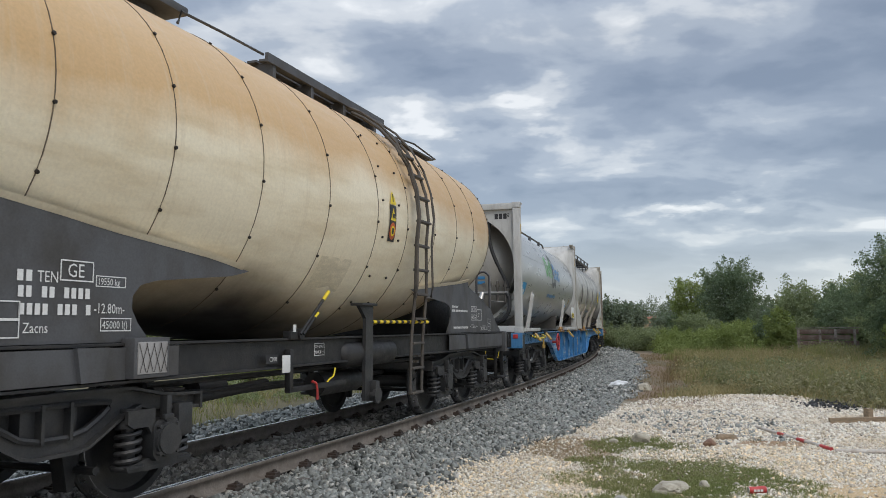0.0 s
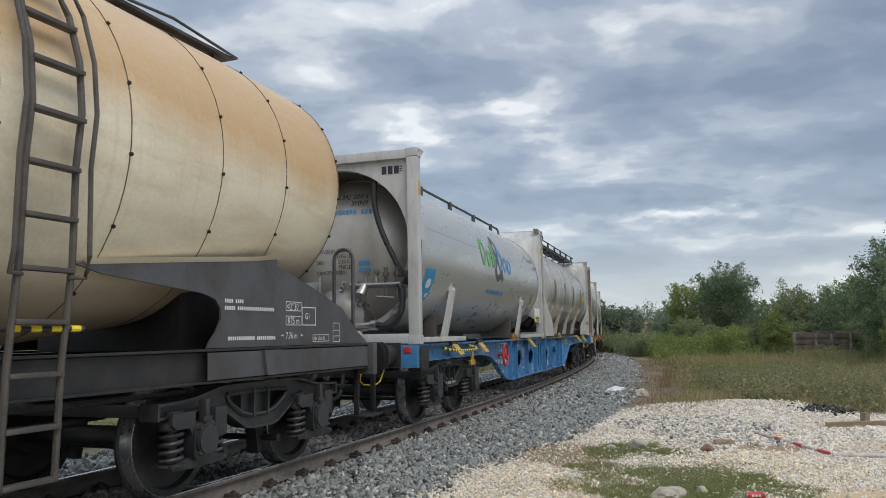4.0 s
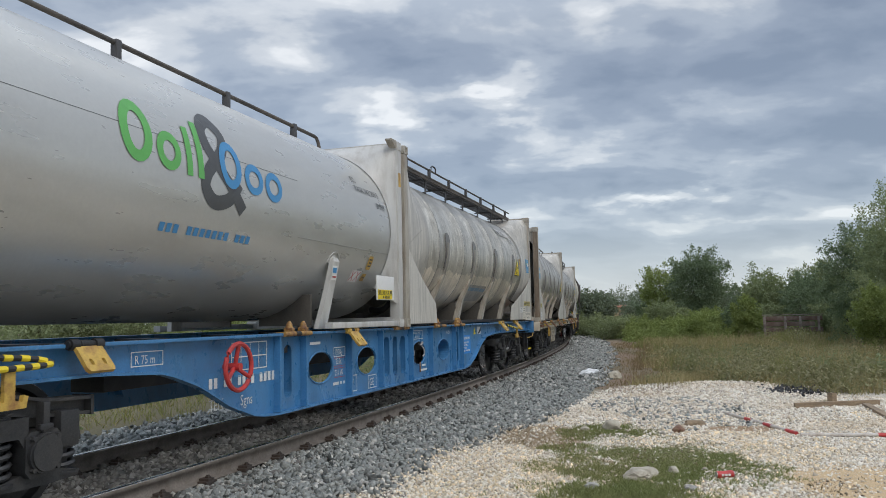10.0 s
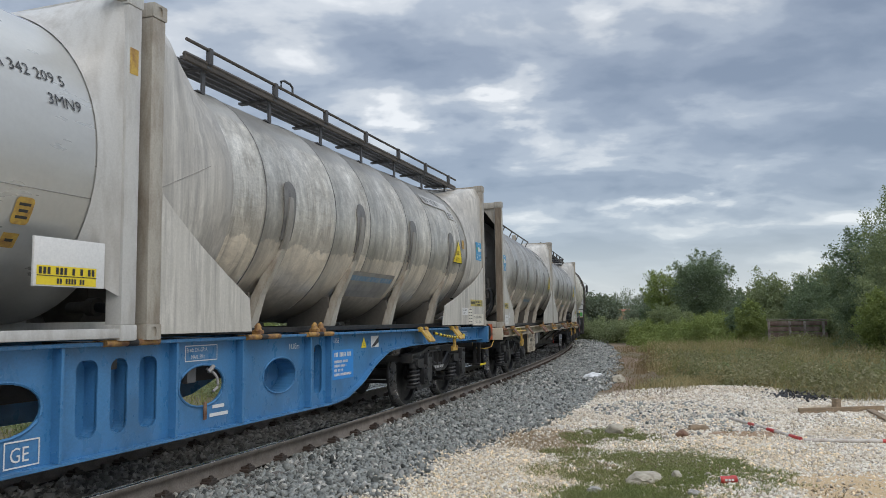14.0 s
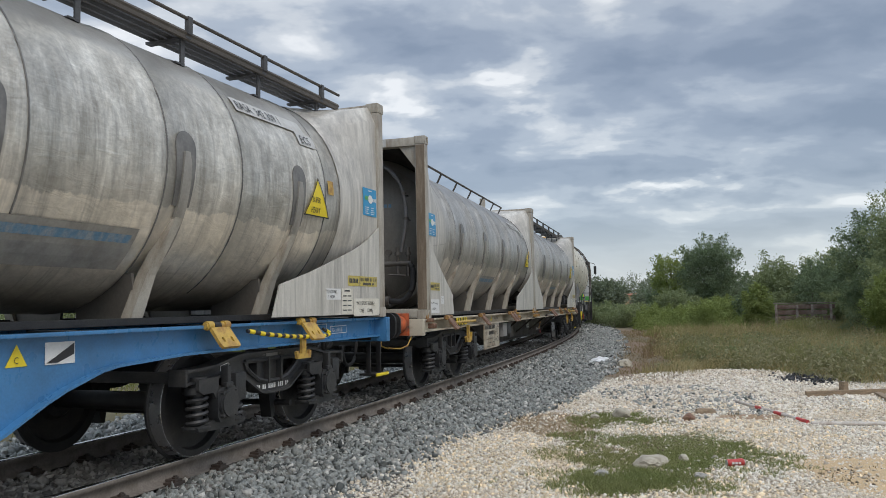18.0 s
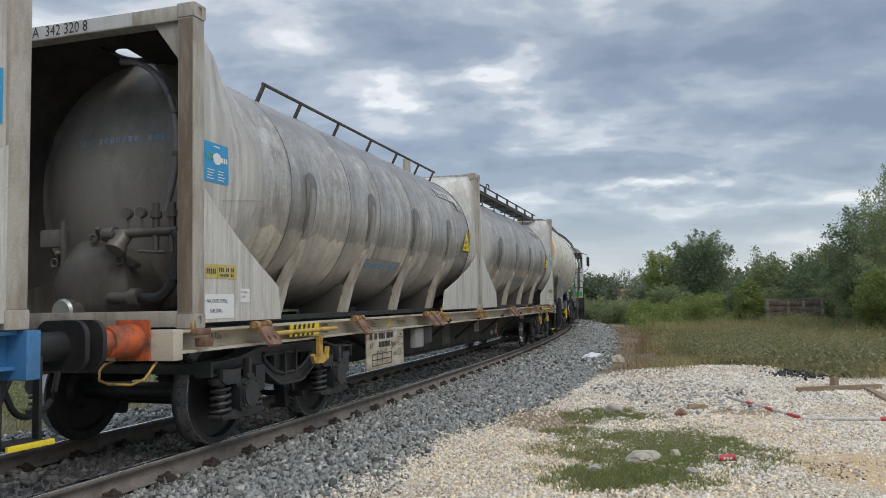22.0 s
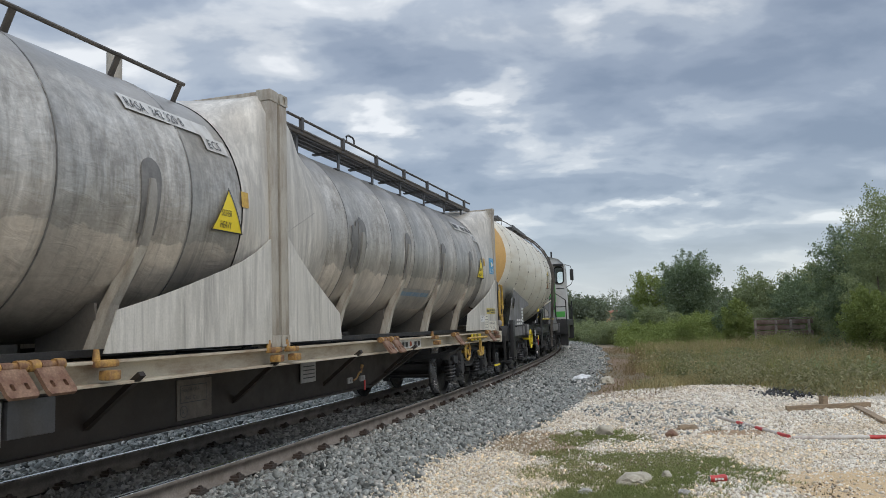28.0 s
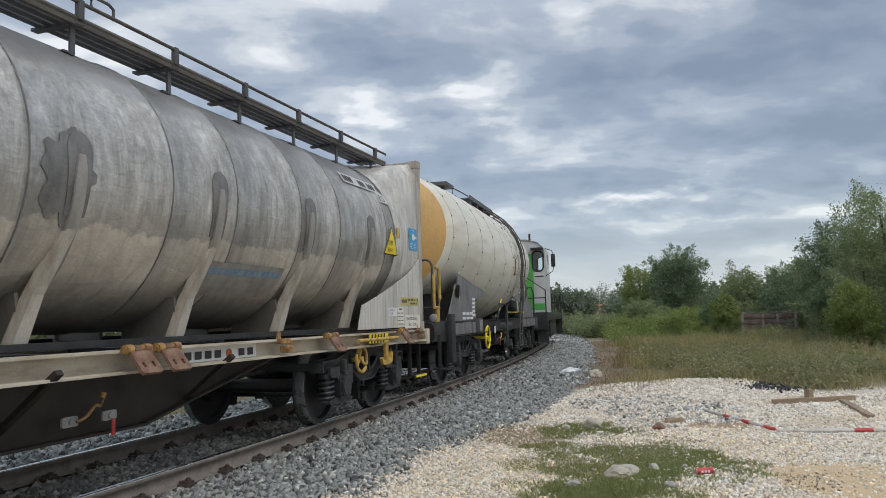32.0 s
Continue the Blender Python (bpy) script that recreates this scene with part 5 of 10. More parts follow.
    tube(bm, soften([(1.14, -1.04, 0.86), (1.20, -1.10, 0.80), (1.22, -1.11, 0.70), (1.15, -1.10, 0.66)], 2), 0.012, 8)
    rod(bm, (1.10, -1.09, 0.83), (1.16, -1.10, 0.88), 0.018, 8)
    part("chain_handle", bm, MAT["grey_light"], w, "bent grey release handle")
    bm = nb()
    box(bm, 1.04, 1.075, -1.10, -1.085, 0.43, 0.58, 0.004)
    part("red_tag", bm, MAT["rust"], w, "faded red tag")
    bm = nb()
    box(bm, 0.96, 1.08, -0.98, -0.92, 0.74, 0.92, 0.01)
    part("junction_box", bm, MAT["grey_mid"], w, "grey junction box")
    make_wheel(w, -4.12, -1.22, 0.85, 0.205, MAT["red"], "red three-spoke hand brake wheel")
    marks_blue(w)
    set_bogies(w, 0.0, 14.2)
    for bogie, offset, base, x in BOGIES[-2:]:
        sheet("number_bars", glyphs("xx xx xxxx xxx xx", -0.27, 0.495, 0.034, 0.045), lambda u, v: (u, -1.022, v), MAT["white"], bogie)
        sheet("load_mark", [bar(-0.10, 0.80, 0.20, 0.028), bar(-0.16, 0.812, 0.04, 0.006), bar(0.12, 0.812, 0.04, 0.006)], lambda u, v: (u, -1.022, v), MAT["grey_light"], bogie)
        sheet("earth_mark", [[(-0.83, 0.72), (-0.822, 0.72), (-0.822, 0.77), (-0.83, 0.77)], [(-0.83, 0.77), (-0.83, 0.762), (-0.73, 0.778), (-0.73, 0.786)], [(-0.73, 0.778), (-0.722, 0.778), (-0.70, 0.815), (-0.708, 0.815)], [(-0.708, 0.72), (-0.70, 0.72), (-0.70, 0.815), (-0.708, 0.815)]], lambda u, v: (u, -1.023, v), MAT["white"], bogie)
    return w


def stripes(vehicle, pts, r):
    """A bent bar painted in black and yellow bands."""
    pts = soften(pts, 2)
    bm = nb()
    tube(bm, pts, r, 8)
    bar_ = part("striped_handle", bm, MAT["ink"], vehicle, "brake rod handle in black and yellow bands")
    reach = [0.0]
    for a, b in zip(pts, pts[1:]):
        reach.append(reach[-1] + (b - a).length)
    def along(d):
        k = max(i for i in range(len(pts) - 1) if reach[i] <= d + 1e-6)
        return pts[k].lerp(pts[k + 1], min((d - reach[k]) / max(reach[k + 1] - reach[k], 1e-6), 1.0))
    d = 0.02
    while d + 0.06 < reach[-1]:
        bm = nb()
        rod(bm, along(d), along(d + 0.06), r + 0.0015, 8)
        part("yellow_band", bm, MAT["sticker_yellow"], bar_)
        d += 0.12


def marks_blue(w):
    y = -1.077
    W = MAT["white"]
    words("marking", "R 75 m", 0.095, on_side(-5.30, 0.945, y), W, w, 0.85)
    sheet("mark_box", frame_loop(-5.34, 0.925, 0.37, 0.115, 0.008), lambda u, v: (u, y, v), W, w)
    words("marking", "TEN        Sgns", 0.14, on_side(-4.36, 0.48, y), W, w, 0.85)
    sheet("number_bars", glyphs("xx xx xxxx xxxxx", -4.36, 0.67, 0.075, 0.09), lambda u, v: (u, y, v), W, w)
    loops = frame_loop(-4.02, 0.80, 0.62, 0.26, 0.01) + [bar(-4.02, 0.92, 0.62, 0.01)] + [bar(-4.02 + k * 0.155, 0.80, 0.01, 0.26) for k in (1, 2, 3)]
    sheet("load_table", loops, lambda u, v: (u, y, v), W, w, "white load limit table")
    sheet("sign_patch", [bar(-3.98, 0.745, 0.56, 0.045)], lambda u, v: (u, y, v), MAT["logo_blue"], w)
    words("marking", "GE", 0.135, on_side(-0.87, 0.395, y), W, w, 0.9)
    sheet("mark_box", frame_loop(-0.91, 0.36, 0.27, 0.17, 0.010), lambda u, v: (u, y, v), W, w)
    words("marking", "G1", 0.085, on_side(-1.43, 0.46, y), W, w, 0.9)
    sheet("mark_box", frame_loop(-1.46, 0.37, 0.2, 0.2, 0.01), lambda u, v: (u, y, v), W, w)
    words("marking", "17 970kg", 0.10, on_side(-1.885, 0.835, y), W, w, 0.56)
    sheet("red_rule", [bar(-1.90, zz, 0.29, 0.006) for zz in (0.80, 0.705, 0.68, 0.575)], lambda u, v: (u, y, v), MAT["red"], w)
    sheet("text_bars", glyphs("xxxxxx xx xx", -1.93, 0.49, 0.027, 0.034), lambda u, v: (u, y, v), W, w)
    words("marking", "23.0t", 0.10, on_side(-1.86, 0.73, y), W, w, 0.75)
    words("marking", "23.1 kN", 0.095, on_side(-1.885, 0.60, y), W, w, 0.72)
    sheet("mark_box", frame_loop(-1.91, 0.815, 0.31, 0.115, 0.010), lambda u, v: (u, y, v), W, w)
    sheet("text_bars", [bar(-2.5, 0.98, 0.25, 0.03), bar(1.18, 0.51, 0.17, 0.03), bar(1.14, 0.44, 0.27, 0.03)] + frame_loop(0.80, 0.93, 0.44, 0.135, 0.008),
          lambda u, v: (u, y, v), W, w)
    sheet("blue_board", [bar(3.40, 0.58, 0.56, 0.34)], lambda u, v: (u, y, v), MAT["board_blue"], w, "brighter blue owner's board")
    sheet("text_bars", glyphs("xxx xxxxx xxx", 3.46, 0.84, 0.033, 0.05) + glyphs("xxxxxxxxx xxxxxx", 3.46, 0.77, 0.022, 0.03) + glyphs("xxxxxx xxxxx x", 3.46, 0.72, 0.022, 0.03) + glyphs("xxx xxx xx", 3.46, 0.67, 0.022, 0.03) + glyphs("xxxxxx xxxxxxxxxxxxx", 3.46, 0.62, 0.022, 0.03), lambda u, v: (u, y - 0.004, v), W, w)
    words("marking", "Brzda DK-GP-A", 0.05, on_side(0.82, 1.01, y), W, w, 0.85)
    words("marking", "MAX. 58 t", 0.05, on_side(0.88, 0.95, y), W, w, 0.85)
    words("marking", "14.05m", 0.085, on_side(2.45, 0.97, y), W, w, 0.85)
    words("marking", "1155", 0.085, on_side(3.44, 1.0, y), W, w, 0.85)
    sheet("warning_sign", [[(4.18, 0.92), (4.34, 0.92), (4.26, 1.06)]], lambda u, v: (u, y, v), MAT["sticker_yellow"], w)
    sheet("white_sign", [bar(4.47, 0.915, 0.24, 0.145)], lambda u, v: (u, y, v), W, w)
    sheet("sign_slash", [[(4.48, 0.925), (4.70, 1.05), (4.70, 0.975), (4.57, 0.925)]], lambda u, v: (u, y - 0.004, v), MAT["ink"], w)
    words("marking", "C", 0.06, on_side(4.24, 0.94, y - 0.004), MAT["ink"], w, 0.8)
    words("marking", "REV 30.10.20", 0.062, on_side(8.20, 0.985, y), W, w, 0.72)
    words("marking", "Oa 15.03.22", 0.055, on_side(7.82, 0.95, y), W, w, 0.68)
    sheet("mark_box", frame_loop(8.17, 0.965, 0.37, 0.085, 0.007) + frame_loop(7.80, 0.93, 0.29, 0.15, 0.007) + [bar(7.80, 1.005, 0.29, 0.007)], lambda u, v: (u, y, v), W, w)


# ---- the cream flat wagon ----
def make_cream_wagon():
    w = thing("flat_wagon", "cream container wagon with a deep dark belly girder", "railway wagon")
    P = MAT["sole"]
    for y in (-1.2, 1.2):
        s = -1 if y < 0 else 1
        bm = nb()
        yo, yi = y, y - s * 0.14
        box(bm, -9.3, 9.3, min(yo - s * 0.11, yi), max(yo - s * 0.11, yi), 0.90, 1.06)
        box(bm, -9.3, 9.3, min(yo, yi), max(yo, yi), 1.045, 1.068, 0.004)
        box(bm, -9.3, 9.3, min(yo, yi), max(yo, yi), 0.885, 0.908, 0.004)
        part("sole_bar", bm, P, w, "long cream channel beam streaked with rust", smooth=False)
        bm = nb()
        y2 = s * 0.72
        plate(bm, [(-5.3, 0.90), (-4.3, 0.55), (-3.7, 0.42), (3.3, 0.42), (4.1, 0.55), (5.6, 0.90)], y2 - 0.01, y2 + 0.01)
        box(bm, -3.7, 3.3, y2 - 0.09, y2 + 0.09, 0.405, 0.425)
        for x0, x1, z0, z1 in ((-5.3, -3.7, 0.9, 0.42), (3.3, 5.6, 0.42, 0.9)):
            a = [bm.verts.new((x, yy, z)) for x, z in ((x0, z0 - 0.008), (x1, z1 - 0.008)) for yy in (y2 - 0.09, y2 + 0.09)]
            b = [bm.verts.new((v.co.x, v.co.y, v.co.z + 0.02)) for v in a]
            for f in ((a[0], a[1], a[3], a[2]), (b[0], b[2], b[3], b[1]), (a[0], b[0], b[1], a[1]), (a[2], a[3], b[3], b[2]), (a[0], a[2], b[2], b[0]), (a[1], b[1], b[3], a[3])):
                bm.faces.new(f)
        part("belly_girder", bm, MAT["belly"], w, "dark brown deep centre girder", smooth=False)
        for x, lean in ((-2.1, 25), (-0.1, 35), (1.9, 35), (3.9, 25)):
            bm = nb()
            box(bm, -0.03, 0.03, -0.36, 0.36, -0.02, 0.02, 0.0, pose(x, s * 0.96, 0.73, s * 38, 0, 0))
            part("strut", bm, MAT["belly"], w, smooth=False)
    bm = nb()
    for x in (-8.6, -7.23, -5.8, -4.4, -2.9, -1.4, 0, 1.4, 2.9, 4.4, 5.8, 7.23, 8.6):
        box(bm, x - 0.06, x + 0.06, -1.07, 1.07, 0.90, 1.03, 0.004)
    box(bm, -9.3, 9.3, -0.2, 0.2, 0.80, 1.0, 0.01)
    rod(bm, (-4.4, -0.2, 0.58), (-2.9, -0.2, 0.58), 0.19, 18)
    rod(bm, (-6, -0.35, 0.66), (6, -0.35, 0.66), 0.025, 8)
    part("underframe", bm, MAT["black"], w, "dark cross members and brake gear")
    for sx in (-1, 1):
        bm = nb()
        x = sx * 9.33
        box(bm, x - 0.06, x + 0.06, -1.22, 1.22, 0.84, 1.075, 0.012)
        part("headstock", bm, P, w, "cream end beam")
    make_buffers(w, 10.0, MAT["orange"], 1.0, "orange scuffed buffer", 0.60)
    make_coupling(w, 10.0)
    bm = nb()
    tube(bm, soften([(-9.3, -0.62, 0.84), (-9.46, -0.62, 0.80), (-9.52, -0.66, 0.68), (-9.48, -1.0, 0.67), (-9.34, -1.04, 0.84)], 1), 0.010, 8)
    part("coupling_grip", bm, MAT["yellow"], w, "bent yellow shunter's handle")
    make_step(w, 9.1, -1.05, MAT["black"], MAT["sticker_yellow"])
    for x in (-8.15, -5.95, -3.3, -3.0, 2.65, 3.0, 5.9, 8.15):
        make_flap(w, x, -1.24, 1.05, MAT["rust"], 0.24, MAT["worn_yellow"])
    for x in (-9.05, -2.45, -0.15, 0.2, 4.85, 8.9):
        bm = nb()
        box(bm, x - 0.10, x + 0.10, -1.26, -1.18, 1.02, 1.075, 0.02)
        box(bm, x - 0.05, x + 0.07, -1.30, -1.20, 0.93, 1.0, 0.015, pose(0, 0, 0))
        part("spigot", bm, MAT["rust"] if x in (-9.05, 8.9) else MAT["worn_yellow"], w, "container locking peg")
        bm = nb()
        rod(bm, (x - 0.07, -1.20, 1.06), (x - 0.07, -1.20, 1.15), 0.03, 10, 0.02)
        part("spigot_pin", bm, MAT["worn_yellow"], w)
    bm = nb()
    rod(bm, (-8.0, -1.30, 0.985), (-6.7, -1.30, 0.985), 0.022, 10)
    for x in (-7.95, -6.85):
        rod(bm, (x, -1.30, 0.985), (x, -1.2, 0.985), 0.02, 8)
    h = part("brake_handle", bm, MAT["yellow"], w, "yellow brake rod handle")
    for x, at in ((-7.55, 0), (7.05, 0)):
        bm = nb()
        box(bm, x, x + 0.62, -1.215, -1.20, 0.93, 1.05)
        p = part("hazard_plate", bm, MAT["sticker_yellow"], w, "plate in slanted black and yellow bands", smooth=False)
        sheet("dark_band", [[(x + 0.02 + 0.1 * k, 0.93), (x + 0.07 + 0.1 * k, 0.93), (x + 0.11 + 0.1 * k, 1.05), (x + 0.06 + 0.1 * k, 1.05)] for k in range(5)], lambda u, v: (u, -1.219, v), MAT["ink"], p)
    bm = nb()
    rod(bm, (6.5, -1.30, 0.985), (7.8, -1.30, 0.985), 0.022, 10)
    part("brake_handle", bm, MAT["yellow"], w, "yellow brake rod handle")
    for x in (-7.0, 7.5):
        bm = nb()
        plate(bm, [(x - 0.04, 0.92), (x + 0.05, 0.92), (x + 0.035, 0.78), (x + 0.07, 0.70), (x + 0.15, 0.72), (x + 0.17, 0.80), (x + 0.2, 0.79), (x + 0.18, 0.67), (x + 0.05, 0.63), (x - 0.13, 0.64), (x - 0.18, 0.72), (x - 0.15, 0.74), (x - 0.11, 0.70), (x - 0.04, 0.70)], -1.27, -1.23)
        part("release_lever", bm, MAT["yellow"], w, "yellow anchor-shaped brake lever", smooth=False)
    bm = nb()
    box(bm, -5.58, -4.27, -1.19, -1.17, 0.42, 0.885, 0.006)
    sign = part("data_plate", bm, MAT["sole"], w, "large pale board of wagon data", smooth=False)
    y = -1.197
    K = MAT["ink"]
    sheet("number_bars", glyphs("xx xx xxxx xxxxx", -5.5, 0.79, 0.052, 0.075) + glyphs("xxxxxxxx", -5.2, 0.685, 0.05, 0.07), lambda u, v: (u, y, v), K, sign)
    words("marking", "RIV", 0.1, on_side(-5.5, 0.68, y), K, sign, 0.8)
    words("marking", "Sgnss", 0.1, on_side(-4.76, 0.68, y), K, sign, 0.8)
    loops = frame_loop(-5.42, 0.46, 0.66, 0.08, 0.008) + frame_loop(-5.42, 0.53, 0.66, 0.08, 0.008) + [bar(-5.42 + 0.165 * k, 0.46, 0.008, 0.2) for k in range(1, 5)]
    sheet("load_table", loops, lambda u, v: (u, y, v), K, sign)
    words("marking", "A  B  C  D", 0.07, on_side(-5.23, 0.62, y), K, sign, 0.9)
    words("marking", "***", 0.14, on_side(-4.7, 0.50, y), K, sign, 0.9)
    words("marking", "17 400kg", 0.06, on_side(-4.5, 0.80, y), K, sign, 0.7)
    words("marking", "22 m", 0.06, on_side(-4.5, 0.70, y), K, sign, 0.7)
    words("marking", "24.0kN", 0.06, on_side(-4.5, 0.56, y), K, sign, 0.7)
    sheet("mark_box", frame_loop(-4.52, 0.78, 0.23, 0.085, 0.006) + frame_loop(-4.52, 0.68, 0.23, 0.085, 0.006) + frame_loop(-4.52, 0.54, 0.23, 0.085, 0.006), lambda u, v: (u, y, v), K, sign)
    for x, z0, z1, m in ((-3.42, 0.58, 0.86, "grey_light"), (-3.0, 0.62, 0.86, "grey")):
        bm = nb()
        box(bm, x - 0.19, x + 0.19, -1.14, -1.05, z0, z1, 0.012)
        part("control_box", bm, MAT[m], w, "small equipment box under the beam")
    y = -1.094
    words("marking", "20.00m", 0.06, on_side(-6.62, 1.0, y), K, w, 0.9)
    words("marking", "14.46m", 0.06, on_side(-6.62, 0.93, y), K, w, 0.9)
    words("marking", "18.72m", 0.075, on_side(-8.75, 0.97, y), K, w, 0.9)
    words("marking", "R 75 m", 0.06, on_side(-5.18, 0.965, y), K, w, 0.9)
    words("marking", "1'30\"", 0.06, on_side(-5.6, 0.965, y), K, w, 0.9)
    sheet("mark_box", frame_loop(-5.2, 0.945, 0.28, 0.09, 0.006) + frame_loop(-5.66, 0.945, 0.36, 0.09, 0.006), lambda u, v: (u, y, v), K, w)
    sheet("warning_sign", [[(-4.62, 0.94), (-4.46, 0.94), (-4.54, 1.04)]], lambda u, v: (u, y, v), MAT["sticker_yellow"], w)
    words("marking", "CASSE MOBILI", 0.07, on_side(-4.25, 0.955, y), K, w, 0.75)
    sheet("name_plate", [bar(3.35, 0.915, 1.18, 0.125)], lambda u, v: (u, y, v), MAT["white"], w)
    logo = [bar(3.40 + 0.145 * k, 0.935, 0.1, 0.07) for k in range(4)] + [bar(4.22, 0.935, 0.1, 0.07), bar(4.37, 0.935, 0.1, 0.07)]
    sheet("name_bars", logo, lambda u, v: (u, y - 0.004, v), K, w)
    sheet("name_dot", [oval(4.06, 0.972, 0.05, 0.04)], lambda u, v: (u, y - 0.004, v), MAT["orange"], w)
    bm = nb()
    box(bm, -1.02, -0.50, -0.742, -0.731, 0.46, 0.82, 0.003)
    notice = part("brake_notice", bm, MAT["notice"], w, "rubbed brown board with brake lettering", smooth=False)
    sheet("mark_box", frame_loop(-0.98, 0.61, 0.40, 0.16, 0.007), lambda u, v: (u, -0.746, v), K, notice)
    words("marking", "Frein DK-GP-A", 0.052, on_side(-0.96, 0.71, -0.746), K, notice, 0.8)
    words("marking", "MAX. 72 t", 0.052, on_side(-0.92, 0.635, -0.746), K, notice, 0.85)
    words("marking", "K", 0.07, on_side(-0.955, 0.51, -0.746), K, notice, 0.9)
    sheet("mark_ring", [[(-0.93 + r0 * math.cos(a), 0.535 + r0 * math.sin(a)), (-0.93 + r0 * math.cos(b), 0.535 + r0 * math.sin(b)), (-0.93 + r1 * math.cos(b), 0.535 + r1 * math.sin(b)), (-0.93 + r1 * math.cos(a), 0.535 + r1 * math.sin(a))]
                        for r0, r1 in ((0.055, 0.048),) for a, b in ((k / 16 * math.tau, (k + 1) / 16 * math.tau) for k in range(16))], lambda u, v: (u, -0.746, v), K, notice)
    bm = nb()
    tube(bm, soften([(2.44, -0.88, 0.55), (2.52, -0.90, 0.58), (2.60, -0.90, 0.66), (2.66, -0.90, 0.64), (2.68, -0.90, 0.70)]), 0.012, 8)
    rod(bm, (2.67, -0.90, 0.70), (2.69, -0.90, 0.74), 0.022, 8)
    part("valve_handle", bm, MAT["worn_yellow"], w, "small bent yellow valve handle")
    for x in (2.40, 2.80):
        bm = nb()
        plate(bm, slot(x, 0.555, 0.15, 0.075, 0.015, 2), -0.86, -0.84)
        rod(bm, (x, -0.86, 0.555), (x, -0.875, 0.555), 0.022, 8)
        part("valve_plate", bm, MAT["grey_light"], w, "small worn valve plate")
    bm = nb()
    box(bm, 2.80, 2.835, -0.885, -0.87, 0.40, 0.53, 0.004)
    part("red_tag", bm, MAT["red"], w, "hanging red valve handle")
    bm = nb()
    box(bm, 1.24, 1.61, -0.765, -0.745, 0.61, 0.86, 0.006)
    board = part("data_board", bm, MAT["grey_light"], w, "small grey notice board")
    sheet("board_line", [bar(1.28, 0.66 + 0.045 * k, 0.29, 0.012) for k in range(4)], lambda u, v: (u, -0.769, v), MAT["ink"], board)
    make_wheel(w, 6.9, -1.16, 0.74, 0.16, MAT["yellow"], "small yellow hand brake wheel")
    set_bogies(w, 19.866, 14.46)
    return w

# ---- tank containers ----
HALF = 4.5625
TOP = 2.625


def castings(c, mat):
    one = None
    for sx in (-1, 1):
        for sy in (-1, 1):
            for z in (0.0, TOP - 0.117):
                m = Matrix.Translation((sx * HALF, sy * 1.219, z)) @ Matrix.Rotation({(-1, -1): 0, (1, -1): math.pi / 2, (1, 1): math.pi, (-1, 1): -math.pi / 2}[(sx, sy)], 4, "Z")
                if one is None:
                    bm = nb()
                    plate(bm, slot(0.081, 0.059, 0.162, 0.117, 0.012, 2), 0.0, 0.014, [slot(0.085, 0.059, 0.05, 0.08)])
                    box(bm, 0.0, 0.162, 0.012, 0.162, 0.0, 0.117, 0.008)
                    one = part("corner_casting", bm, mat, c, at=m)
                else:
                    again(one, m)


def end_frames(c, mat, beam=0.20, top=0.10):
    post = None
    for sx in (-1, 1):
        for sy in (-1, 1):
            m = pose(sx * (HALF - 0.08), sy * 1.139, 0)
            if post is None:
                bm = nb()
                box(bm, -0.075, 0.075, -0.075, 0.075, 0.115, TOP - 0.115, 0.015)
                post = part("corner_post", bm, mat, c, at=m)
            else:
                again(post, m)
        bm = nb()
        x = sx * (HALF - 0.08)
        box(bm, x - 0.07, x + 0.07, -1.065, 1.065, TOP - 0.135, TOP - 0.01, 0.01)
        part("top_beam", bm, mat, c)
        bm = nb()
        box(bm, x - 0.07, x + 0.07, -1.065, 1.065, 0.01, 0.14, 0.01)
        part("bottom_beam", bm, mat, c)
    castings(c, mat)


def arch(bm, x, thick, r, zc):
    """The end panel over the tank: a plate with an arched opening."""
    start = len(bm.verts)
    inner = [(-r * math.cos(math.pi * k / 28), zc + r * math.sin(math.pi * k / 28)) for k in range(29)]
    plate(bm, [(-1.07, 0.13), (-1.07, TOP - 0.13), (1.07, TOP - 0.13), (1.07, 0.13), (r, 0.13)] + inner[::-1] + [(-r, 0.13)], -thick / 2, thick / 2)
    bm.verts.ensure_lookup_table()
    new_ones = bm.verts[start:]
    bmesh.ops.rotate(bm, matrix=Matrix.Rotation(radians(90), 3, "Z"), verts=new_ones, cent=(0, 0, 0))
    bmesh.ops.translate(bm, vec=(x, 0, 0), verts=new_ones)


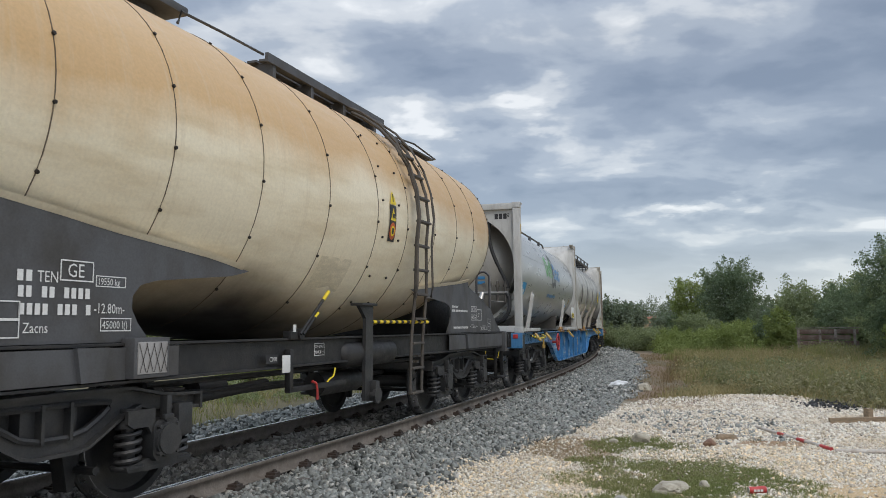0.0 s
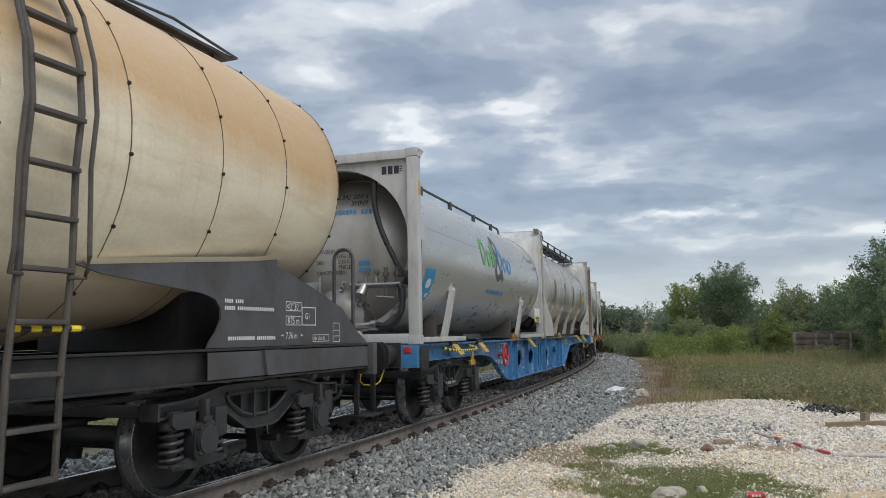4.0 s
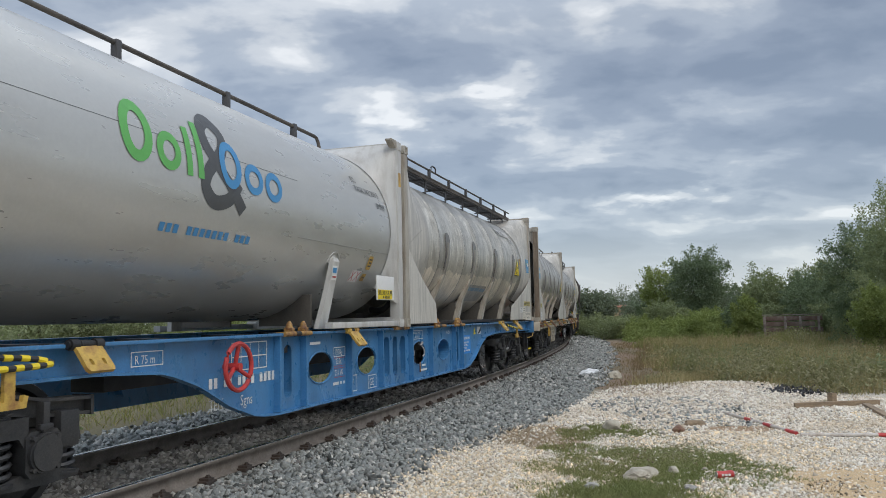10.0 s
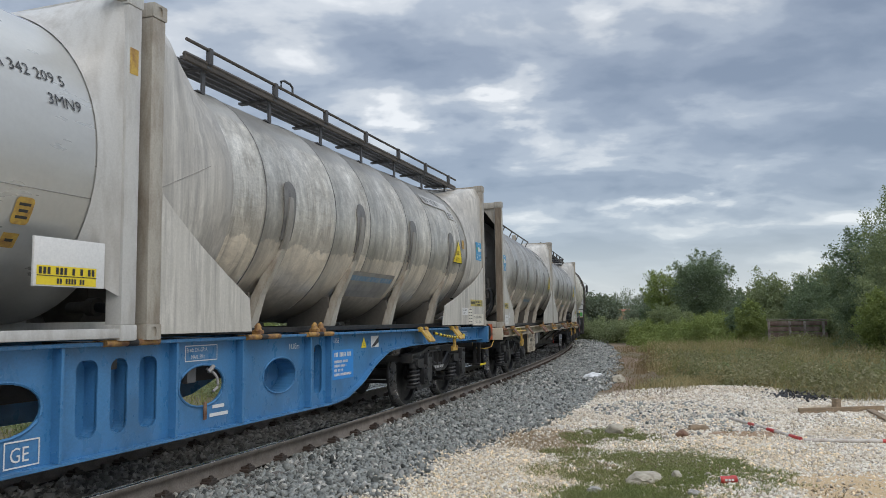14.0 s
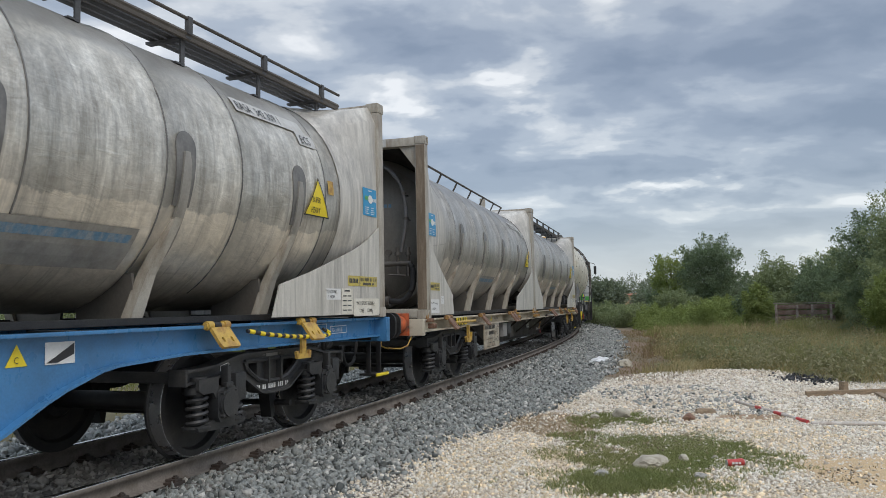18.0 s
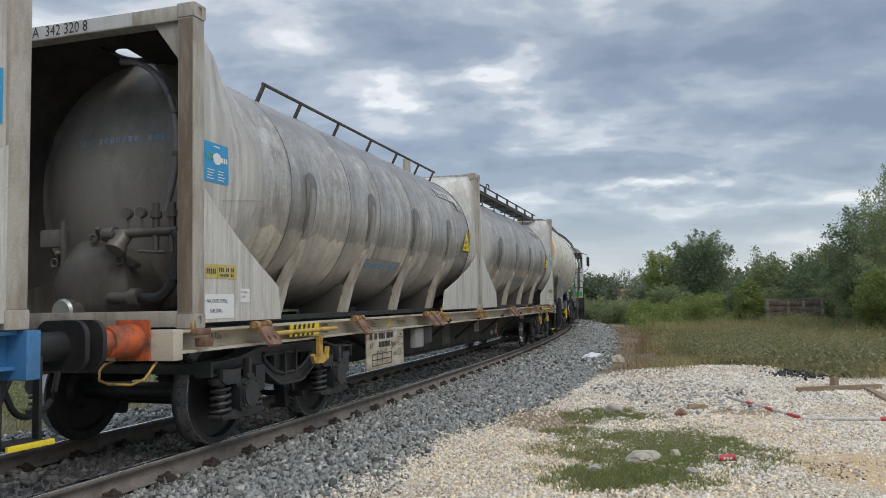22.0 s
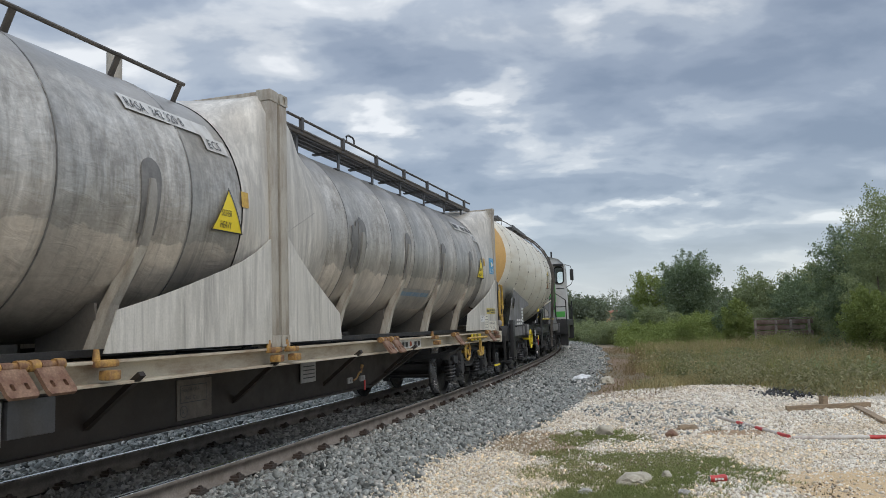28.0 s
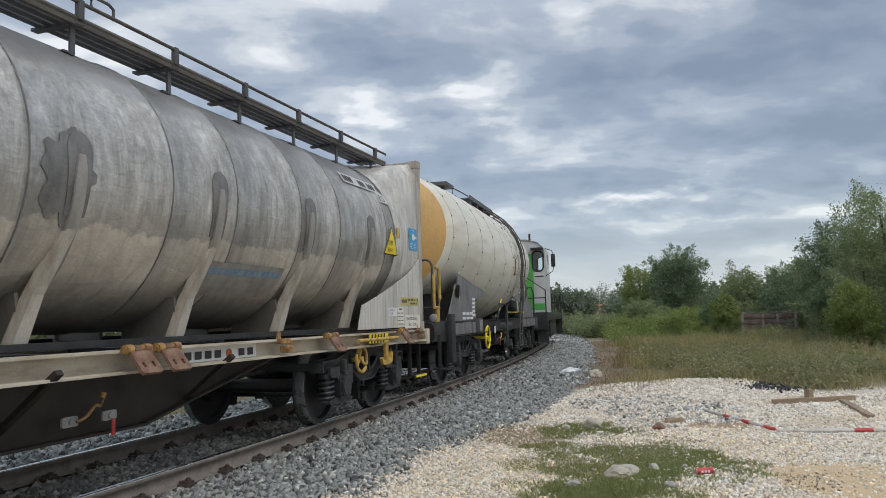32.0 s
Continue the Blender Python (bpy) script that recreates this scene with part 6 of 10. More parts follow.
def fittings(c, sx, dull):
    """What sits on a tank's end: the round hatch, outlet, pipes, gauges and clamps."""
    x = sx * (4.0 if dull else 4.08)
    metal = MAT["inside"] if dull else MAT["chrome"]
    bm = nb()
    rings = [ring(bm, (x + sx * d, 0.06, 0.38), (1, 0, 0), r, 36) for d, r in ((-0.35, 0.36), (0.17, 0.36), (0.18, 0.39), (0.23, 0.39), (0.24, 0.36), (0.33, 0.26), (0.37, 0.10))]
    skin(bm, rings)
    part("hatch", bm, MAT["inside"] if dull else MAT["hatch"], c, "round domed discharge hatch")
    for a in (30, 80, 150, 215):
        py, pz = 0.06 - 0.40 * math.cos(radians(a)), 0.38 + 0.40 * math.sin(radians(a))
        bm = nb()
        box(bm, -0.02, 0.07, -0.025, 0.025, -0.09, 0.11, 0.012, pose(x + sx * 0.17, py, pz, a - 90 if a < 180 else 90 - a, 0, 0))
        rod(bm, (x + sx * 0.22, py, pz), (x + sx * 0.30, py - 0.06, pz + 0.09), 0.018, 8)
        tube(bm, [(x + sx * 0.27, py + 0.035 * math.cos(k), pz + 0.035 * math.sin(k)) for k in np.linspace(0, math.tau, 13)], 0.012, 6)
        part("clamp", bm, metal, c, "swing-bolt clamp with an eye nut")
    bm = nb()
    skin(bm, [ring(bm, (x + sx * d, 0.10, 0.15), (1, 0, 0), r, 24) for d, r in ((0.1, 0.085), (0.42, 0.085), (0.42, 0.11), (0.50, 0.11), (0.52, 0.09))])
    part("outlet_cap", bm, MAT["chrome"], c, "dull capped outlet pipe")
    bm = nb()
    rod(bm, (x + sx * 0.34, -0.92, 0.80), (x + sx * 0.34, -0.30, 0.80), 0.040, 14)
    rod(bm, (x + sx * 0.34, -0.30, 0.80), (x + sx * 0.34, -0.19, 0.80), 0.062, 16)
    part("manifold", bm, metal, c, "horizontal steel manifold pipe")
    bm = nb()
    rod(bm, (x + sx * 0.32, -0.38, 0.80), (x + sx * 0.40, -0.36, 0.68), 0.066, 18)
    rod(bm, (x + sx * 0.39, -0.36, 0.70), (x + sx * 0.42, -0.355, 0.655), 0.082, 18)
    part("coupling_stub", bm, metal, c, "short angled hose coupling")
    for dy in (-0.42, -0.56):
        bm = nb()
        rod(bm, (x + sx * 0.34, dy, 0.80), (x + sx * 0.34, dy, 0.93), 0.012, 8)
        rod(bm, (x + sx * 0.32, dy, 0.97), (x + sx * 0.37, dy, 0.97), 0.045, 18)
        part("pressure_gauge", bm, metal, c, "small round pressure gauge")
    for dy in (-0.70, -0.86):
        bm = nb()
        rod(bm, (x + sx * 0.34, dy, 0.62), (x + sx * 0.34, dy, 1.04), 0.028, 12)
        rod(bm, (x + sx * 0.34, dy, 0.92), (x + sx * 0.34, dy, 0.97), 0.05, 8)
        part("valve", bm, MAT["inside"], c, "upright dark valve")
    bm = nb()
    rod(bm, (x + sx * 0.40, -0.58, 0.64), (x + sx * 0.40, -0.84, 0.62), 0.014, 8)
    part("valve_lever", bm, metal, c)
    bm = nb()
    tube(bm, soften([(x + sx * 0.30, -0.22, 0.26), (x + sx * 0.36, -0.42, 0.26), (x + sx * 0.38, -0.52, 0.26)]), 0.05, 12)
    rod(bm, (x + sx * 0.38, -0.50, 0.26), (x + sx * 0.38, -0.58, 0.26), 0.075, 14)
    part("elbow", bm, metal, c, "bent pipe elbow")
    bm = nb()
    tube(bm, soften([(x + sx * 0.38, -0.56, 0.26), (x + sx * 0.40, -0.80, 0.24), (x + sx * 0.40, -0.95, 0.42), (x + sx * 0.36, -0.95, 0.72), (x + sx * 0.34, -0.88, 0.80)]), 0.042, 12)
    part("hose", bm, MAT["rubber"], c, "black rubber hose")
    bm = nb()
    box(bm, x + sx * 0.24 - 0.03, x + sx * 0.24 + 0.03, 0.30, 0.58, 0.72, 0.88, 0.02)
    box(bm, x + sx * 0.28 - 0.02, x + sx * 0.28 + 0.02, 0.28, 0.32, 0.42, 0.95, 0.01)
    part("latch_arm", bm, metal, c, "steel latch arm and box")


def tank_profile(R, ZC, l, deep):
    """Cylinder with dished ends."""
    prof = [(-deep, 0.02), (-deep + 0.03, R * 0.35), (-deep + 0.12, R * 0.68), (-deep + 0.26, R * 0.90), (-l, R)]
    return [(x, r, ZC) for x, r in prof] + [(-x, r, ZC) for x, r in reversed(prof)]


COVER = ((HALF - 0.10, 0.0), (HALF - 0.45, 0.30), (HALF - 0.85, 0.80), (HALF - 1.10, 1.0))


def cover_point(k, a, R=1.20, ZC=1.32):
    """A point of the end cover: from the square frame (k = 0) to the round tank (k = 1), a degrees up from the flank."""
    a = radians(a)
    cy, cz = (R + 0.008) * math.cos(a), ZC + (R + 0.008) * math.sin(a)
    if a < radians(46):
        qy, qz = 1.19, ZC + 1.19 * math.tan(a)
    else:
        qy, qz = 1.19 * math.tan(math.pi / 2 - a) * 1.03, TOP - 0.03
    return qy * (1 - k) + cy * k, min(qz, TOP - 0.03) * (1 - k) + cz * k


def roof_hole(bm, sx):
    """Leaves an opening in the top of a rear cover."""
    if sx < 0:
        gone = [f for f in bm.faces if abs(f.calc_center_median().y) < 0.14 and HALF - 1.0 < -f.calc_center_median().x < HALF - 0.45]
        bmesh.ops.delete(bm, geom=gone, context="FACES")


def cover_rows(short):
    """The covers' cross sections, drawn together where a cover is short."""
    return [(COVER[0][0] - (COVER[0][0] - x) * short, k) for x, k in COVER]


def cover_side(x, z, short=1.0):
    """How far out the camera's side of the cover lies at that place along and up."""
    rows = cover_rows(short if x > 0 else 1.0)
    k = float(np.interp(-abs(x), [-c[0] for c in rows], [c[1] for c in rows]))
    best = min(range(-14, 60), key=lambda a: abs(cover_point(k, a)[1] - z))
    return -cover_point(k, best)[0]


def smooth_container():
    """The pale painted tank with the large logo."""
    c = thing("tank_container", "pale grey smooth tank container with a large coloured logo", "tank container", "tank containers of the train")
    R, ZC = 1.185, 1.315
    bm = nb()
    dish = [(-4.28, 0.02), (-4.24, R * 0.36), (-4.10, R * 0.68), (-3.84, R * 0.895), (-3.84, R * 0.93), (-4.30, R * 0.94), (-4.30, R)]
    spun(bm, [(x, r, ZC) for x, r in dish] + [(4.46 if r > R * 0.935 else -x, r, ZC) for x, r in dish[::-1]], 64)
    part("tank", bm, MAT["white_tank"], c, "smooth pale grey tank barrel")
    for sx in (-1, 1):
        bm = nb()
        spun(bm, [(sx * 4.286, 0.02, ZC), (sx * 4.246, R * 0.36, ZC), (sx * 4.106, R * 0.68, ZC), (sx * 3.846, R * 0.893, ZC)], 48)
        part("tank_end", bm, MAT["tank_end"], c, "dished dull metal tank end")
        bm = nb()
        arch(bm, sx * (HALF - 0.09), 0.02, 1.055, ZC + 0.04)
        part("end_panel", bm, MAT["post_white"], c, "white end panel with a round opening", smooth=True)
        bm = nb()
        spun(bm, [(sx * (HALF - 0.095), 1.057, ZC + 0.04), (sx * (HALF - 0.17), 1.06, ZC + 0.03)], 40, -20, 200, False)
        part("arch_rim", bm, MAT["post_white"], c, "rounded rim of the end opening")
        # Inner wall of the opening, deep shade put into its colour.
        bm = nb()
        spun(bm, [(sx * (HALF - 0.17), 1.06, ZC + 0.03), (sx * 3.85, 1.075, ZC)], 40, -30, 210, False)
        part("collar", bm, MAT["inside"], c, "ring between frame and tank end, darkened for shade")
    end_frames(c, MAT["post_white"])
    for x in (-2.66, 2.58):
        for sy in (-1, 1):
            bm = nb()
            rows = []
            for yo, zo, w, dx in ((1.115, 0.85, 0.055, 0.0), (1.135, 0.80, 0.075, -0.005), (1.09, 0.45, 0.080, -0.08), (1.02, 0.02, 0.105, -0.16)):
                rows.append([bm.verts.new((x + dx - w, sy * yo, zo)), bm.verts.new((x + dx + w, sy * yo, zo)), bm.verts.new((x + dx + w, sy * (yo - 0.06), zo)), bm.verts.new((x + dx - w, sy * (yo - 0.06), zo))])
            skin(bm, rows)
            part("saddle", bm, MAT["post_white"], c, "slanted saddle bracket", smooth=False)
            # Added web, coloured dark to stand for the shadow under the saddle.
            web = nb()
            box(web, x - 0.18, x - 0.14, sy * 0.88 if sy < 0 else 0.2, -0.2 if sy < 0 else 0.88, 0.06, 0.42)
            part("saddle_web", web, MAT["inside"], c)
            for r, thick in ((0.135, 0.006), (0.085, 0.012)):
                bm = nb()
                tube(bm, [(x + r * math.cos(q), sy * (math.sqrt(R * R - (0.78 + r * math.sin(q) - ZC) ** 2) + 0.006), 0.78 + r * math.sin(q)) for q in np.linspace(0, math.pi, 13)], thick, 6)
                part("weld_bead", bm, MAT["post_white"], c)
    for sx in (-1, 1):
        for sy in (-1, 1):
            bm = nb()
            box(bm, min(sx * 2.3, sx * (HALF - 0.16)), max(sx * 2.3, sx * (HALF - 0.16)), sy * 1.16 - 0.05, sy * 1.16 + 0.05, 0.02, 0.09, 0.008)
            part("base_rail", bm, MAT["post_white"], c)
    bm = nb()
    tube(bm, soften([(-4.45, -0.30, 2.36), (-4.2, -0.32, 2.58), (-3.9, -0.34, 2.60), (3.55, -0.34, 2.60), (3.62, -0.36, 2.57), (3.64, -0.40, 2.36)], 1), 0.024, 10)
    rod(bm, (-4.2, -0.22, 2.50), (3.4, -0.22, 2.50), 0.012, 6)
    part("air_pipe", bm, MAT["walk"], c, "dark pipe along the top of the tank")
    bracket = None
    for x in (-3.7, -1.9, -0.2, 1.5, 3.0):
        if bracket is None:
            bm = nb()
            box(bm, -0.035, 0.035, -0.375, -0.305, 2.44, 2.63, 0.012)
            bracket = part("pipe_bracket", bm, MAT["grey"], c, at=pose(x, 0, 0))
        else:
            again(bracket, pose(x, 0, 0))
    bm = nb()
    tube(bm, soften([(-4.38, -0.60, 2.40), (-4.41, -0.545, 2.24), (-4.42, -0.53, 2.05), (-4.42, -0.55, 1.85), (-4.42, -0.61, 1.62), (-4.42, -0.71, 1.38), (-4.42, -0.83, 1.14), (-4.40, -0.90, 0.98), (-4.40, -0.91, 0.90)], 3), 0.038, 12)
    part("black_hose", bm, MAT["rubber"], c, "thick black hose down the tank end")
    sheet("maker_mark", [bar(-0.93 + 0.09 * k, 2.30, 0.07, 0.11) for k in range(3)] + [bar(-0.72 - 0.26, 2.33 + 0.03 * k, 0.04, 0.015) for k in range(3)], lambda u, v: (-HALF + 0.075, u, v), MAT["ink"], c, "dark maker's mark on the end panel")
    fittings(c, -1, False)
    for sx in (-1, 1):
        bm = nb()
        plate(bm, [(sx * (HALF - 0.16), TOP - 0.10), (sx * (HALF - 0.16), TOP + 0.012), (sx * (HALF - 0.33), TOP + 0.012), (sx * (HALF - 0.33), TOP - 0.005)], -1.20, -1.10)
        part("lifting_lug", bm, MAT["post"], c, "dark wedge beside the corner casting", smooth=False)
        for sy in (-1, 1):
            bm = nb()
            cols = []
            low = 4 if sx < 0 else -40
            for x, k in ((HALF - 0.15, 0.0), (HALF - 0.24, 0.35), (HALF - 0.32, 0.72), (HALF - 0.40, 1.0)):
                cols.append([bm.verts.new((sx * x, sy * yy, z)) for yy, z in (cover_point(k, low + (90 - low) * j / 24, R, ZC) for j in range(25))])
            skin(bm, cols, close=False, ends=False)
            part("skirt", bm, MAT["post_white"], c, "pale sheet between end frame and tank")
    bm = nb()
    for y in (0.62, 0.95):
        rod(bm, (-4.42, y, 0.15), (-4.42, y, 2.4), 0.022, 8)
    for k in range(8):
        rod(bm, (-4.42, 0.62, 0.35 + 0.27 * k), (-4.42, 0.95, 0.35 + 0.27 * k), 0.018, 8)
    part("ladder", bm, MAT["chrome"], c, "aluminium end ladder")
    # markings
    t = on_tank(0, 0, R, ZC)
    G, B, K = MAT["logo_green"], MAT["logo_blue"], MAT["logo_grey"]
    u0, v0 = -1.10, 1.33
    def hoop(cx, cz, rx, rz, w):
        """A ring as a run of small quads."""
        k = [math.tau * n / 20 for n in range(21)]
        at = lambda q, d: (cx + (rx - d) * math.cos(q), cz + (rz - d) * math.sin(q))
        return [[at(p, 0), at(q, 0), at(q, w), at(p, w)] for p, q in zip(k, k[1:])]
    green = on_tank(0, 0, R, ZC, 0.006)
    for shape in (hoop(u0 + 0.18, v0 + 0.245, 0.18, 0.245, 0.09), hoop(u0 + 0.55, v0 + 0.16, 0.15, 0.16, 0.075), [bar(u0 + 0.77, v0, 0.075, 0.42)], [bar(u0 + 0.92, v0, 0.08, 0.50)]):
        sheet("logo", shape, green, G, c, "green logo shape")
    def ribbon(pts, w):
        pts = [p.to_2d() for p in soften([(*p, 0) for p in pts], 3)]
        left, right = [], []
        for k, p in enumerate(pts):
            d = (pts[min(k + 1, len(pts) - 1)] - pts[max(k - 1, 0)]).normalized()
            n = Vector((-d.y, d.x)) * w / 2
            left.append(p + n), right.append(p - n)
        return [[tuple(left[k]), tuple(left[k + 1]), tuple(right[k + 1]), tuple(right[k])] for k in range(len(pts) - 1)]
    sheet("logo_ribbon", ribbon([(0.52, 1.13), (0.34, 1.30), (-0.02, 1.62), (-0.04, 1.82), (0.12, 1.93), (0.29, 1.80), (0.22, 1.62), (-0.02, 1.44), (-0.10, 1.28), (0.06, 1.14), (0.30, 1.20), (0.44, 1.38)], 0.13), on_tank(0, 0, R, ZC, 0.003), K, c, "dark grey looped logo ribbon")
    for shape in (hoop(0.32, 1.53, 0.17, 0.22, 0.08), hoop(0.70, 1.46, 0.16, 0.15, 0.07), hoop(1.06, 1.44, 0.16, 0.15, 0.07)):
        sheet("logo", shape, on_tank(0, 0, R, ZC, 0.006), B, c, "blue logo shape")
    bm = nb()
    tube(bm, [on_tank(0, 0, R, ZC, 0.0)(x, 1.60) for x in np.linspace(-4.0, 1.6, 20)], 0.0018, 5)
    part("seam", bm, MAT["logo_grey"], c, "fine horizontal joint of the tank skin")
    bm = nb()
    tube(bm, [on_tank(0, 0, R, ZC, 0.0)(x, 1.0) for x in np.linspace(1.62, 4.2, 14)], 0.004, 5)
    part("seam", bm, MAT["chrome"], c, "fine horizontal joint of the tank skin")
    sheet("address_bars", glyphs("xxx xxxxxxx xxx", -0.58, 0.85, 0.089, 0.07), t, B, c, "line of small blue bars")
    sheet("sticker", [bar(-4.02, 0.60, 0.42, 0.44)], t, MAT["sticker_blue"], c, "sky blue square sticker")
    sheet("sticker_mark", [oval(-3.80, 0.84, 0.10, 0.07), bar(-3.94, 0.66, 0.1, 0.05), bar(-3.74, 0.66, 0.1, 0.05)], on_tank(0, 0, R, ZC, 0.010), MAT["white"], c)
    words("marking", "ECS", 0.11, on_tank(3.18, 1.86, R, ZC), MAT["ink"], c)
    words("marking", "RASA 342 209 5", 0.115, on_tank(3.19, 1.74, R, ZC), MAT["ink"], c, 0.98)
    words("marking", "3MN9", 0.115, on_tank(3.76, 1.58, R, ZC), MAT["ink"], c, 0.98)
    sheet("hazard_sign", [bar(3.23, 0.60, 0.28, 0.14)], t, MAT["white"], c)
    sheet("hazard_cross", [[(u, 0.61), (u + 0.015, 0.61), (u + 0.11, 0.73), (u + 0.095, 0.73)] for u in (3.24, 3.385)] + [[(u, 0.73), (u + 0.015, 0.73), (u + 0.11, 0.61), (u + 0.095, 0.61)] for u in (3.24, 3.385)], on_tank(0, 0, R, ZC, 0.010), MAT["red"], c)
    sheet("warning_sign", [slot(3.65, 0.85, 0.14, 0.17, 0.03)], t, MAT["yellow"], c)
    sheet("warning_sign", [bar(3.575, 0.62, 0.12, 0.09)], t, MAT["yellow"], c)
    on_strap = lambda off: (lambda u, v: (u, -(1.135 - (0.80 - v) * 0.129) - off, v))
    sheet("white_sign", [bar(2.47, 0.58, 0.13, 0.17)], on_strap(0.004), MAT["white"], c)
    sheet("sign_flag", [bar(2.485, 0.665, 0.10, 0.06)], on_strap(0.008), MAT["logo_blue"], c)
    sheet("sign_flag", [bar(2.485, 0.61, 0.10, 0.018)], on_strap(0.008), MAT["red"], c)
    for u, v, d in ((3.65, 0.89, 0.09), (3.65, 0.85, 0.07), (3.65, 0.81, 0.09), (3.635, 0.665, 0.06)):
        sheet("sign_mark", [bar(u - d / 2, v - 0.009, d, 0.018)], on_tank(0, 0, R, ZC, 0.010), MAT["ink"], c)
    bm = nb()
    box(bm, 3.66, 4.26, -1.19, -1.17, 0.37, 0.69, 0.004)
    p = part("data_plate", bm, MAT["white"], c, "pale data plate")
    sheet("plate_sticker", [bar(3.68, 0.38, 0.50, 0.125)], lambda u, v: (u, -1.194, v), MAT["sticker_yellow"], p)
    sheet("sticker_bars", glyphs("xxx xxx x x xx", 3.695, 0.45, 0.034, 0.045) + glyphs("xx xxxx xx", 3.84, 0.39, 0.024, 0.034) + [bar(3.68, 0.437, 0.50, 0.005)], lambda u, v: (u, -1.197, v), MAT["ink"], p)
    for z, s_ in ((2.22, 0.16),):
        sheet("post_sticker", [bar(-HALF + 0.04, z - 0.24, 0.09, 0.20)], lambda u, v: (u, -1.2155, v), MAT["yellow"], c)
        sheet("post_sticker", [bar(HALF - 0.13, z - 0.24, 0.09, 0.20)], lambda u, v: (u, -1.2155, v), MAT["yellow"], c)
    def on_end(y0, z0):
        def place(u, v):
            y, z = y0 - u, z0 + v
            r = math.hypot(y, z - ZC)
            return (-float(np.interp(r, [0.02, R * 0.36, R * 0.68, R * 0.895], [4.286, 4.246, 4.106, 3.846])) - 0.012, y, z)
        return place
    for text, y0, z0 in (("MAX.GROSS", 0.43, 1.28), ("36000 KG", 0.09, 1.28), ("79356 LB", 0.09, 1.205), ("TARE", 0.43, 1.13), ("2150 KG", 0.07, 1.13), ("4740 LB", 0.07, 1.055), ("CAPACITY", 0.43, 0.98), ("42000 L", 0.12, 0.98)):
        words("marking", text, 0.080, on_end(y0, z0), MAT["ink"], c, 0.72)
    sheet("address_bars", glyphs("xxx xxxxxxx xxx", 0, 0, 0.056, 0.06), on_end(0.43, 1.84), B, c)
    words("marking", "RASA 342 209 5", 0.115, on_end(0.34, 2.06), MAT["ink"], c, 0.85)
    words("marking", "3MN9", 0.115, on_end(-0.08, 1.955), MAT["ink"], c, 0.85)
    sheet("blue_label", [bar(0, 0, 0.16, 0.06), bar(0, 0.10, 0.16, 0.06)], on_end(-0.24, 1.0), B, c)
    return c


def ribbed_container(rail_only, labelled, sign, number="", shell=MAT["shell"]):
    """A weathered clad tank with four saddle bands a side and stained end panels."""
    c = thing("tank_container", "", "tank container", "tank containers of the train")
    tagged(c, "weathered grey clad tank container with a handrail along its top" if rail_only else "weathered grey clad tank container with a roof walkway")
    R, ZC = 1.20, 1.32
    short = 0.55 if rail_only else 1.0
    bm = nb()
    prof = tank_profile(R, ZC, 3.9, 4.22)
    full = tank_profile(R, ZC, 3.62, 3.92)[:5]
    for x in (-2.95, -1.50, -0.56, 0.68, 1.64, 3.1):
        full += [(x - 0.035, R, ZC), (x - 0.02, R + 0.010, ZC), (x + 0.02, R + 0.010, ZC), (x + 0.035, R, ZC)]
    full += prof[5:]
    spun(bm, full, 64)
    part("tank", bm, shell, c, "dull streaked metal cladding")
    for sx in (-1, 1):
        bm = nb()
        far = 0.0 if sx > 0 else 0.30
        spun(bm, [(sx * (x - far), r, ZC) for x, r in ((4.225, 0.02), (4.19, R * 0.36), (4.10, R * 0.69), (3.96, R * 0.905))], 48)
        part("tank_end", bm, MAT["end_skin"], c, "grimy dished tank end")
        for sy in (-1, 1):
            # cover that leads from the square frame to the round tank
            bm = nb()
            rings = []
            for x, k in cover_rows(short if sx > 0 else 1.0):
                col = []
                for j in range(23):
                    yy, z = cover_point(k, -42 + 132 * j / 22)
                    col.append(bm.verts.new((sx * x, sy * yy, z)))
                rings.append(col)
            skin(bm, rings, close=False, ends=False)
            roof_hole(bm, sx)
            part("end_cover", bm, MAT["cover"], c, "stained cover between frame and tank")
            # Added dark lining that paints in the shade inside the cover.
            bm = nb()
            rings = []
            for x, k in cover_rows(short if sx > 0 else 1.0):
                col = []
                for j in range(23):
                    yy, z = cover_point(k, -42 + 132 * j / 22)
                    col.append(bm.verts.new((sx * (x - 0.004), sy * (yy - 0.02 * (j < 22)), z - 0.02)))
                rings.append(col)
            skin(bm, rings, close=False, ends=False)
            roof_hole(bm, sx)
            part("inner_lining", bm, MAT["inner_shade"], c, "near-black sheet added for shade inside the cover")
            # flat side panel below, cut to the round of the tank
            bm = nb()
            if sx > 0:
                pts = [(4.41, 0.04), (4.41, 1.08), (4.15, 0.93), (3.9, 0.82), (3.65, 0.735), (3.4, 0.66), (3.1, 0.57), (2.8, 0.485), (2.5, 0.41), (2.25, 0.35), (2.12, 0.04)]
            else:
                pts = [(4.41, 0.04), (4.41, 1.14), (4.25, 1.0), (4.08, 0.88), (3.9, 0.755), (3.7, 0.635), (3.53, 0.53), (3.35, 0.43), (3.2, 0.34), (3.16, 0.04)]
            plate(bm, [(sx * x, z) for x, z in pts], sy * 1.207 - 0.006, sy * 1.207 + 0.006)
            part("side_panel", bm, MAT["panel"], c, "flat streaked panel with a curved edge", smooth=False)
        for sy in (-1, 1):
            bm = nb()
            plate(bm, [(sy * 0.80, 2.5), (sy * 1.07, 2.5), (sy * 1.07, 2.14)], -0.01, 0.01)
            bmesh.ops.rotate(bm, matrix=Matrix.Rotation(radians(90), 3, "Z"), verts=bm.verts[:], cent=(0, 0, 0))
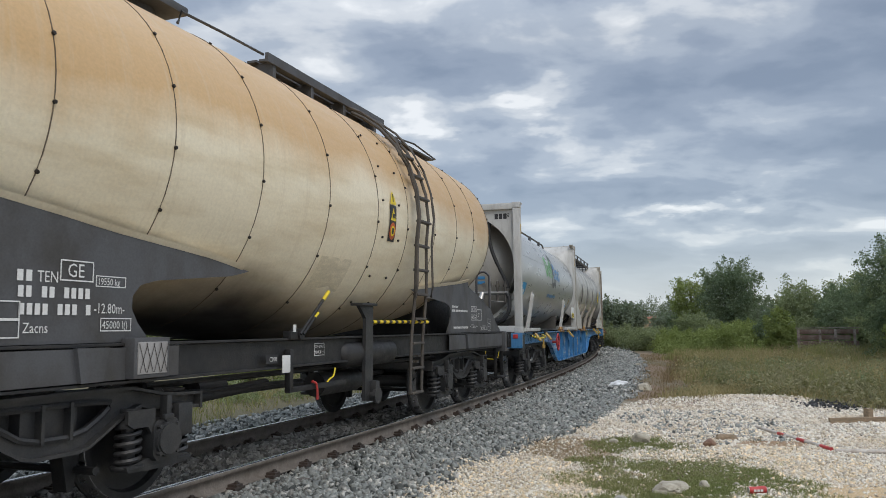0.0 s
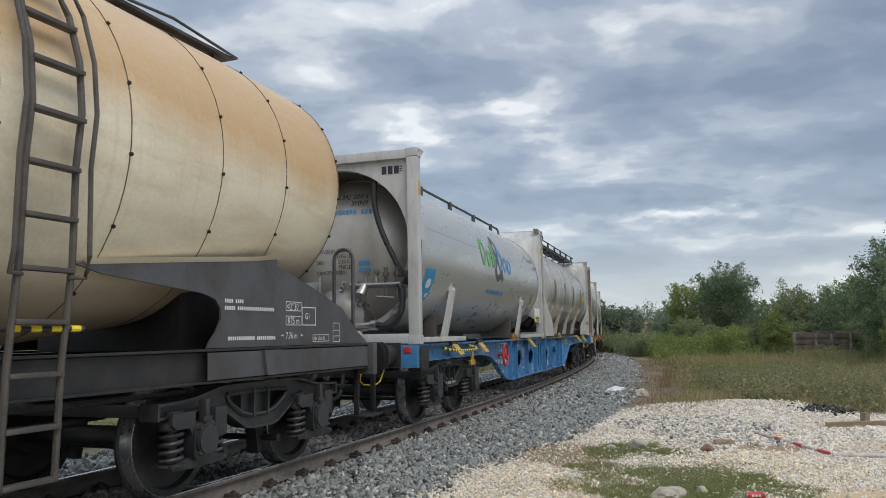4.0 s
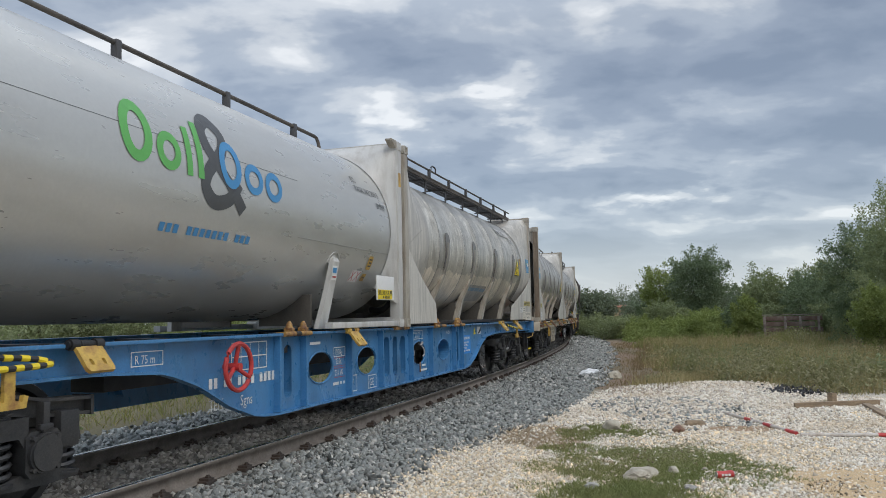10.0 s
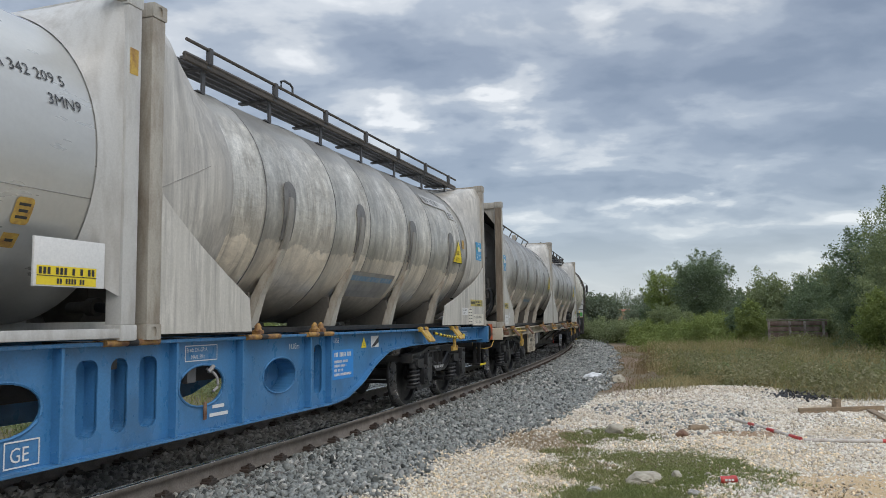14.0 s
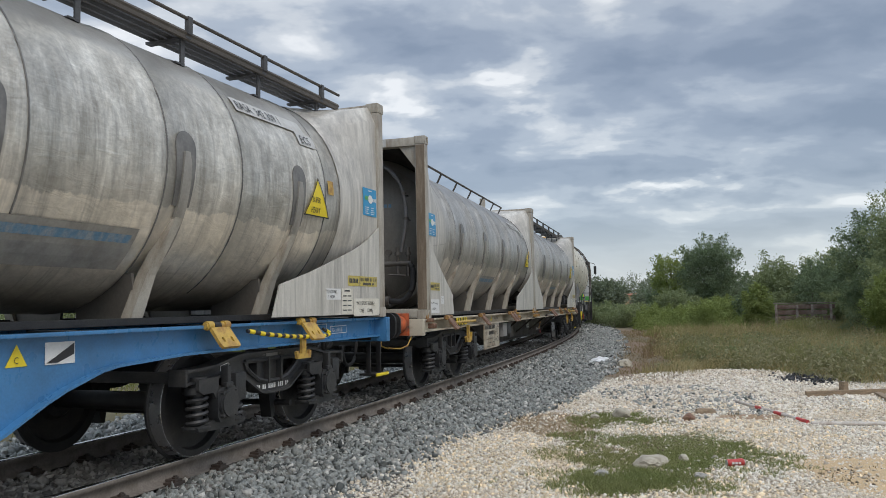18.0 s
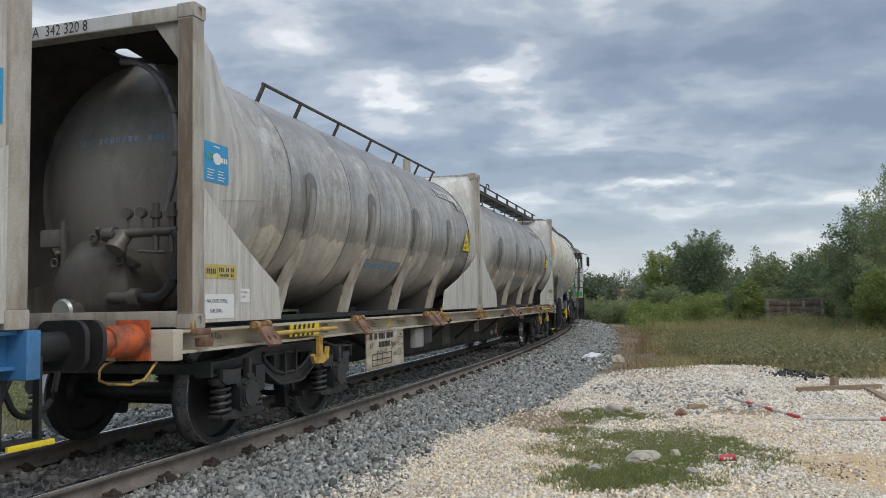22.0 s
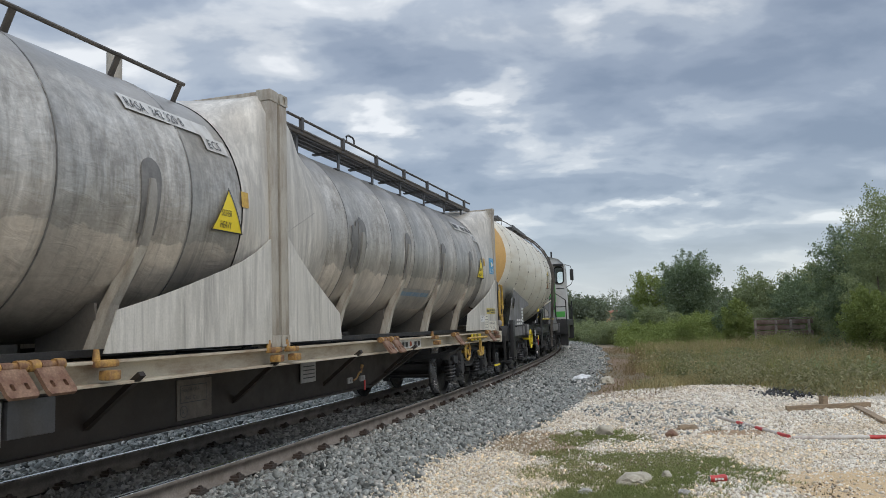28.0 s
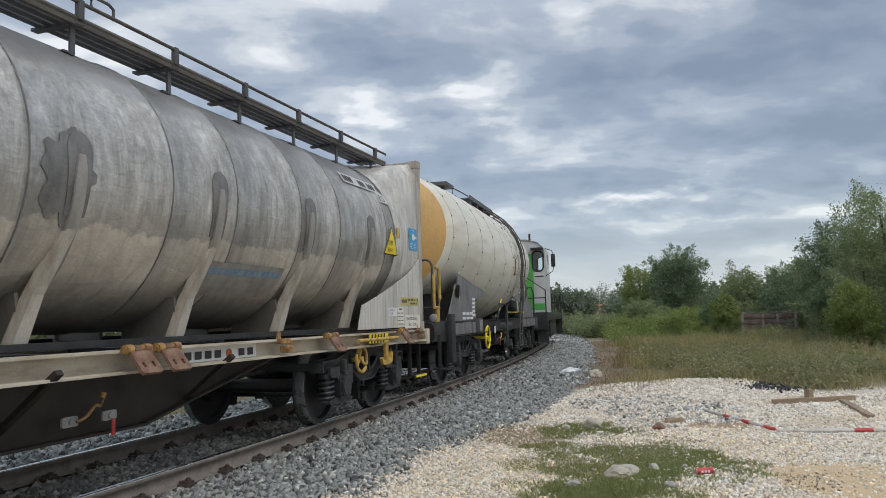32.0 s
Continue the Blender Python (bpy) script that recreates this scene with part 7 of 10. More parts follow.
            bmesh.ops.translate(bm, vec=(sx * (HALF - 0.06), 0, 0), verts=bm.verts[:])
            part("corner_gusset", bm, MAT["post"], c, smooth=False)
    end_frames(c, MAT["post"])
    band = foot = None
    for x in (-2.48, -0.80, 0.93, 2.62):
        for sy in (-1, 1):
            m = pose(x, 0, 0, 0, 0, 0 if sy < 0 else 180)
            if band is None:
                bm = nb()
                rows = []
                for k in range(15):
                    a = radians(3 - 57 * k / 14)
                    w = 0.050 * (0.55 if k == 0 else 0.85 if k == 1 else 1)
                    yy, z = -(R + 0.03) * math.cos(a), ZC + (R + 0.03) * math.sin(a)
                    yi, zi = -(R + 0.004) * math.cos(a), ZC + (R + 0.004) * math.sin(a)
                    rows.append([bm.verts.new((-w, yy, z)), bm.verts.new((w, yy, z)), bm.verts.new((w, yi, zi)), bm.verts.new((-w, yi, zi))])
                skin(bm, rows)
                pad = nb()
                rows2 = []
                for k in range(19):
                    t = (k / 18) ** 1.6
                    a = radians(11 - 29 * t)
                    w = 0.125 * math.sqrt(max(1 - (1 - min(t / 0.25, 1)) ** 2, 0.01)) * (1 - 0.25 * t)
                    rows2.append([pad.verts.new((-w, -(R + g) * math.cos(a), ZC + (R + g) * math.sin(a))) if q < 0 else pad.verts.new((w, -(R + g) * math.cos(a), ZC + (R + g) * math.sin(a))) for q, g in ((-1, 0.013), (1, 0.013), (1, 0.001), (-1, 0.001))])
                skin(pad, rows2)
                halo = part("doubler_plate", pad, MAT["dark_shell"], c, "dark rounded plate under the saddle band", at=m)
                band = part("saddle_band", bm, MAT["band"], c, "raised rounded saddle band", at=m)
                bm = nb()
                z0 = ZC - (R + 0.03) * math.sin(radians(30))
                rows = []
                for yy, z, w in ((-(R + 0.036) * math.cos(radians(22)), ZC - (R + 0.036) * math.sin(radians(22)), 0.045), (-0.98, 0.40, 0.050), (-0.92, 0.03, 0.065)):
                    d = -0.24 * (1 - z / 0.86)
                    rows.append([bm.verts.new((d - w, yy, z)), bm.verts.new((d + w, yy, z)), bm.verts.new((d + w, yy + 0.10, z)), bm.verts.new((d - w, yy + 0.10, z))])
                skin(bm, rows)
                foot = part("saddle", bm, MAT["post"], c, "slanted saddle leg", smooth=False, at=m)
                bm = nb()
                plate(bm, [(-0.91, 0.04), (-0.3, 0.04), (-0.3, 0.36), (-0.86, 0.42)], -0.015, 0.015)
                bmesh.ops.rotate(bm, matrix=Matrix.Rotation(radians(90), 3, "Z"), verts=bm.verts[:], cent=(0, 0, 0))
                bmesh.ops.translate(bm, vec=(-0.2, 0, 0), verts=bm.verts[:])
                web = part("saddle_web", bm, MAT["inside"], c, "dark web behind a saddle leg", smooth=False, at=m)
            else:
                again(halo, m), again(band, m), again(foot, m), again(web, m)
    for sy in (-1, 1):
        bm = nb()
        box(bm, -HALF + 0.16, HALF - 0.16, sy * 0.93 - 0.06, sy * 0.93 + 0.06, 0.015, 0.07, 0.004)
        part("base_rail", bm, MAT["black"], c, smooth=False)
    if rail_only:
        bm = nb()
        rod(bm, (-2.35, -0.555, 2.61), (3.9, -0.555, 2.60), 0.020, 8)
        part("handrail", bm, MAT["walk"], c, "thin brown handrail")
        stay = None
        for x in (-2.32, -1.45, -0.35, 0.8, 1.9, 3.0, 3.85):
            if stay is None:
                bm = nb()
                box(bm, -0.03, 0.03, -0.01, 0.01, -0.04, 0.21, 0.004)
                bmesh.ops.transform(bm, matrix=pose(0, -0.46, 2.42, 27), verts=bm.verts[:])
                stay = part("rail_post", bm, MAT["walk"], c, at=pose(x, 0, -0.0))
            else:
                again(stay, pose(x, 0, 0))
        bm = nb()
        rod(bm, (3.35, -0.2, 2.48), (3.35, -0.2, 2.78), 0.07, 14)
        part("vent", bm, MAT["post"], c, "short top vent")
    else:
        slat = None
        for y in (-0.66, -0.56, -0.46, -0.36):
            if slat is None:
                bm = nb()
                box(bm, -3.5, 4.25, -0.035, 0.035, 0, 0.025, 0.004)
                slat = part("walkway_slat", bm, MAT["grey"], c, at=pose(0, y, 2.59))
            else:
                again(slat, pose(0, y, 2.59))
        bm = nb()
        rod(bm, (-3.55, -0.74, 2.745), (4.30, -0.74, 2.745), 0.017, 8)
        rod(bm, (-3.55, -0.72, 2.61), (4.30, -0.72, 2.61), 0.026, 6)
        box(bm, -3.55, 4.30, -0.735, -0.70, 2.555, 2.615, 0.004)
        part("walkway_edge", bm, MAT["walk"], c, "brown-grey edge beam and rail")
        stay = None
        for k in range(7):
            x = -3.2 + 1.18 * k
            if stay is None:
                bm = nb()
                box(bm, -0.035, 0.035, -0.74, -0.28, 2.565, 2.59, 0.0)
                box(bm, -0.025, 0.025, -0.675, -0.655, 2.34, 2.57, 0.0)
                box(bm, -0.025, 0.025, -0.675, -0.55, 2.325, 2.345, 0.0)
                box(bm, -0.09, -0.02, -0.675, -0.60, 2.33, 2.345, 0.0)
                box(bm, -0.03, 0.03, -0.765, -0.715, 2.60, 2.765, 0.010)
                stay = part("walkway_bracket", bm, MAT["grey"], c, at=pose(x, 0, 0))
            else:
                again(stay, pose(x, 0, 0))
        bm = nb()
        tube(bm, soften([(-1.9, -0.74, 2.73), (-1.9, -0.74, 2.85), (-1.65, -0.74, 2.85), (-1.65, -0.74, 2.73)], 1), 0.014, 6)
        part("grab_loop", bm, MAT["grey"], c)
    fittings(c, -1, True)
    # Roof sheet shares the lining's near-black, shade included.
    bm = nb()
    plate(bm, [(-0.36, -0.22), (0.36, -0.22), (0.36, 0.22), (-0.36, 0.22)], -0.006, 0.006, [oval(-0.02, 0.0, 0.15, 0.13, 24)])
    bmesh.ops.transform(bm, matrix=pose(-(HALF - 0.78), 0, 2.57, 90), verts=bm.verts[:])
    part("hole_rim", bm, MAT["inner_shade"], c, "near-black roof sheet with a round hole", smooth=False)
    if rail_only:
        sheet("header_strip", [bar(-0.62, TOP - 0.125, 1.25, 0.105)], lambda u, v: (-4.5545, u, v), MAT["post_white"], c, "white strip on the top beam")
        words("marking", number, 0.135, lambda u, v: (-4.558, 0.60 - u, TOP - 0.112 + v), MAT["ink"], c, 0.82)
    bm = nb()
    tube(bm, soften([(-4.05, -0.1, 2.40), (-4.10, -0.32, 2.36), (-4.14, -0.52, 2.24), (-4.16, -0.70, 2.02), (-4.18, -0.79, 1.70), (-4.20, -0.79, 1.35), (-4.24, -0.72, 0.98)], 3), 0.028, 10)
    part("grey_hose", bm, MAT["grey_mid"], c, "grey pipe down the tank end")
    for y, z, x in ((-0.755, 1.86, -4.17), (-0.79, 1.48, -4.19)):
        bm = nb()
        rod(bm, (x, y, z - 0.02), (x, y, z + 0.02), 0.037, 12)
        box(bm, x, x + 0.30, y + 0.03, y + 0.05, z - 0.012, z + 0.012)
        part("pipe_clamp", bm, MAT["inside"], c)
    if rail_only:
        def dish(u, v):
            r = math.hypot(u, v - ZC)
            return (-float(np.interp(r, (0.02, R * 0.36, R * 0.69, R * 0.905), (3.925, 3.89, 3.80, 3.66))) - 0.006, -u, v)
        sheet("name_bars", glyphs("xxx xxxxxxx xxx", -0.56, 1.70, 0.068, 0.055), dish, MAT["faded_blue"], c, "faded blue letters on the tank end")
        sheet("brown_film", [bar(-1.206, 0.13, 0.13, TOP - 0.26)], lambda u, v: (-4.5605, u, v), MAT["brown_grime"], c, "brown grime on the corner post")
    # labels
    K, Y = MAT["ink"], MAT["sticker_yellow"]
    t = on_tank(0, 0, R + 0.01, ZC)
    t2 = on_tank(0, 0, R + 0.01, ZC, 0.012)
    def skin_at(u0, v0, off):
        flat_ = on_tank(u0, v0, R + 0.01, ZC, off)
        return lambda u, v: (u0 + u, min(flat_(u, v)[1], cover_side(u0 + u, v0 + v, short) - off - 0.004) if u0 + u > (3.40 if short == 1.0 else 3.84) else flat_(u, v)[1], v0 + v)
    sheet("warning_triangle", [[(sign - 0.24, 1.075), (sign + 0.24, 1.075), (sign, 1.465)]], t, Y, c, "yellow warning triangle")
    for e0, e1 in (((-0.25, 1.068), (0.25, 1.068)), ((0.25, 1.068), (0.0, 1.478)), ((0.0, 1.478), (-0.25, 1.068))):
        d = Vector((e1[0] - e0[0], e1[1] - e0[1])).normalized() * 0.012
        sheet("sign_border", [[(sign + e0[0], e0[1]), (sign + e1[0], e1[1]), (sign + e1[0] - d.y, e1[1] + d.x), (sign + e0[0] - d.y, e0[1] + d.x)]], t2, K, c)
    words("marking", "SUPER", 0.085, on_tank(sign - 0.115, 1.21, R + 0.01, ZC, 0.012), K, c, 0.68)
    words("marking", "HEAVY", 0.085, on_tank(sign - 0.125, 1.105, R + 0.01, ZC, 0.012), K, c, 0.68)
    sheet("yellow_label", [bar(sign + 0.21, 1.33, 0.12, 0.15)], t, MAT["yellow"], c)
    sheet("name_strip", [bar(sign - 1.15, 1.95, 1.18, 0.14)], skin_at(0, 0, 0.004), MAT["post_white"], c, "white strip with dark letters")
    sheet("name_strip", [bar(sign - 0.18, 1.81, 0.34, 0.14)], skin_at(0, 0, 0.004), MAT["post_white"], c, "white strip with dark letters")
    if number:
        words("marking", number, 0.125, skin_at(sign - 1.12, 1.975, 0.014), K, c, 0.84)
    else:
        for at, pattern in ((-1.10, "xxxx"), (-0.62, "xxx"), (-0.32, "xxx"), (-0.02, "x")):
            sheet("number_bars", glyphs(pattern, sign + at, 1.978, 0.075, 0.085), t2, K, c)
    words("marking", "ECS", 0.125, skin_at(sign - 0.14, 1.835, 0.014), K, c, 0.95)
    for x in (-2.95, -1.50, -0.56, 0.68, 1.64, 3.1):
        bm = nb()
        tube(bm, [(x + 0.04, -(R + 0.004) * math.cos(radians(a)), ZC + (R + 0.004) * math.sin(radians(a))) for a in range(-60, 91, 6)], 0.007, 5)
        part("cladding_joint", bm, MAT["dark_shell"], c)
    bm = nb()
    x0, z0, rise, x1 = (-4.12, 1.06, 0.12, -3.50) if rail_only else (-4.45, 1.16, 0.46, -3.78)
    tube(bm, [(x, cover_side(x, z0 + rise * (x - x0)) - 0.002, z0 + rise * (x - x0)) for x in np.linspace(x0, x1, 14)], 0.003, 5)
    part("cover_seam", bm, MAT["band"], c)
    if not number:
        # oil halo round the first saddle band
        rng = random.Random(int(sign * 100) + labelled)
        halo_edge = []
        for k in range(40):
            a = math.tau * k / 40
            d = 1.0 + 0.16 * math.sin(5 * a + 1.0) + 0.10 * math.sin(11 * a) + rng.uniform(-0.07, 0.07)
            halo_edge.append((-2.58 + 0.22 * d * math.cos(a), 1.20 + 0.32 * d * math.sin(a)))
        sheet("oil_stain", [halo_edge], on_tank(0, 0, R, ZC, 0.005), MAT["dark_shell"], c, "dark oily halo round the saddle band")
    sheet("wiped_patch", [bar(-0.72, 0.44, 1.30, 0.30)], t, MAT["band"], c, "darker wiped patch round the lettering")
    sheet("faded_strip", [bar(-0.80, 0.63, 1.33, 0.06)], t2, MAT["faded_blue"], c, "faded blue strip of worn lettering")
    y = -1.217
    flat = lambda u, v: (u, y, v)
    f2 = lambda x, z: on_side(x, z, y - 0.004)
    if labelled > 0:
        sheet("yellow_label", [bar(3.60, 0.36, 0.73, 0.115)], flat, MAT["label_yellow"], c)
        sheet("label_bars", [bar(3.875, 0.365, 0.008, 0.105)] + glyphs("xxxxxx", 3.63, 0.395, 0.036, 0.05) + glyphs("xxx xxxx xx x xx", 3.90, 0.42, 0.026, 0.038) + glyphs("xxxxxxxx xx", 3.96, 0.375, 0.026, 0.026), lambda u, v: (u, y - 0.003, v), MAT["logo_grey"], c)
        sheet("white_label", [bar(3.73, 0.02, 0.64, 0.20)], flat, MAT["label_cream"], c)
        sheet("white_label", [bar(3.12, 0.205, 0.31, 0.12)], flat, MAT["white"], c)
        sheet("grey_label", [bar(3.455, 0.05, 0.25, 0.28)], flat, MAT["label_cream"], c)
        sheet("label_bars", [bar(3.475 + 0.11 * (k % 2), 0.085 + 0.052 * (k // 2), 0.085, 0.012) for k in range(8)] + [bar(3.51, 0.295, 0.13, 0.018)], lambda u, v: (u, y - 0.003, v), MAT["logo_grey"], c)
        words("marking", "MAX GROSS 36000Kg", 0.062, f2(3.79, 0.145), K, c, 0.78)
        words("marking", "TARE      2200Kg", 0.062, f2(3.86, 0.06), K, c, 0.78)
        words("marking", "STACKING", 0.05, f2(3.135, 0.275), K, c, 0.85)
        words("marking", "3 HIGH", 0.05, f2(3.15, 0.22), K, c, 0.85)
    else:
        sheet("yellow_label", [bar(-4.40, 0.40, 0.46, 0.115)], flat, MAT["label_yellow"], c)
        sheet("label_bars", [bar(-4.23, 0.405, 0.006, 0.105)] + glyphs("xxxxx", -4.38, 0.435, 0.027, 0.045) + glyphs("xxx xx xx", -4.21, 0.455, 0.026, 0.036) + glyphs("xxxxx xx", -4.19, 0.415, 0.026, 0.024), lambda u, v: (u, y - 0.003, v), MAT["logo_grey"], c)
        sheet("white_label", [bar(-4.40, 0.07, 0.42, 0.20)], flat, MAT["white"], c)
        sheet("white_label", [bar(-3.88, 0.20, 0.15, 0.12)], flat, MAT["white"], c)
        words("marking", "MAX GROSS 36000Kg", 0.042, f2(-4.385, 0.20), K, c, 0.75)
        words("marking", "TARE 2200Kg", 0.042, f2(-4.34, 0.12), K, c, 0.75)
        words("marking", "STACKING", 0.025, f2(-3.875, 0.28), K, c, 0.85)
        words("marking", "3 HIGH", 0.025, f2(-3.87, 0.24), K, c, 0.85)
    x0 = 4.02 if labelled > 0 else -4.40
    sheet("sticker", [bar(x0, 1.20, 0.36, 0.33)], lambda u, v: (u, cover_side(u, v) - 0.006, v), MAT["sticker_blue"], c, "sky blue sticker")
    on_cover = lambda u, v: (u, cover_side(u, v) - 0.010, v)
    sheet("sticker_mark", [oval(x0 + 0.19, 1.40, 0.062, 0.05)] + glyphs("xxx", x0 + 0.25, 1.375, 0.032, 0.045), on_cover, MAT["white"], c)
    sheet("sticker_mark", glyphs("xxxx", x0 + 0.045, 1.385, 0.027, 0.05), on_cover, MAT["logo_green"], c)
    sheet("sticker_bars", [bar(x0 + 0.05 + 0.15 * (k % 2), 1.222 + 0.024 * (k // 2), 0.10 - 0.015 * (k % 3), 0.008) for k in range(8)] + [bar(x0 + 0.14, 1.495, 0.09, 0.010)], on_cover, MAT["white"], c)
    return c


def load(c, offset, base, x, z):
    MOVERS.append((c, offset, base, pose(x, 0, z)))
    return c

# ---- tapered tank wagons ----
TAPER = ((0.0, 1.475, 2.575), (0.6, 1.475, 2.58), (2.0, 1.42, 2.64), (3.5, 1.32, 2.735), (4.8, 1.215, 2.82), (5.12, 1.18, 2.84))


def tank_at(x):
    a = abs(x)
    xs = [k[0] for k in TAPER]
    return float(np.interp(a, xs, [k[1] for k in TAPER])), float(np.interp(a, xs, [k[2] for k in TAPER]))


def flank(x, z, off=0.006):
    """The point of the tank's skin on the camera's side at that height."""
    r, zc = tank_at(x)
    return (x, -math.sqrt(max((r + off) ** 2 - (z - zc) ** 2, 0.001)), z)


def make_tank_wagon(offset, clean):
    w = thing("tank_wagon", "cream tapered tank wagon with an ochre end and yellow handrails" if clean else "rust-stained cream tank wagon on a dark grey frame", "railway wagon")
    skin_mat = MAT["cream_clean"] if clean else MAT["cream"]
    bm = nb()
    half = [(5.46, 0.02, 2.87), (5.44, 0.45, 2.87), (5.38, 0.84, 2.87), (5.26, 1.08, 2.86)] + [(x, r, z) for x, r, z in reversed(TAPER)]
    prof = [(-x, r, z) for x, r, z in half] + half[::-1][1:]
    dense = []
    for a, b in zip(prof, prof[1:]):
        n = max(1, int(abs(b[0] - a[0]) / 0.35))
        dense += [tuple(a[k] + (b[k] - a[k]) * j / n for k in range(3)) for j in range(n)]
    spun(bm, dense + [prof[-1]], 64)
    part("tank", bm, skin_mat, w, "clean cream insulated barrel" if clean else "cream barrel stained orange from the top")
    if clean:
        for sx in (-1, 1):
            bm = nb()
            spun(bm, [(sx * x, r + 0.006, z) for x, r, z in half[:4]], 48)
            part("tank_end", bm, MAT["ochre"], w, "ochre domed tank end")
    # riveted joints of the cladding
    bolt = None
    for x in (-5.10, -4.2, -3.19, -2.16, -1.08, -0.02, 0.84, 1.86, 2.92, 3.95, 5.10):
        r, zc = tank_at(x)
        bm = nb()
        pts = [(x, -(r + 0.002) * math.cos(radians(a)), zc + (r + 0.002) * math.sin(radians(a))) for a in range(-75, 256, 6)]
        tube(bm, pts, 0.0042, 5)
        part("seam", bm, MAT["seam"] if not clean else MAT["post"], w)
        for a in (-48, -26, -6, 14, 34, 54):
            m = Matrix.Translation((x, -(r + 0.002) * math.cos(radians(a)), zc + (r + 0.002) * math.sin(radians(a)))) @ Matrix.Rotation(radians(-a), 4, "X")
            if bolt is None:
                b2 = nb()
                rod(b2, (0, 0, 0), (0, -0.016, 0), 0.014, 8)
                bolt = part("bolt", b2, MAT["belly"], w, at=m)
            else:
                again(bolt, m, w)
    for x in (0.12, 0.56):
        r, zc = tank_at(x)
        for a in (-44, -30, -12, 4, 20, 36):
            again(bolt, Matrix.Translation((x + 0.03 * math.sin(a), -(r + 0.002) * math.cos(radians(a)), zc + (r + 0.002) * math.sin(radians(a)))) @ Matrix.Rotation(radians(-a), 4, "X"), w)
    # frame
    P = MAT["grey"]
    for y in (-1.135, 1.135):
        s = -1 if y < 0 else 1
        bm = nb()
        box(bm, -5.75, 5.75, y - 0.02, y + 0.02, 0.90, 1.14, 0.004)
        box(bm, -5.75, 5.75, min(y, y + s * 0.07), max(y, y + s * 0.07), 1.145, 1.165, 0.004)
        box(bm, -5.75, 5.75, min(y, y + s * 0.07), max(y, y + s * 0.07), 0.89, 0.91, 0.004)
        part("sole_bar", bm, MAT["black"], w, "grimy black frame beam", smooth=False)
        for sx, e, t in ((-1, 3.39, 2.0), (1, 3.17, 1.66)):
            bm = nb()
            out = [(e - 0.17, 1.17), (e - 0.14, 1.22), (e - 0.06, 1.30), (e, 1.40), (e - 0.005, 1.49), (e - 0.08, 1.57), (e - 0.24, 1.61), (t + 0.25, 1.695), (t, 1.75), (2.5, 1.83), (3.6, 1.93), (3.98, 1.98)] + ([(3.99, 1.90), (4.6, 1.74), (5.2, 1.55)] if sx > 0 else [(4.7, 2.06), (4.75, 1.95), (5.2, 1.65)]) + [(5.55, 1.30), (5.75, 1.20), (5.75, 1.17)]
            plate(bm, [(sx * x, z) for x, z in out], y + s * 0.01, y + s * 0.03, [slot(-4.85, 1.72, 0.5, 0.26, 0.12)] if sx < 0 else ())
            part("saddle_plate", bm, P if not clean else MAT["grey_mid"], w, "painted side plate of the tank cradle", smooth=False)
            bm = nb()
            far = 3.98 if sx > 0 else 4.70
            rows = []
            for x in np.linspace(t + 0.1, far, 12):
                low = float(np.interp(x, (t, 2.5, 3.6, 3.98, 4.7), (1.74, 1.82, 1.92, 1.97, 2.05)))
                rows.append([bm.verts.new((sx * x, s * yy, z)) for yy, z in ((1.150, low), (1.168, low), (1.195, low + 0.04), (1.150, low + 0.04))])
            skin(bm, rows)
            part("cradle_strip", bm, skin_mat, w, "cream strip where cradle meets tank", smooth=False)
            bm = nb()
            plate(bm, [(sx * 2.95, 0.92), (sx * 5.7, 0.92), (sx * 5.7, 1.135), (sx * 2.95, 1.135)], y + s * 0.073, y + s * 0.08)
            part("beam_cover", bm, P if not clean else MAT["grey_mid"], w, "painted beam end under the cradle", smooth=False)
            bm = nb()
            plate(bm, [(sx * 3.72, 0.92), (sx * 3.90, 0.92), (sx * 3.94, 1.14), (sx * 3.67, 1.14)], y + s * 0.08, y + s * 0.115)
            part("gusset", bm, P if not clean else MAT["grey_mid"], w, smooth=False)
    bm = nb()
    box(bm, -5.75, 5.75, -0.3, 0.3, 0.82, 1.05, 0.01)
    for sx in (-1, 1):
        box(bm, sx * 3.9 - 0.8, sx * 3.9 + 0.8, -0.8, 0.8, 1.15, 1.70, 0.02)
        box(bm, sx * 5.2 - 0.3, sx * 5.2 + 0.3, -1.15, 1.15, 0.95, 1.2, 0.01)
    part("centre_sill", bm, MAT["black"], w, "black centre sill and bolsters")
    for x in (-2.2, -0.8, 0.8, 2.2):
        bm = nb()
        box(bm, x - 0.06, x + 0.06, -1.11, 1.11, 0.92, 1.10, 0.006)
        part("cross_member", bm, MAT["black"], w)
    bm = nb()
    skin(bm, [ring(bm, (x, -1.09, 0.97), (1, 0, 0), r, 24) for x, r in ((-0.30, 0.03), (-0.27, 0.10), (-0.20, 0.145), (1.02, 0.145), (1.09, 0.10), (1.12, 0.03))])
    part("air_tank", bm, MAT["black"], w, "black brake air tank")
    bm = nb()
    rod(bm, (-2.4, -0.75, 0.66), (-1.1, -0.75, 0.72), 0.05, 12)
    rod(bm, (-2.45, -0.75, 0.60), (-2.45, -0.75, 0.78), 0.10, 14)
    rod(bm, (-3.0, -0.95, 0.84), (3.0, -0.95, 0.82), 0.022, 8)
    rod(bm, (-2.9, -0.85, 0.74), (-0.6, -0.85, 0.72), 0.018, 8)
    rod(bm, (-2.05, -0.62, 0.72), (-1.65, -0.62, 0.72), 0.10, 16)
    rod(bm, (-2.6, -0.3, 0.62), (2.6, -0.3, 0.62), 0.03, 8)
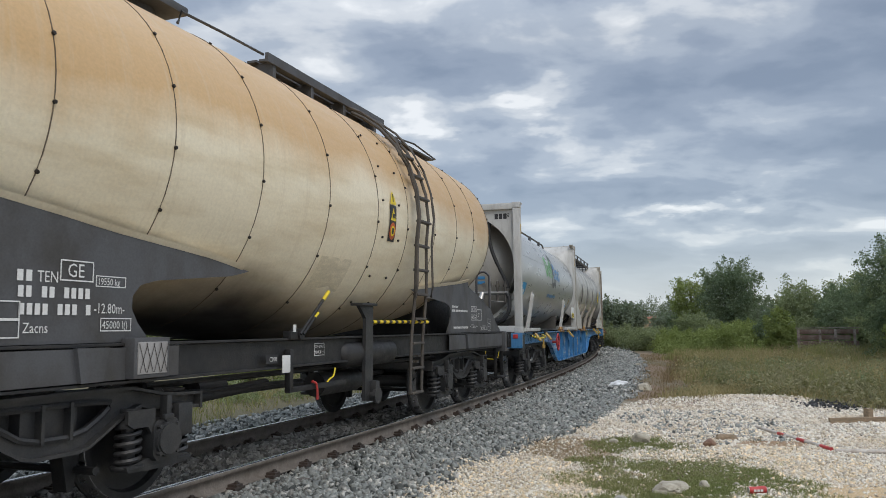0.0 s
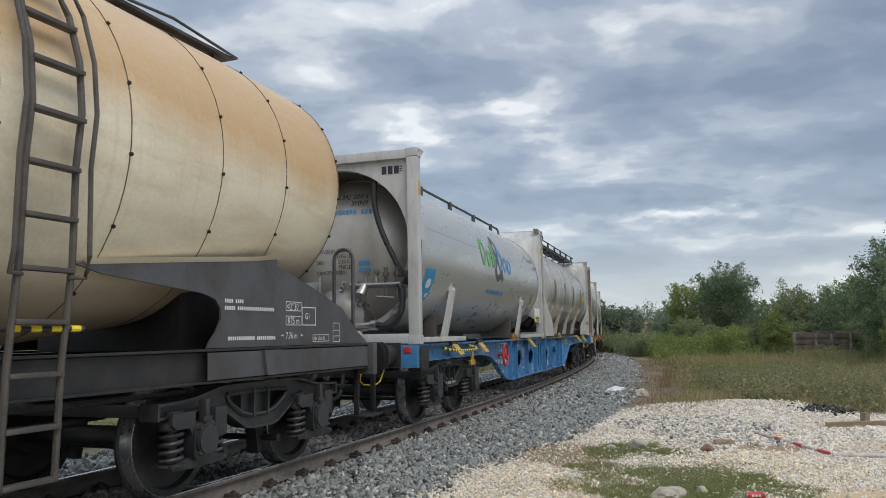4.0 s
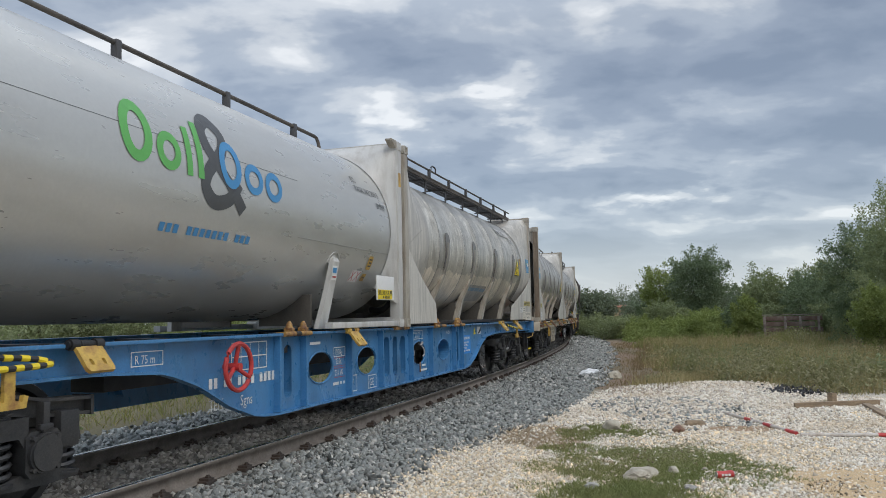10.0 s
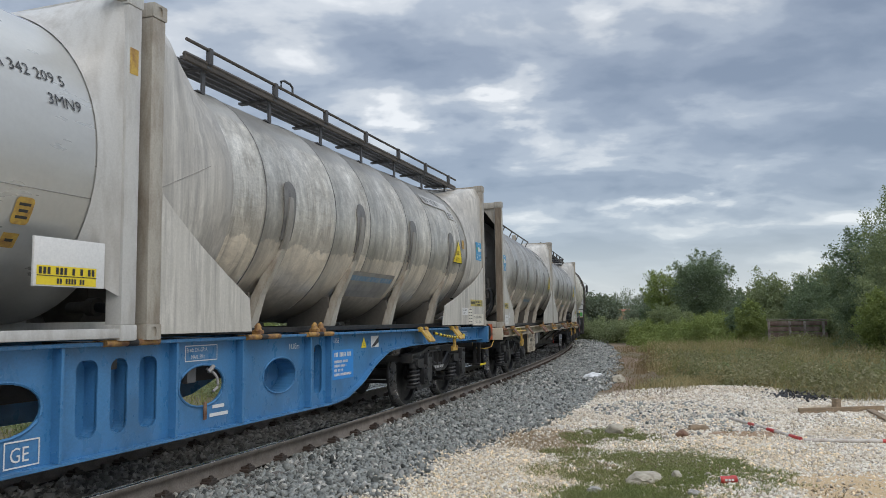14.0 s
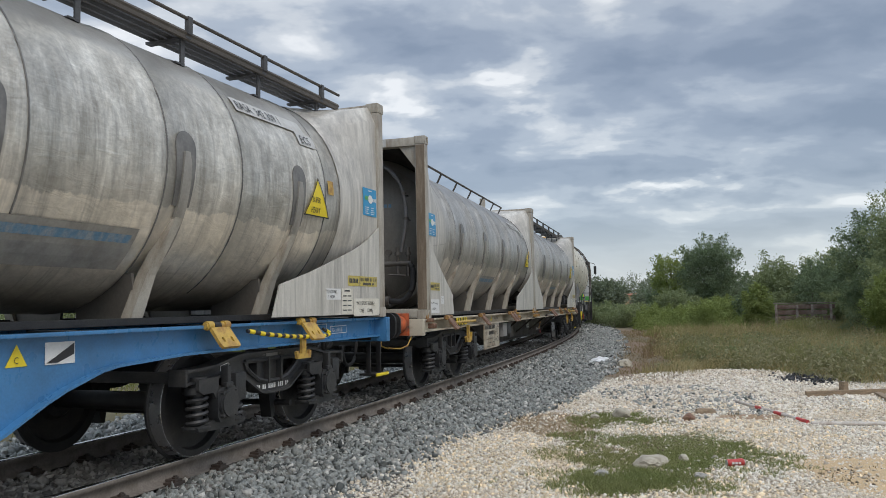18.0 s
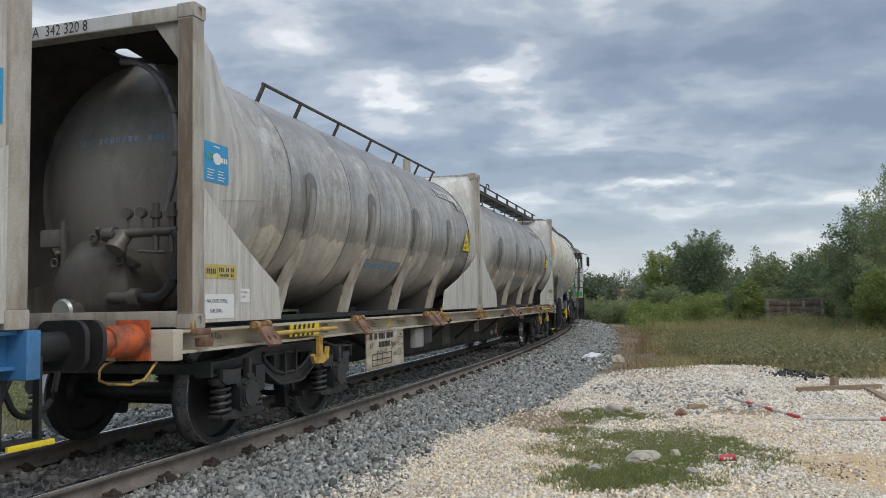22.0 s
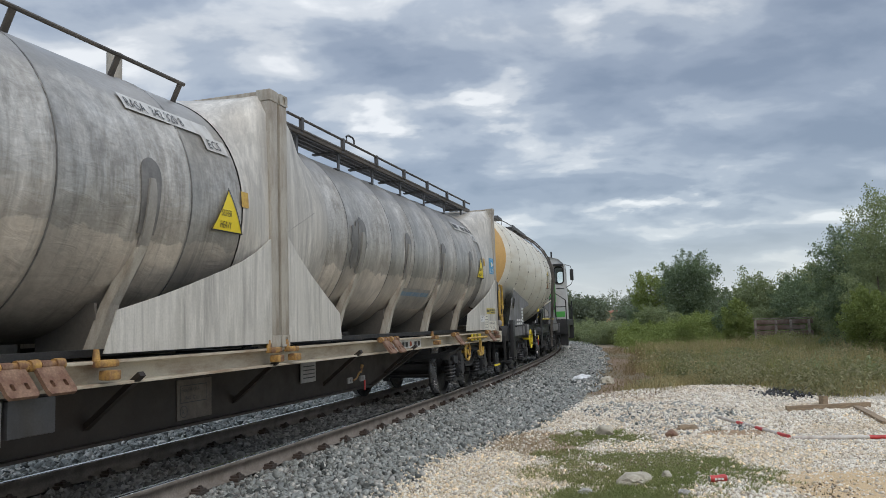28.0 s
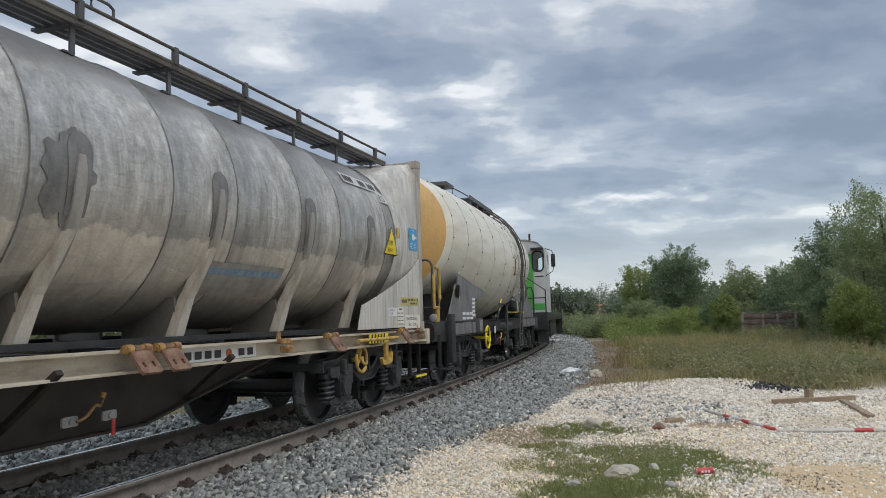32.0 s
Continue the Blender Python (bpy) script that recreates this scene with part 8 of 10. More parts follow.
    rod(bm, (-2.6, 0.4, 0.68), (2.8, 0.4, 0.68), 0.02, 8)
    rod(bm, (-0.4, -0.9, 0.66), (0.5, -0.9, 0.66), 0.13, 16)
    rod(bm, (0.0, -1.1, 0.9), (0.0, 1.1, 0.9), 0.10, 14)
    part("brake_gear", bm, MAT["black"], w, "black brake rods and outlet pipe")
    for sx in (-1, 1):
        bm = nb()
        box(bm, sx * 5.78 - 0.05, sx * 5.78 + 0.05, -1.27, 1.27, 0.82, 1.17, 0.01)
        part("headstock", bm, P, w, "dark grey end beam")
    make_buffers(w, 6.4, MAT["grey"], 1.0, "dark grey buffer")
    make_coupling(w, 6.4)
    for sx in (-1, 1):
        make_step(w, sx * 5.85, -1.1)
    # ladder over the flank and the walkway on top
    L = MAT["walk"]
    bm = nb()
    def over(x, off=0.09):
        r, zc = tank_at(x)
        pts = [(x, -1.42, 0.46), (x, -1.44, 1.1), (x, -1.50, 1.7)]
        pts += [(x, -(r + off) * math.cos(radians(a)), zc + (r + off) * math.sin(radians(a))) for a in (-12, 0, 12, 24, 36, 48, 58, 66)]
        return pts
    for x in (0.98, 1.34):
        tube(bm, over(x), 0.021, 8)
    lad = part("ladder", bm, L, w, "dark ladder bent over the tank")
    rung = None
    pa = over(0.98)
    line = [Vector(p) for p in pa]
    total = sum((b - a).length for a, b in zip(line, line[1:]))
    k = 0.0
    while k < total - 0.15:
        d, p = k, line[0]
        for a, b in zip(line, line[1:]):
            if d <= (b - a).length:
                p = a.lerp(b, d / (b - a).length)
                break
            d -= (b - a).length
        if rung is None:
            b2 = nb()
            box(b2, -0.18, 0.18, -0.035, 0.035, -0.014, 0.014, 0.004)
            rung = part("rung", b2, L, lad, at=Matrix.Translation((1.16, p.y, p.z)))
        else:
            again(rung, Matrix.Translation((1.16, p.y, p.z)))
        k += 0.30
    for x in (0.90, 1.41):
        bm = nb()
        r, zc = tank_at(x)
        pts = [(x + (0.1 if x < 1.2 else -0.1), -1.50, 1.62), (x, -1.53, 1.62), (x, -1.56, 1.75)] + [(x, -(r + 0.14) * math.cos(radians(a)), zc + (r + 0.14) * math.sin(radians(a))) for a in (-12, 0, 12, 24, 36, 48, 60, 70)]
        tube(bm, pts, 0.015, 8)
        part("ladder_rail", bm, L, lad, "thin curved hand bar")
    bm = nb()
    for y in (-0.55, -0.40, -0.25):
        box(bm, -0.9, 1.9, y - 0.06, y + 0.06, 4.09, 4.115, 0.0)
    for x in (-0.8, 0.0, 0.8, 1.7):
        box(bm, x - 0.03, x + 0.03, -0.62, -0.2, 3.86, 4.09, 0.0)
    box(bm, -0.95, 1.95, -0.64, -0.60, 4.06, 4.16, 0.004)
    part("walkway", bm, MAT["grey"], w, "narrow grey roof walkway", smooth=False)
    bm = nb()
    for y in (-0.5, -0.38, -0.26):
        box(bm, 2.55, 4.1, y - 0.05, y + 0.05, 4.02, 4.045, 0.0)
    for x in (2.7, 3.9):
        box(bm, x - 0.03, x + 0.03, -0.5, -0.2, 3.8, 4.03, 0.0)
    tube(bm, [(2.5, -0.56, 4.05), (3.2, -0.58, 4.10), (4.15, -0.56, 4.05), (4.15, -0.2, 4.05)], 0.014, 6)
    part("rear_platform", bm, MAT["grey"], w, "small railed platform on the roof")
    bm = nb()
    tube(bm, [(-2.2, -0.5, 4.02), (-2.15, -0.5, 4.15), (-1.6, -0.54, 4.15), (-0.95, -0.58, 4.14)], 0.014, 6)
    part("roof_rail", bm, MAT["grey"], w, "thin rail along the roof")
    bm = nb()
    rod(bm, (-2.4, -0.1, 3.95), (-2.4, -0.1, 4.22), 0.24, 20)
    box(bm, -2.75, -2.05, -0.5, 0.2, 4.14, 4.22, 0.02)
    part("manhole", bm, MAT["grey"], w, "covered manhole on the roof")
    # outrigger bracket and side gear
    bm = nb()
    plate(bm, [(0.10, 0.45), (0.29, 0.45), (0.31, 1.20), (0.31, 1.50), (-0.06, 1.52), (0.13, 1.36)], -1.25, -1.21)
    box(bm, -0.06, 0.33, -1.30, -1.15, 1.50, 1.53, 0.006)
    rod(bm, (0.27, -1.15, 0.50), (0.27, -1.30, 0.50), 0.065, 16)
    rod(bm, (0.27, -1.30, 0.50), (0.27, -1.335, 0.50), 0.095, 8)
    box(bm, 0.22, 0.32, -1.33, -1.20, 0.52, 0.66, 0.015)
    part("discharge_bracket", bm, MAT["bogie"], w, "hanging bracket with a pipe flange")
    stripes(w, [(0.30, -1.24, 1.32), (1.46, -1.48, 1.32)], 0.018)
    bm = nb()
    box(bm, -1.41, -1.16, -1.23, -1.14, 1.15, 1.23, 0.01)
    rod(bm, (-1.24, -1.25, 1.20), (-1.24, -1.14, 1.20), 0.055, 14)
    box(bm, -1.42, -1.36, -1.23, -1.17, 0.68, 1.06, 0.006)
    box(bm, -1.42, -0.30, -1.23, -1.17, 0.66, 0.71, 0.006)
    part("side_bracket", bm, MAT["black"], w, "black bracket and step bar")
    bm = nb()
    rod(bm, (-1.28, -1.25, 1.2), (-0.86, -1.27, 1.55), 0.016, 10)
    rod(bm, (-1.25, -1.27, 1.2), (-1.02, -1.28, 1.39), 0.013, 8)
    lev = part("lever", bm, MAT["black"], w, "long black valve lever with a yellow grip")
    bm = nb()
    rod(bm, (-0.88, -1.27, 1.535), (-0.78, -1.275, 1.62), 0.019, 10)
    part("grip", bm, MAT["sticker_yellow"], lev)
    bm = nb()
    rod(bm, (-1.06, -1.28, 1.36), (-1.0, -1.285, 1.405), 0.013, 8)
    part("grip", bm, MAT["sticker_yellow"], lev)
    bm = nb()
    box(bm, -1.57, -1.44, -1.245, -1.235, 0.85, 1.01, 0.003)
    part("white_card", bm, MAT["white"], w, "white document card")
    bm = nb()
    box(bm, -1.40, -1.35, -1.25, -1.243, 1.22, 1.29, 0.003)
    part("white_tag", bm, MAT["white"], w)
    bm = nb()
    box(bm, -3.49, -3.14, -1.29, -1.17, 0.92, 1.20, 0.012)
    mesh_box = part("mesh_holder", bm, MAT["grey"], w, "wire mesh document holder")
    bm = nb()
    box(bm, -3.46, -3.17, -1.297, -1.285, 0.95, 1.17, 0.004)
    part("mesh_sheet", bm, MAT["grey_light"], mesh_box, "pale papers behind wire mesh")
    sheet("wire", [[(-3.45 + 0.07 * k, 0.96), (-3.444 + 0.07 * k, 0.96), (-3.374 + 0.07 * k, 1.16), (-3.38 + 0.07 * k, 1.16)] for k in range(4)]
          + [[(-3.18 - 0.07 * k, 0.96), (-3.174 - 0.07 * k, 0.96), (-3.244 - 0.07 * k, 1.16), (-3.25 - 0.07 * k, 1.16)] for k in range(4)], lambda u, v: (u, -1.302, v), MAT["belly"], mesh_box)
    bm = nb()
    tube(bm, soften([(-0.72, -1.2, 0.66), (-0.66, -1.22, 0.74), (-0.56, -1.22, 0.76), (-0.50, -1.2, 0.84)]), 0.009, 8)
    part("safety_chain", bm, MAT["sticker_yellow"], w)
    bm = nb()
    tube(bm, soften([(-1.03, -1.24, 0.74), (-0.97, -1.25, 0.72), (-0.95, -1.25, 0.65), (-0.95, -1.25, 0.56)]), 0.013, 8)
    part("red_cock", bm, MAT["red"], w, "small red brake cock")
    # safety labels by the ladder
    sheet("label_back", [bar(0.28, 2.24, 0.18, 0.42)], lambda u, v: flank(u, v, 0.008), MAT["ink"], w, "dark safety label with warning signs")
    sheet("warning_sign", [[(0.28, 2.67), (0.46, 2.67), (0.37, 2.84)], [(0.30, 2.48), (0.44, 2.48), (0.37, 2.63)]], lambda u, v: flank(u, v, 0.012), MAT["sticker_yellow"], w)
    sheet("red_sign", [oval(0.37, 2.36, 0.08, 0.10)], lambda u, v: flank(u, v, 0.012), MAT["orange"], w)
    for v, wd, ht in ((2.70, 0.02, 0.09), (2.51, 0.06, 0.05)):
        sheet("sign_mark", [bar(0.37 - wd / 2, v, wd, ht)], lambda u, v: flank(u, v, 0.016), MAT["ink"], w)
    sheet("sign_mark", [bar(0.345, 2.325, 0.05, 0.07)], lambda u, v: flank(u, v, 0.018), MAT["ink"], w)
    sheet("sign_mark", [oval(0.37, 2.36, 0.05, 0.06)], lambda u, v: flank(u, v, 0.015), MAT["sticker_yellow"], w)
    y = -1.171
    W = MAT["white"]
    pl = lambda u, v: (u, y, v)
    if not clean:
        sheet("faded_board", [bar(-1.0, 1.64, 0.60, 0.33)], lambda u, v: flank(u, v, 0.004), MAT["faded"], w, "faded grey notice on the tank")
        words("marking", "GE", 0.125, on_side(-3.965, 1.592, y), W, w, 0.9)
        words("marking", "19550 kg", 0.068, on_side(-3.715, 1.553, y), W, w, 0.8)
        words("marking", "TEN", 0.10, on_side(-4.19, 1.55, y), W, w, 0.85)
        for loop in (frame_loop(-4.02, 1.565, 0.27, 0.135, 0.009), frame_loop(-3.73, 1.54, 0.27, 0.075, 0.007), frame_loop(-3.68, 1.245, 0.28, 0.09, 0.007), frame_loop(-4.46, 1.21, 0.16, 0.11, 0.008), frame_loop(-4.46, 1.32, 0.16, 0.11, 0.008)):
            sheet("mark_box", loop, pl, W, w)
        for pattern, u, v, pitch in (("xx", -4.33, 1.55, 0.062), ("xx xx xxxx", -4.32, 1.455, 0.056), ("xxxx xxx x", -4.31, 1.35, 0.056)):
            sheet("number_bars", glyphs(pattern, u, v, pitch, 0.068), pl, W, w)
        words("marking", "Zacns", 0.09, on_side(-4.28, 1.24, y), W, w, 0.85)
        words("marking", "-12.80m-", 0.095, on_side(-3.74, 1.365, y), W, w, 0.8)
        words("marking", "45000 l()", 0.075, on_side(-3.665, 1.263, y), W, w, 0.85)
        sheet("dark_tag", [bar(-1.79, 0.94, 0.19, 0.08)], lambda u, v: (u, -1.212, v), MAT["ink"], w)
        words("marking", "C010", 0.06, on_side(-1.74, 0.96, -1.214), W, w, 0.9)
        words("marking", "MH-GP-A", 0.045, on_side(-0.845, 1.055, -1.163), W, w, 0.8)
        words("marking", "MAX.58 t", 0.045, on_side(-0.845, 1.00, -1.163), W, w, 0.8)
        sheet("mark_box", frame_loop(-0.86, 0.98, 0.20, 0.125, 0.006), lambda u, v: (u, -1.162, v), W, w)
        words("marking", "R75 m", 0.092, on_side(4.15, 1.372, y), W, w, 0.85)
        words("marking", "2\u00b030'", 0.092, on_side(4.19, 1.507, y), W, w, 0.85)
        sheet("angle_mark", [[(4.135, 1.538), (4.178, 1.566), (4.178, 1.557), (4.149, 1.538)], [(4.135, 1.538), (4.149, 1.538), (4.178, 1.519), (4.178, 1.510)], [(4.172, 1.512), (4.178, 1.512), (4.178, 1.564), (4.172, 1.564)]], pl, W, w)
        for u, d in ((4.06, 1), (4.40, -1)):
            sheet("arrow_mark", [[(u - 0.022 * d, 1.262), (u + 0.012 * d, 1.262), (u + 0.012 * d, 1.269), (u - 0.022 * d, 1.269)], [(u + 0.008 * d, 1.252), (u + 0.026 * d, 1.2655), (u + 0.008 * d, 1.279)]], pl, W, w)
        words("marking", "7.76 m", 0.085, on_side(4.12, 1.235, y), W, w, 0.85)
        words("marking", "G1", 0.09, on_side(4.455, 1.42, y), W, w, 0.85)
        for loop in (frame_loop(4.12, 1.36, 0.27, 0.09, 0.007), frame_loop(4.12, 1.495, 0.27, 0.09, 0.007), frame_loop(4.40, 1.36, 0.26, 0.18, 0.009), frame_loop(5.0, 1.19, 0.14, 0.2, 0.006) + [bar(5.0, 1.25, 0.14, 0.006), bar(5.0, 1.31, 0.14, 0.006)], frame_loop(4.60, 1.20, 0.32, 0.07, 0.006)):
            sheet("mark_box", loop, pl, W, w)
        for pattern, u, v in (("xxxx xxxx", 3.21, 1.545), ("xxxxx xxxxxxxxxxxxxxxxxxx", 3.21, 1.485), ("xxxxxxxxxxxxx xxxxxxxxxx", 3.26, 1.23)):
            sheet("text_bars", glyphs(pattern, u, v, 0.029, 0.032), pl, W, w)
        words("marking", "REV 30.06.22", 0.05, on_side(4.62, 1.215, y), W, w, 0.8)
    else:
        pl = lambda u, v: (u, y, v)
        sheet("text_bars", [bar(-4.5 + 0.34 * (k % 3), 1.10 + 0.09 * (k // 3), 0.28, 0.05) for k in range(9)] + [bar(-3.6, 1.25 + 0.08 * k, 0.3, 0.05) for k in range(5)], pl, W, w)
    for sx in (-1, 1):
        bm = nb()
        bend = [(sx * 5.86, -0.825 - 0.125 * math.cos(k / 8 * math.pi), 2.14 + 0.125 * math.sin(k / 8 * math.pi)) for k in range(9)]
        tube(bm, [(sx * 5.86, -0.95, 1.10)] + bend + [(sx * 5.86, -0.70, 1.25)], 0.022, 10)
        rod(bm, (sx * 5.86, -0.95, 1.42), (sx * 5.86, -0.70, 1.42), 0.016, 8)
        part("end_handrail", bm, MAT["grey"], w, "upright bent grey handrail")
        bm = nb()
        skin(bm, [ring(bm, (sx * (5.88 + d), -0.97, 1.24), (1, 0, 0), r, 20) for d, r in ((0.0, 0.05), (0.02, 0.07), (0.05, 0.07), (0.065, 0.05))])
        part("signal_disc", bm, MAT["grey_light"], w, "round pale end disc")
    if clean:
        bm = nb()
        tube(bm, soften([(-5.95, -1.0, 1.42), (-5.95, -1.0, 2.12), (-5.55, -1.0, 2.12), (-5.55, -1.0, 1.42), (-5.95, -1.0, 1.42)], 1), 0.028, 8)
        rod(bm, (-5.75, -1.0, 0.9), (-5.75, -1.0, 1.42), 0.045, 10)
        part("yellow_handrail", bm, MAT["yellow"], w, "upright looped yellow handrail")
    if clean:
        make_wheel(w, -2.2, -1.2, 0.78, 0.24, MAT["sticker_yellow"], "yellow hand brake wheel")
        bm = nb()
        box(bm, -5.9, -5.6, -1.29, -1.2, 0.45, 1.3, 0.01)
        part("end_ladder", bm, MAT["black"], w)
    set_bogies(w, offset, 7.76)
    return w


# ---- the locomotive ----
def crosswise(bm, start, x):
    """Turns a plate drawn in x and z so that it stands across the vehicle at x."""
    bm.verts.ensure_lookup_table()
    vs = bm.verts[start:]
    bmesh.ops.rotate(bm, matrix=Matrix.Rotation(radians(90), 3, "Z"), verts=vs, cent=(0, 0, 0))
    bmesh.ops.translate(bm, vec=(x, 0, 0), verts=vs)


def make_loco(offset):
    w = thing("locomotive", "white and green diesel shunting locomotive with a rounded cab", "locomotive")
    WH, G, D = MAT["loco_white"], MAT["loco_green"], MAT["black"]
    x0, x1 = -6.38, -3.9
    end = [(-1.48, 1.32), (1.48, 1.32), (1.46, 3.25), (1.40, 3.52), (1.22, 3.70), (0.85, 3.80), (-0.85, 3.80), (-1.22, 3.70), (-1.40, 3.52), (-1.46, 3.25)]
    panes = [slot(-1.22, 3.05, 0.36, 0.66, 0.13), slot(1.22, 3.05, 0.36, 0.66, 0.13), slot(-0.42, 3.05, 0.62, 0.66, 0.13), slot(0.42, 3.05, 0.62, 0.66, 0.13)]
    for x in (x0, x1):
        bm = nb()
        plate(bm, end, -0.025, 0.025, panes)
        crosswise(bm, 0, x)
        part("cab_end_wall", bm, WH, w, "white cab end wall with rounded windows", smooth=False)
        for p in panes:
            bm = nb()
            plate(bm, p, -0.006, 0.006)
            crosswise(bm, 0, x)
            part("cab_window", bm, MAT["glass"], w, "rounded cab window", smooth=False).visible_shadow = False
            bm = nb()
            tube(bm, [(x - 0.03 if x == x0 else x + 0.03, a, b) for a, b in p + p[:1]], 0.028, 6)
            part("window_seal", bm, MAT["rubber"], w)
    bm = nb()
    for y0, y1, z0, z1 in ((-1.06, -0.80, 1.40, 3.30), (0.80, 1.06, 1.40, 3.30), (-1.40, -1.06, 1.40, 1.62), (1.06, 1.40, 1.40, 1.62)):
        box(bm, x0 - 0.034, x0 - 0.028, y0, y1, z0, z1)
    part("green_panel", bm, G, w, "bright green painted bands", smooth=False)
    bm = nb()
    box(bm, x0 - 0.036, x0 - 0.029, -1.40, -1.10, 2.52, 2.55)
    part("sill_line", bm, MAT["ink"], w, smooth=False)
    for y in (-1, 1):
        bm = nb()
        win = slot((x0 + x1) / 2 + 0.3, 3.05, 0.9, 0.66, 0.13)
        plate(bm, [(x0 + 0.03, 1.32), (x1 - 0.03, 1.32), (x1 - 0.03, 3.50), (x0 + 0.03, 3.50)], y * 1.44 - 0.02, y * 1.44 + 0.02, [win])
        part("cab_side", bm, WH, w, "white cab side", smooth=False)
        bm = nb()
        plate(bm, win, y * 1.44 - 0.005, y * 1.44 + 0.005)
        part("cab_window", bm, MAT["glass"], w, "rounded cab side window", smooth=False).visible_shadow = False
    bm = nb()
    cols = [[bm.verts.new((x, y, z)) for y, z in end[2:]] for x in (x0 - 0.08, x1 + 0.08)]
    skin(bm, cols, close=False, ends=False)
    bmesh.ops.solidify(bm, geom=bm.faces[:], thickness=0.03)
    part("cab_roof", bm, WH, w, "curved white cab roof")
    bm = nb()
    box(bm, x0 + 0.7, x0 + 1.15, -1.15, -0.7, 1.9, 2.05, 0.04)
    box(bm, x0 + 1.05, x0 + 1.2, -1.15, -0.7, 2.0, 2.85, 0.05)
    box(bm, x0 + 0.1, x0 + 0.5, -1.2, 1.2, 1.4, 2.35, 0.05)
    box(bm, x0, x1, -1.4, 1.4, 1.30, 1.36)
    part("cab_interior", bm, MAT["rubber"], w, "dark seat and control desk inside the cab")
    bm = nb()
    box(bm, x1, 6.2, -0.95, 0.95, 1.30, 2.8, 0.12)
    part("long_hood", bm, G, w, "green engine hood")
    bm = nb()
    box(bm, -6.4, 6.4, -1.45, 1.45, 1.02, 1.31, 0.02)
    box(bm, -2.3, 2.3, -1.35, 1.35, 0.45, 1.05, 0.05)
    part("frame", bm, D, w, "black frame and fuel tank")
    for sx in (-1, 1):
        bm = nb()
        box(bm, sx * 6.4 - 0.06, sx * 6.4 + 0.06, -1.48, 1.48, 0.72, 1.30, 0.01)
        part("buffer_beam", bm, D, w, "black buffer beam")
        for sy in (-1, 1):
            bm = nb()
            for k in range(3):
                box(bm, sx * 6.1 - 0.25, sx * 6.1 + 0.25, sy * 1.33 - 0.14, sy * 1.33 + 0.14, 0.32 + 0.28 * k, 0.35 + 0.28 * k, 0.004)
            for dx in (-0.26, 0.26):
                box(bm, sx * 6.1 + dx - 0.012, sx * 6.1 + dx + 0.012, sy * 1.33 - 0.14, sy * 1.33 + 0.14, 0.30, 1.05)
            part("steps", bm, D, w, "black corner steps")
    for y in (-1, 1):
        bm = nb()
        tube(bm, soften([(-6.75, y * 1.05, 1.25), (-6.75, y * 1.05, 2.15), (-6.75, y * 0.80, 2.15), (-6.75, y * 0.80, 1.25)], 1), 0.024, 8)
        part("end_handrail", bm, MAT["rubber"], w, "black looped end handrail")
        bm = nb()
        tube(bm, [(-6.72, y * 0.75, 2.55), (-6.72, y * 1.45, 2.05), (-6.72, y * 1.45, 1.0)], 0.022, 8)
        rod(bm, (-6.72, y * 0.5, 1.80), (-6.72, y * 1.45, 1.80), 0.018, 8)
        part("corner_handrail", bm, MAT["rubber"], w, "black slanted corner handrail")
        bm = nb()
        tube(bm, soften([(x1, y * 1.42, 2.05), (6.3, y * 1.42, 2.05), (6.4, y * 1.42, 1.3)], 1), 0.022, 8)
        for x in (-2.2, 0.0, 2.1, 4.2):
            rod(bm, (x, y * 1.42, 1.3), (x, y * 1.42, 2.05), 0.02, 8)
        part("side_handrail", bm, MAT["rubber"], w, "black walkway railing")
        bm = nb()
        rod(bm, (6.45, y * 1.42, 1.3), (6.45, y * 1.42, 2.35), 0.03, 8)
        part("corner_post", bm, MAT["rubber"], w)
        bm = nb()
        box(bm, x0 + 0.25, x0 + 0.40, y * 1.72 - 0.07, y * 1.72 + 0.07, 2.86, 3.30, 0.03)
        tube(bm, soften([(x0 + 0.3, y * 1.45, 3.5), (x0 + 0.32, y * 1.74, 3.4), (x0 + 0.32, y * 1.76, 2.75), (x0 + 0.3, y * 1.45, 2.55)], 1), 0.014, 6)
        part("mirror", bm, MAT["rubber"], w, "tall black wing mirror")
    bm = nb()
    box(bm, x0 - 0.2, x0, -1.42, -1.0, 3.42, 3.50, 0.01)
    part("visor", bm, MAT["rubber"], w, "dark sun visor")
    bm = nb()
    rod(bm, (x0 + 0.25, -0.95, 3.75), (x0 + 0.25, -0.95, 4.02), 0.035, 10)
    part("aerial", bm, MAT["rubber"], w, "short black aerial")
    make_buffers(w, 7.0, MAT["black"], 1.0, "black buffer")
    set_bogies(w, offset, 7.0)
    return w

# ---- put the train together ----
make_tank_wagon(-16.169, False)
make_blue_wagon()
load(smooth_container(), 0.0, 14.2, -4.50, 1.13)
load(ribbed_container(False, 1, 2.97, "RASA  342 309 1", MAT["shell_pale"]), 0.0, 14.2, 4.73, 1.13)
make_cream_wagon()
load(ribbed_container(True, -1, 3.67, "RASA  342 320 8"), 19.866, 14.46, -4.58, 1.075)
load(ribbed_container(False, 1, 3.30), 19.866, 14.46, 4.58, 1.075)
make_tank_wagon(36.266, True)
make_loco(49.67)

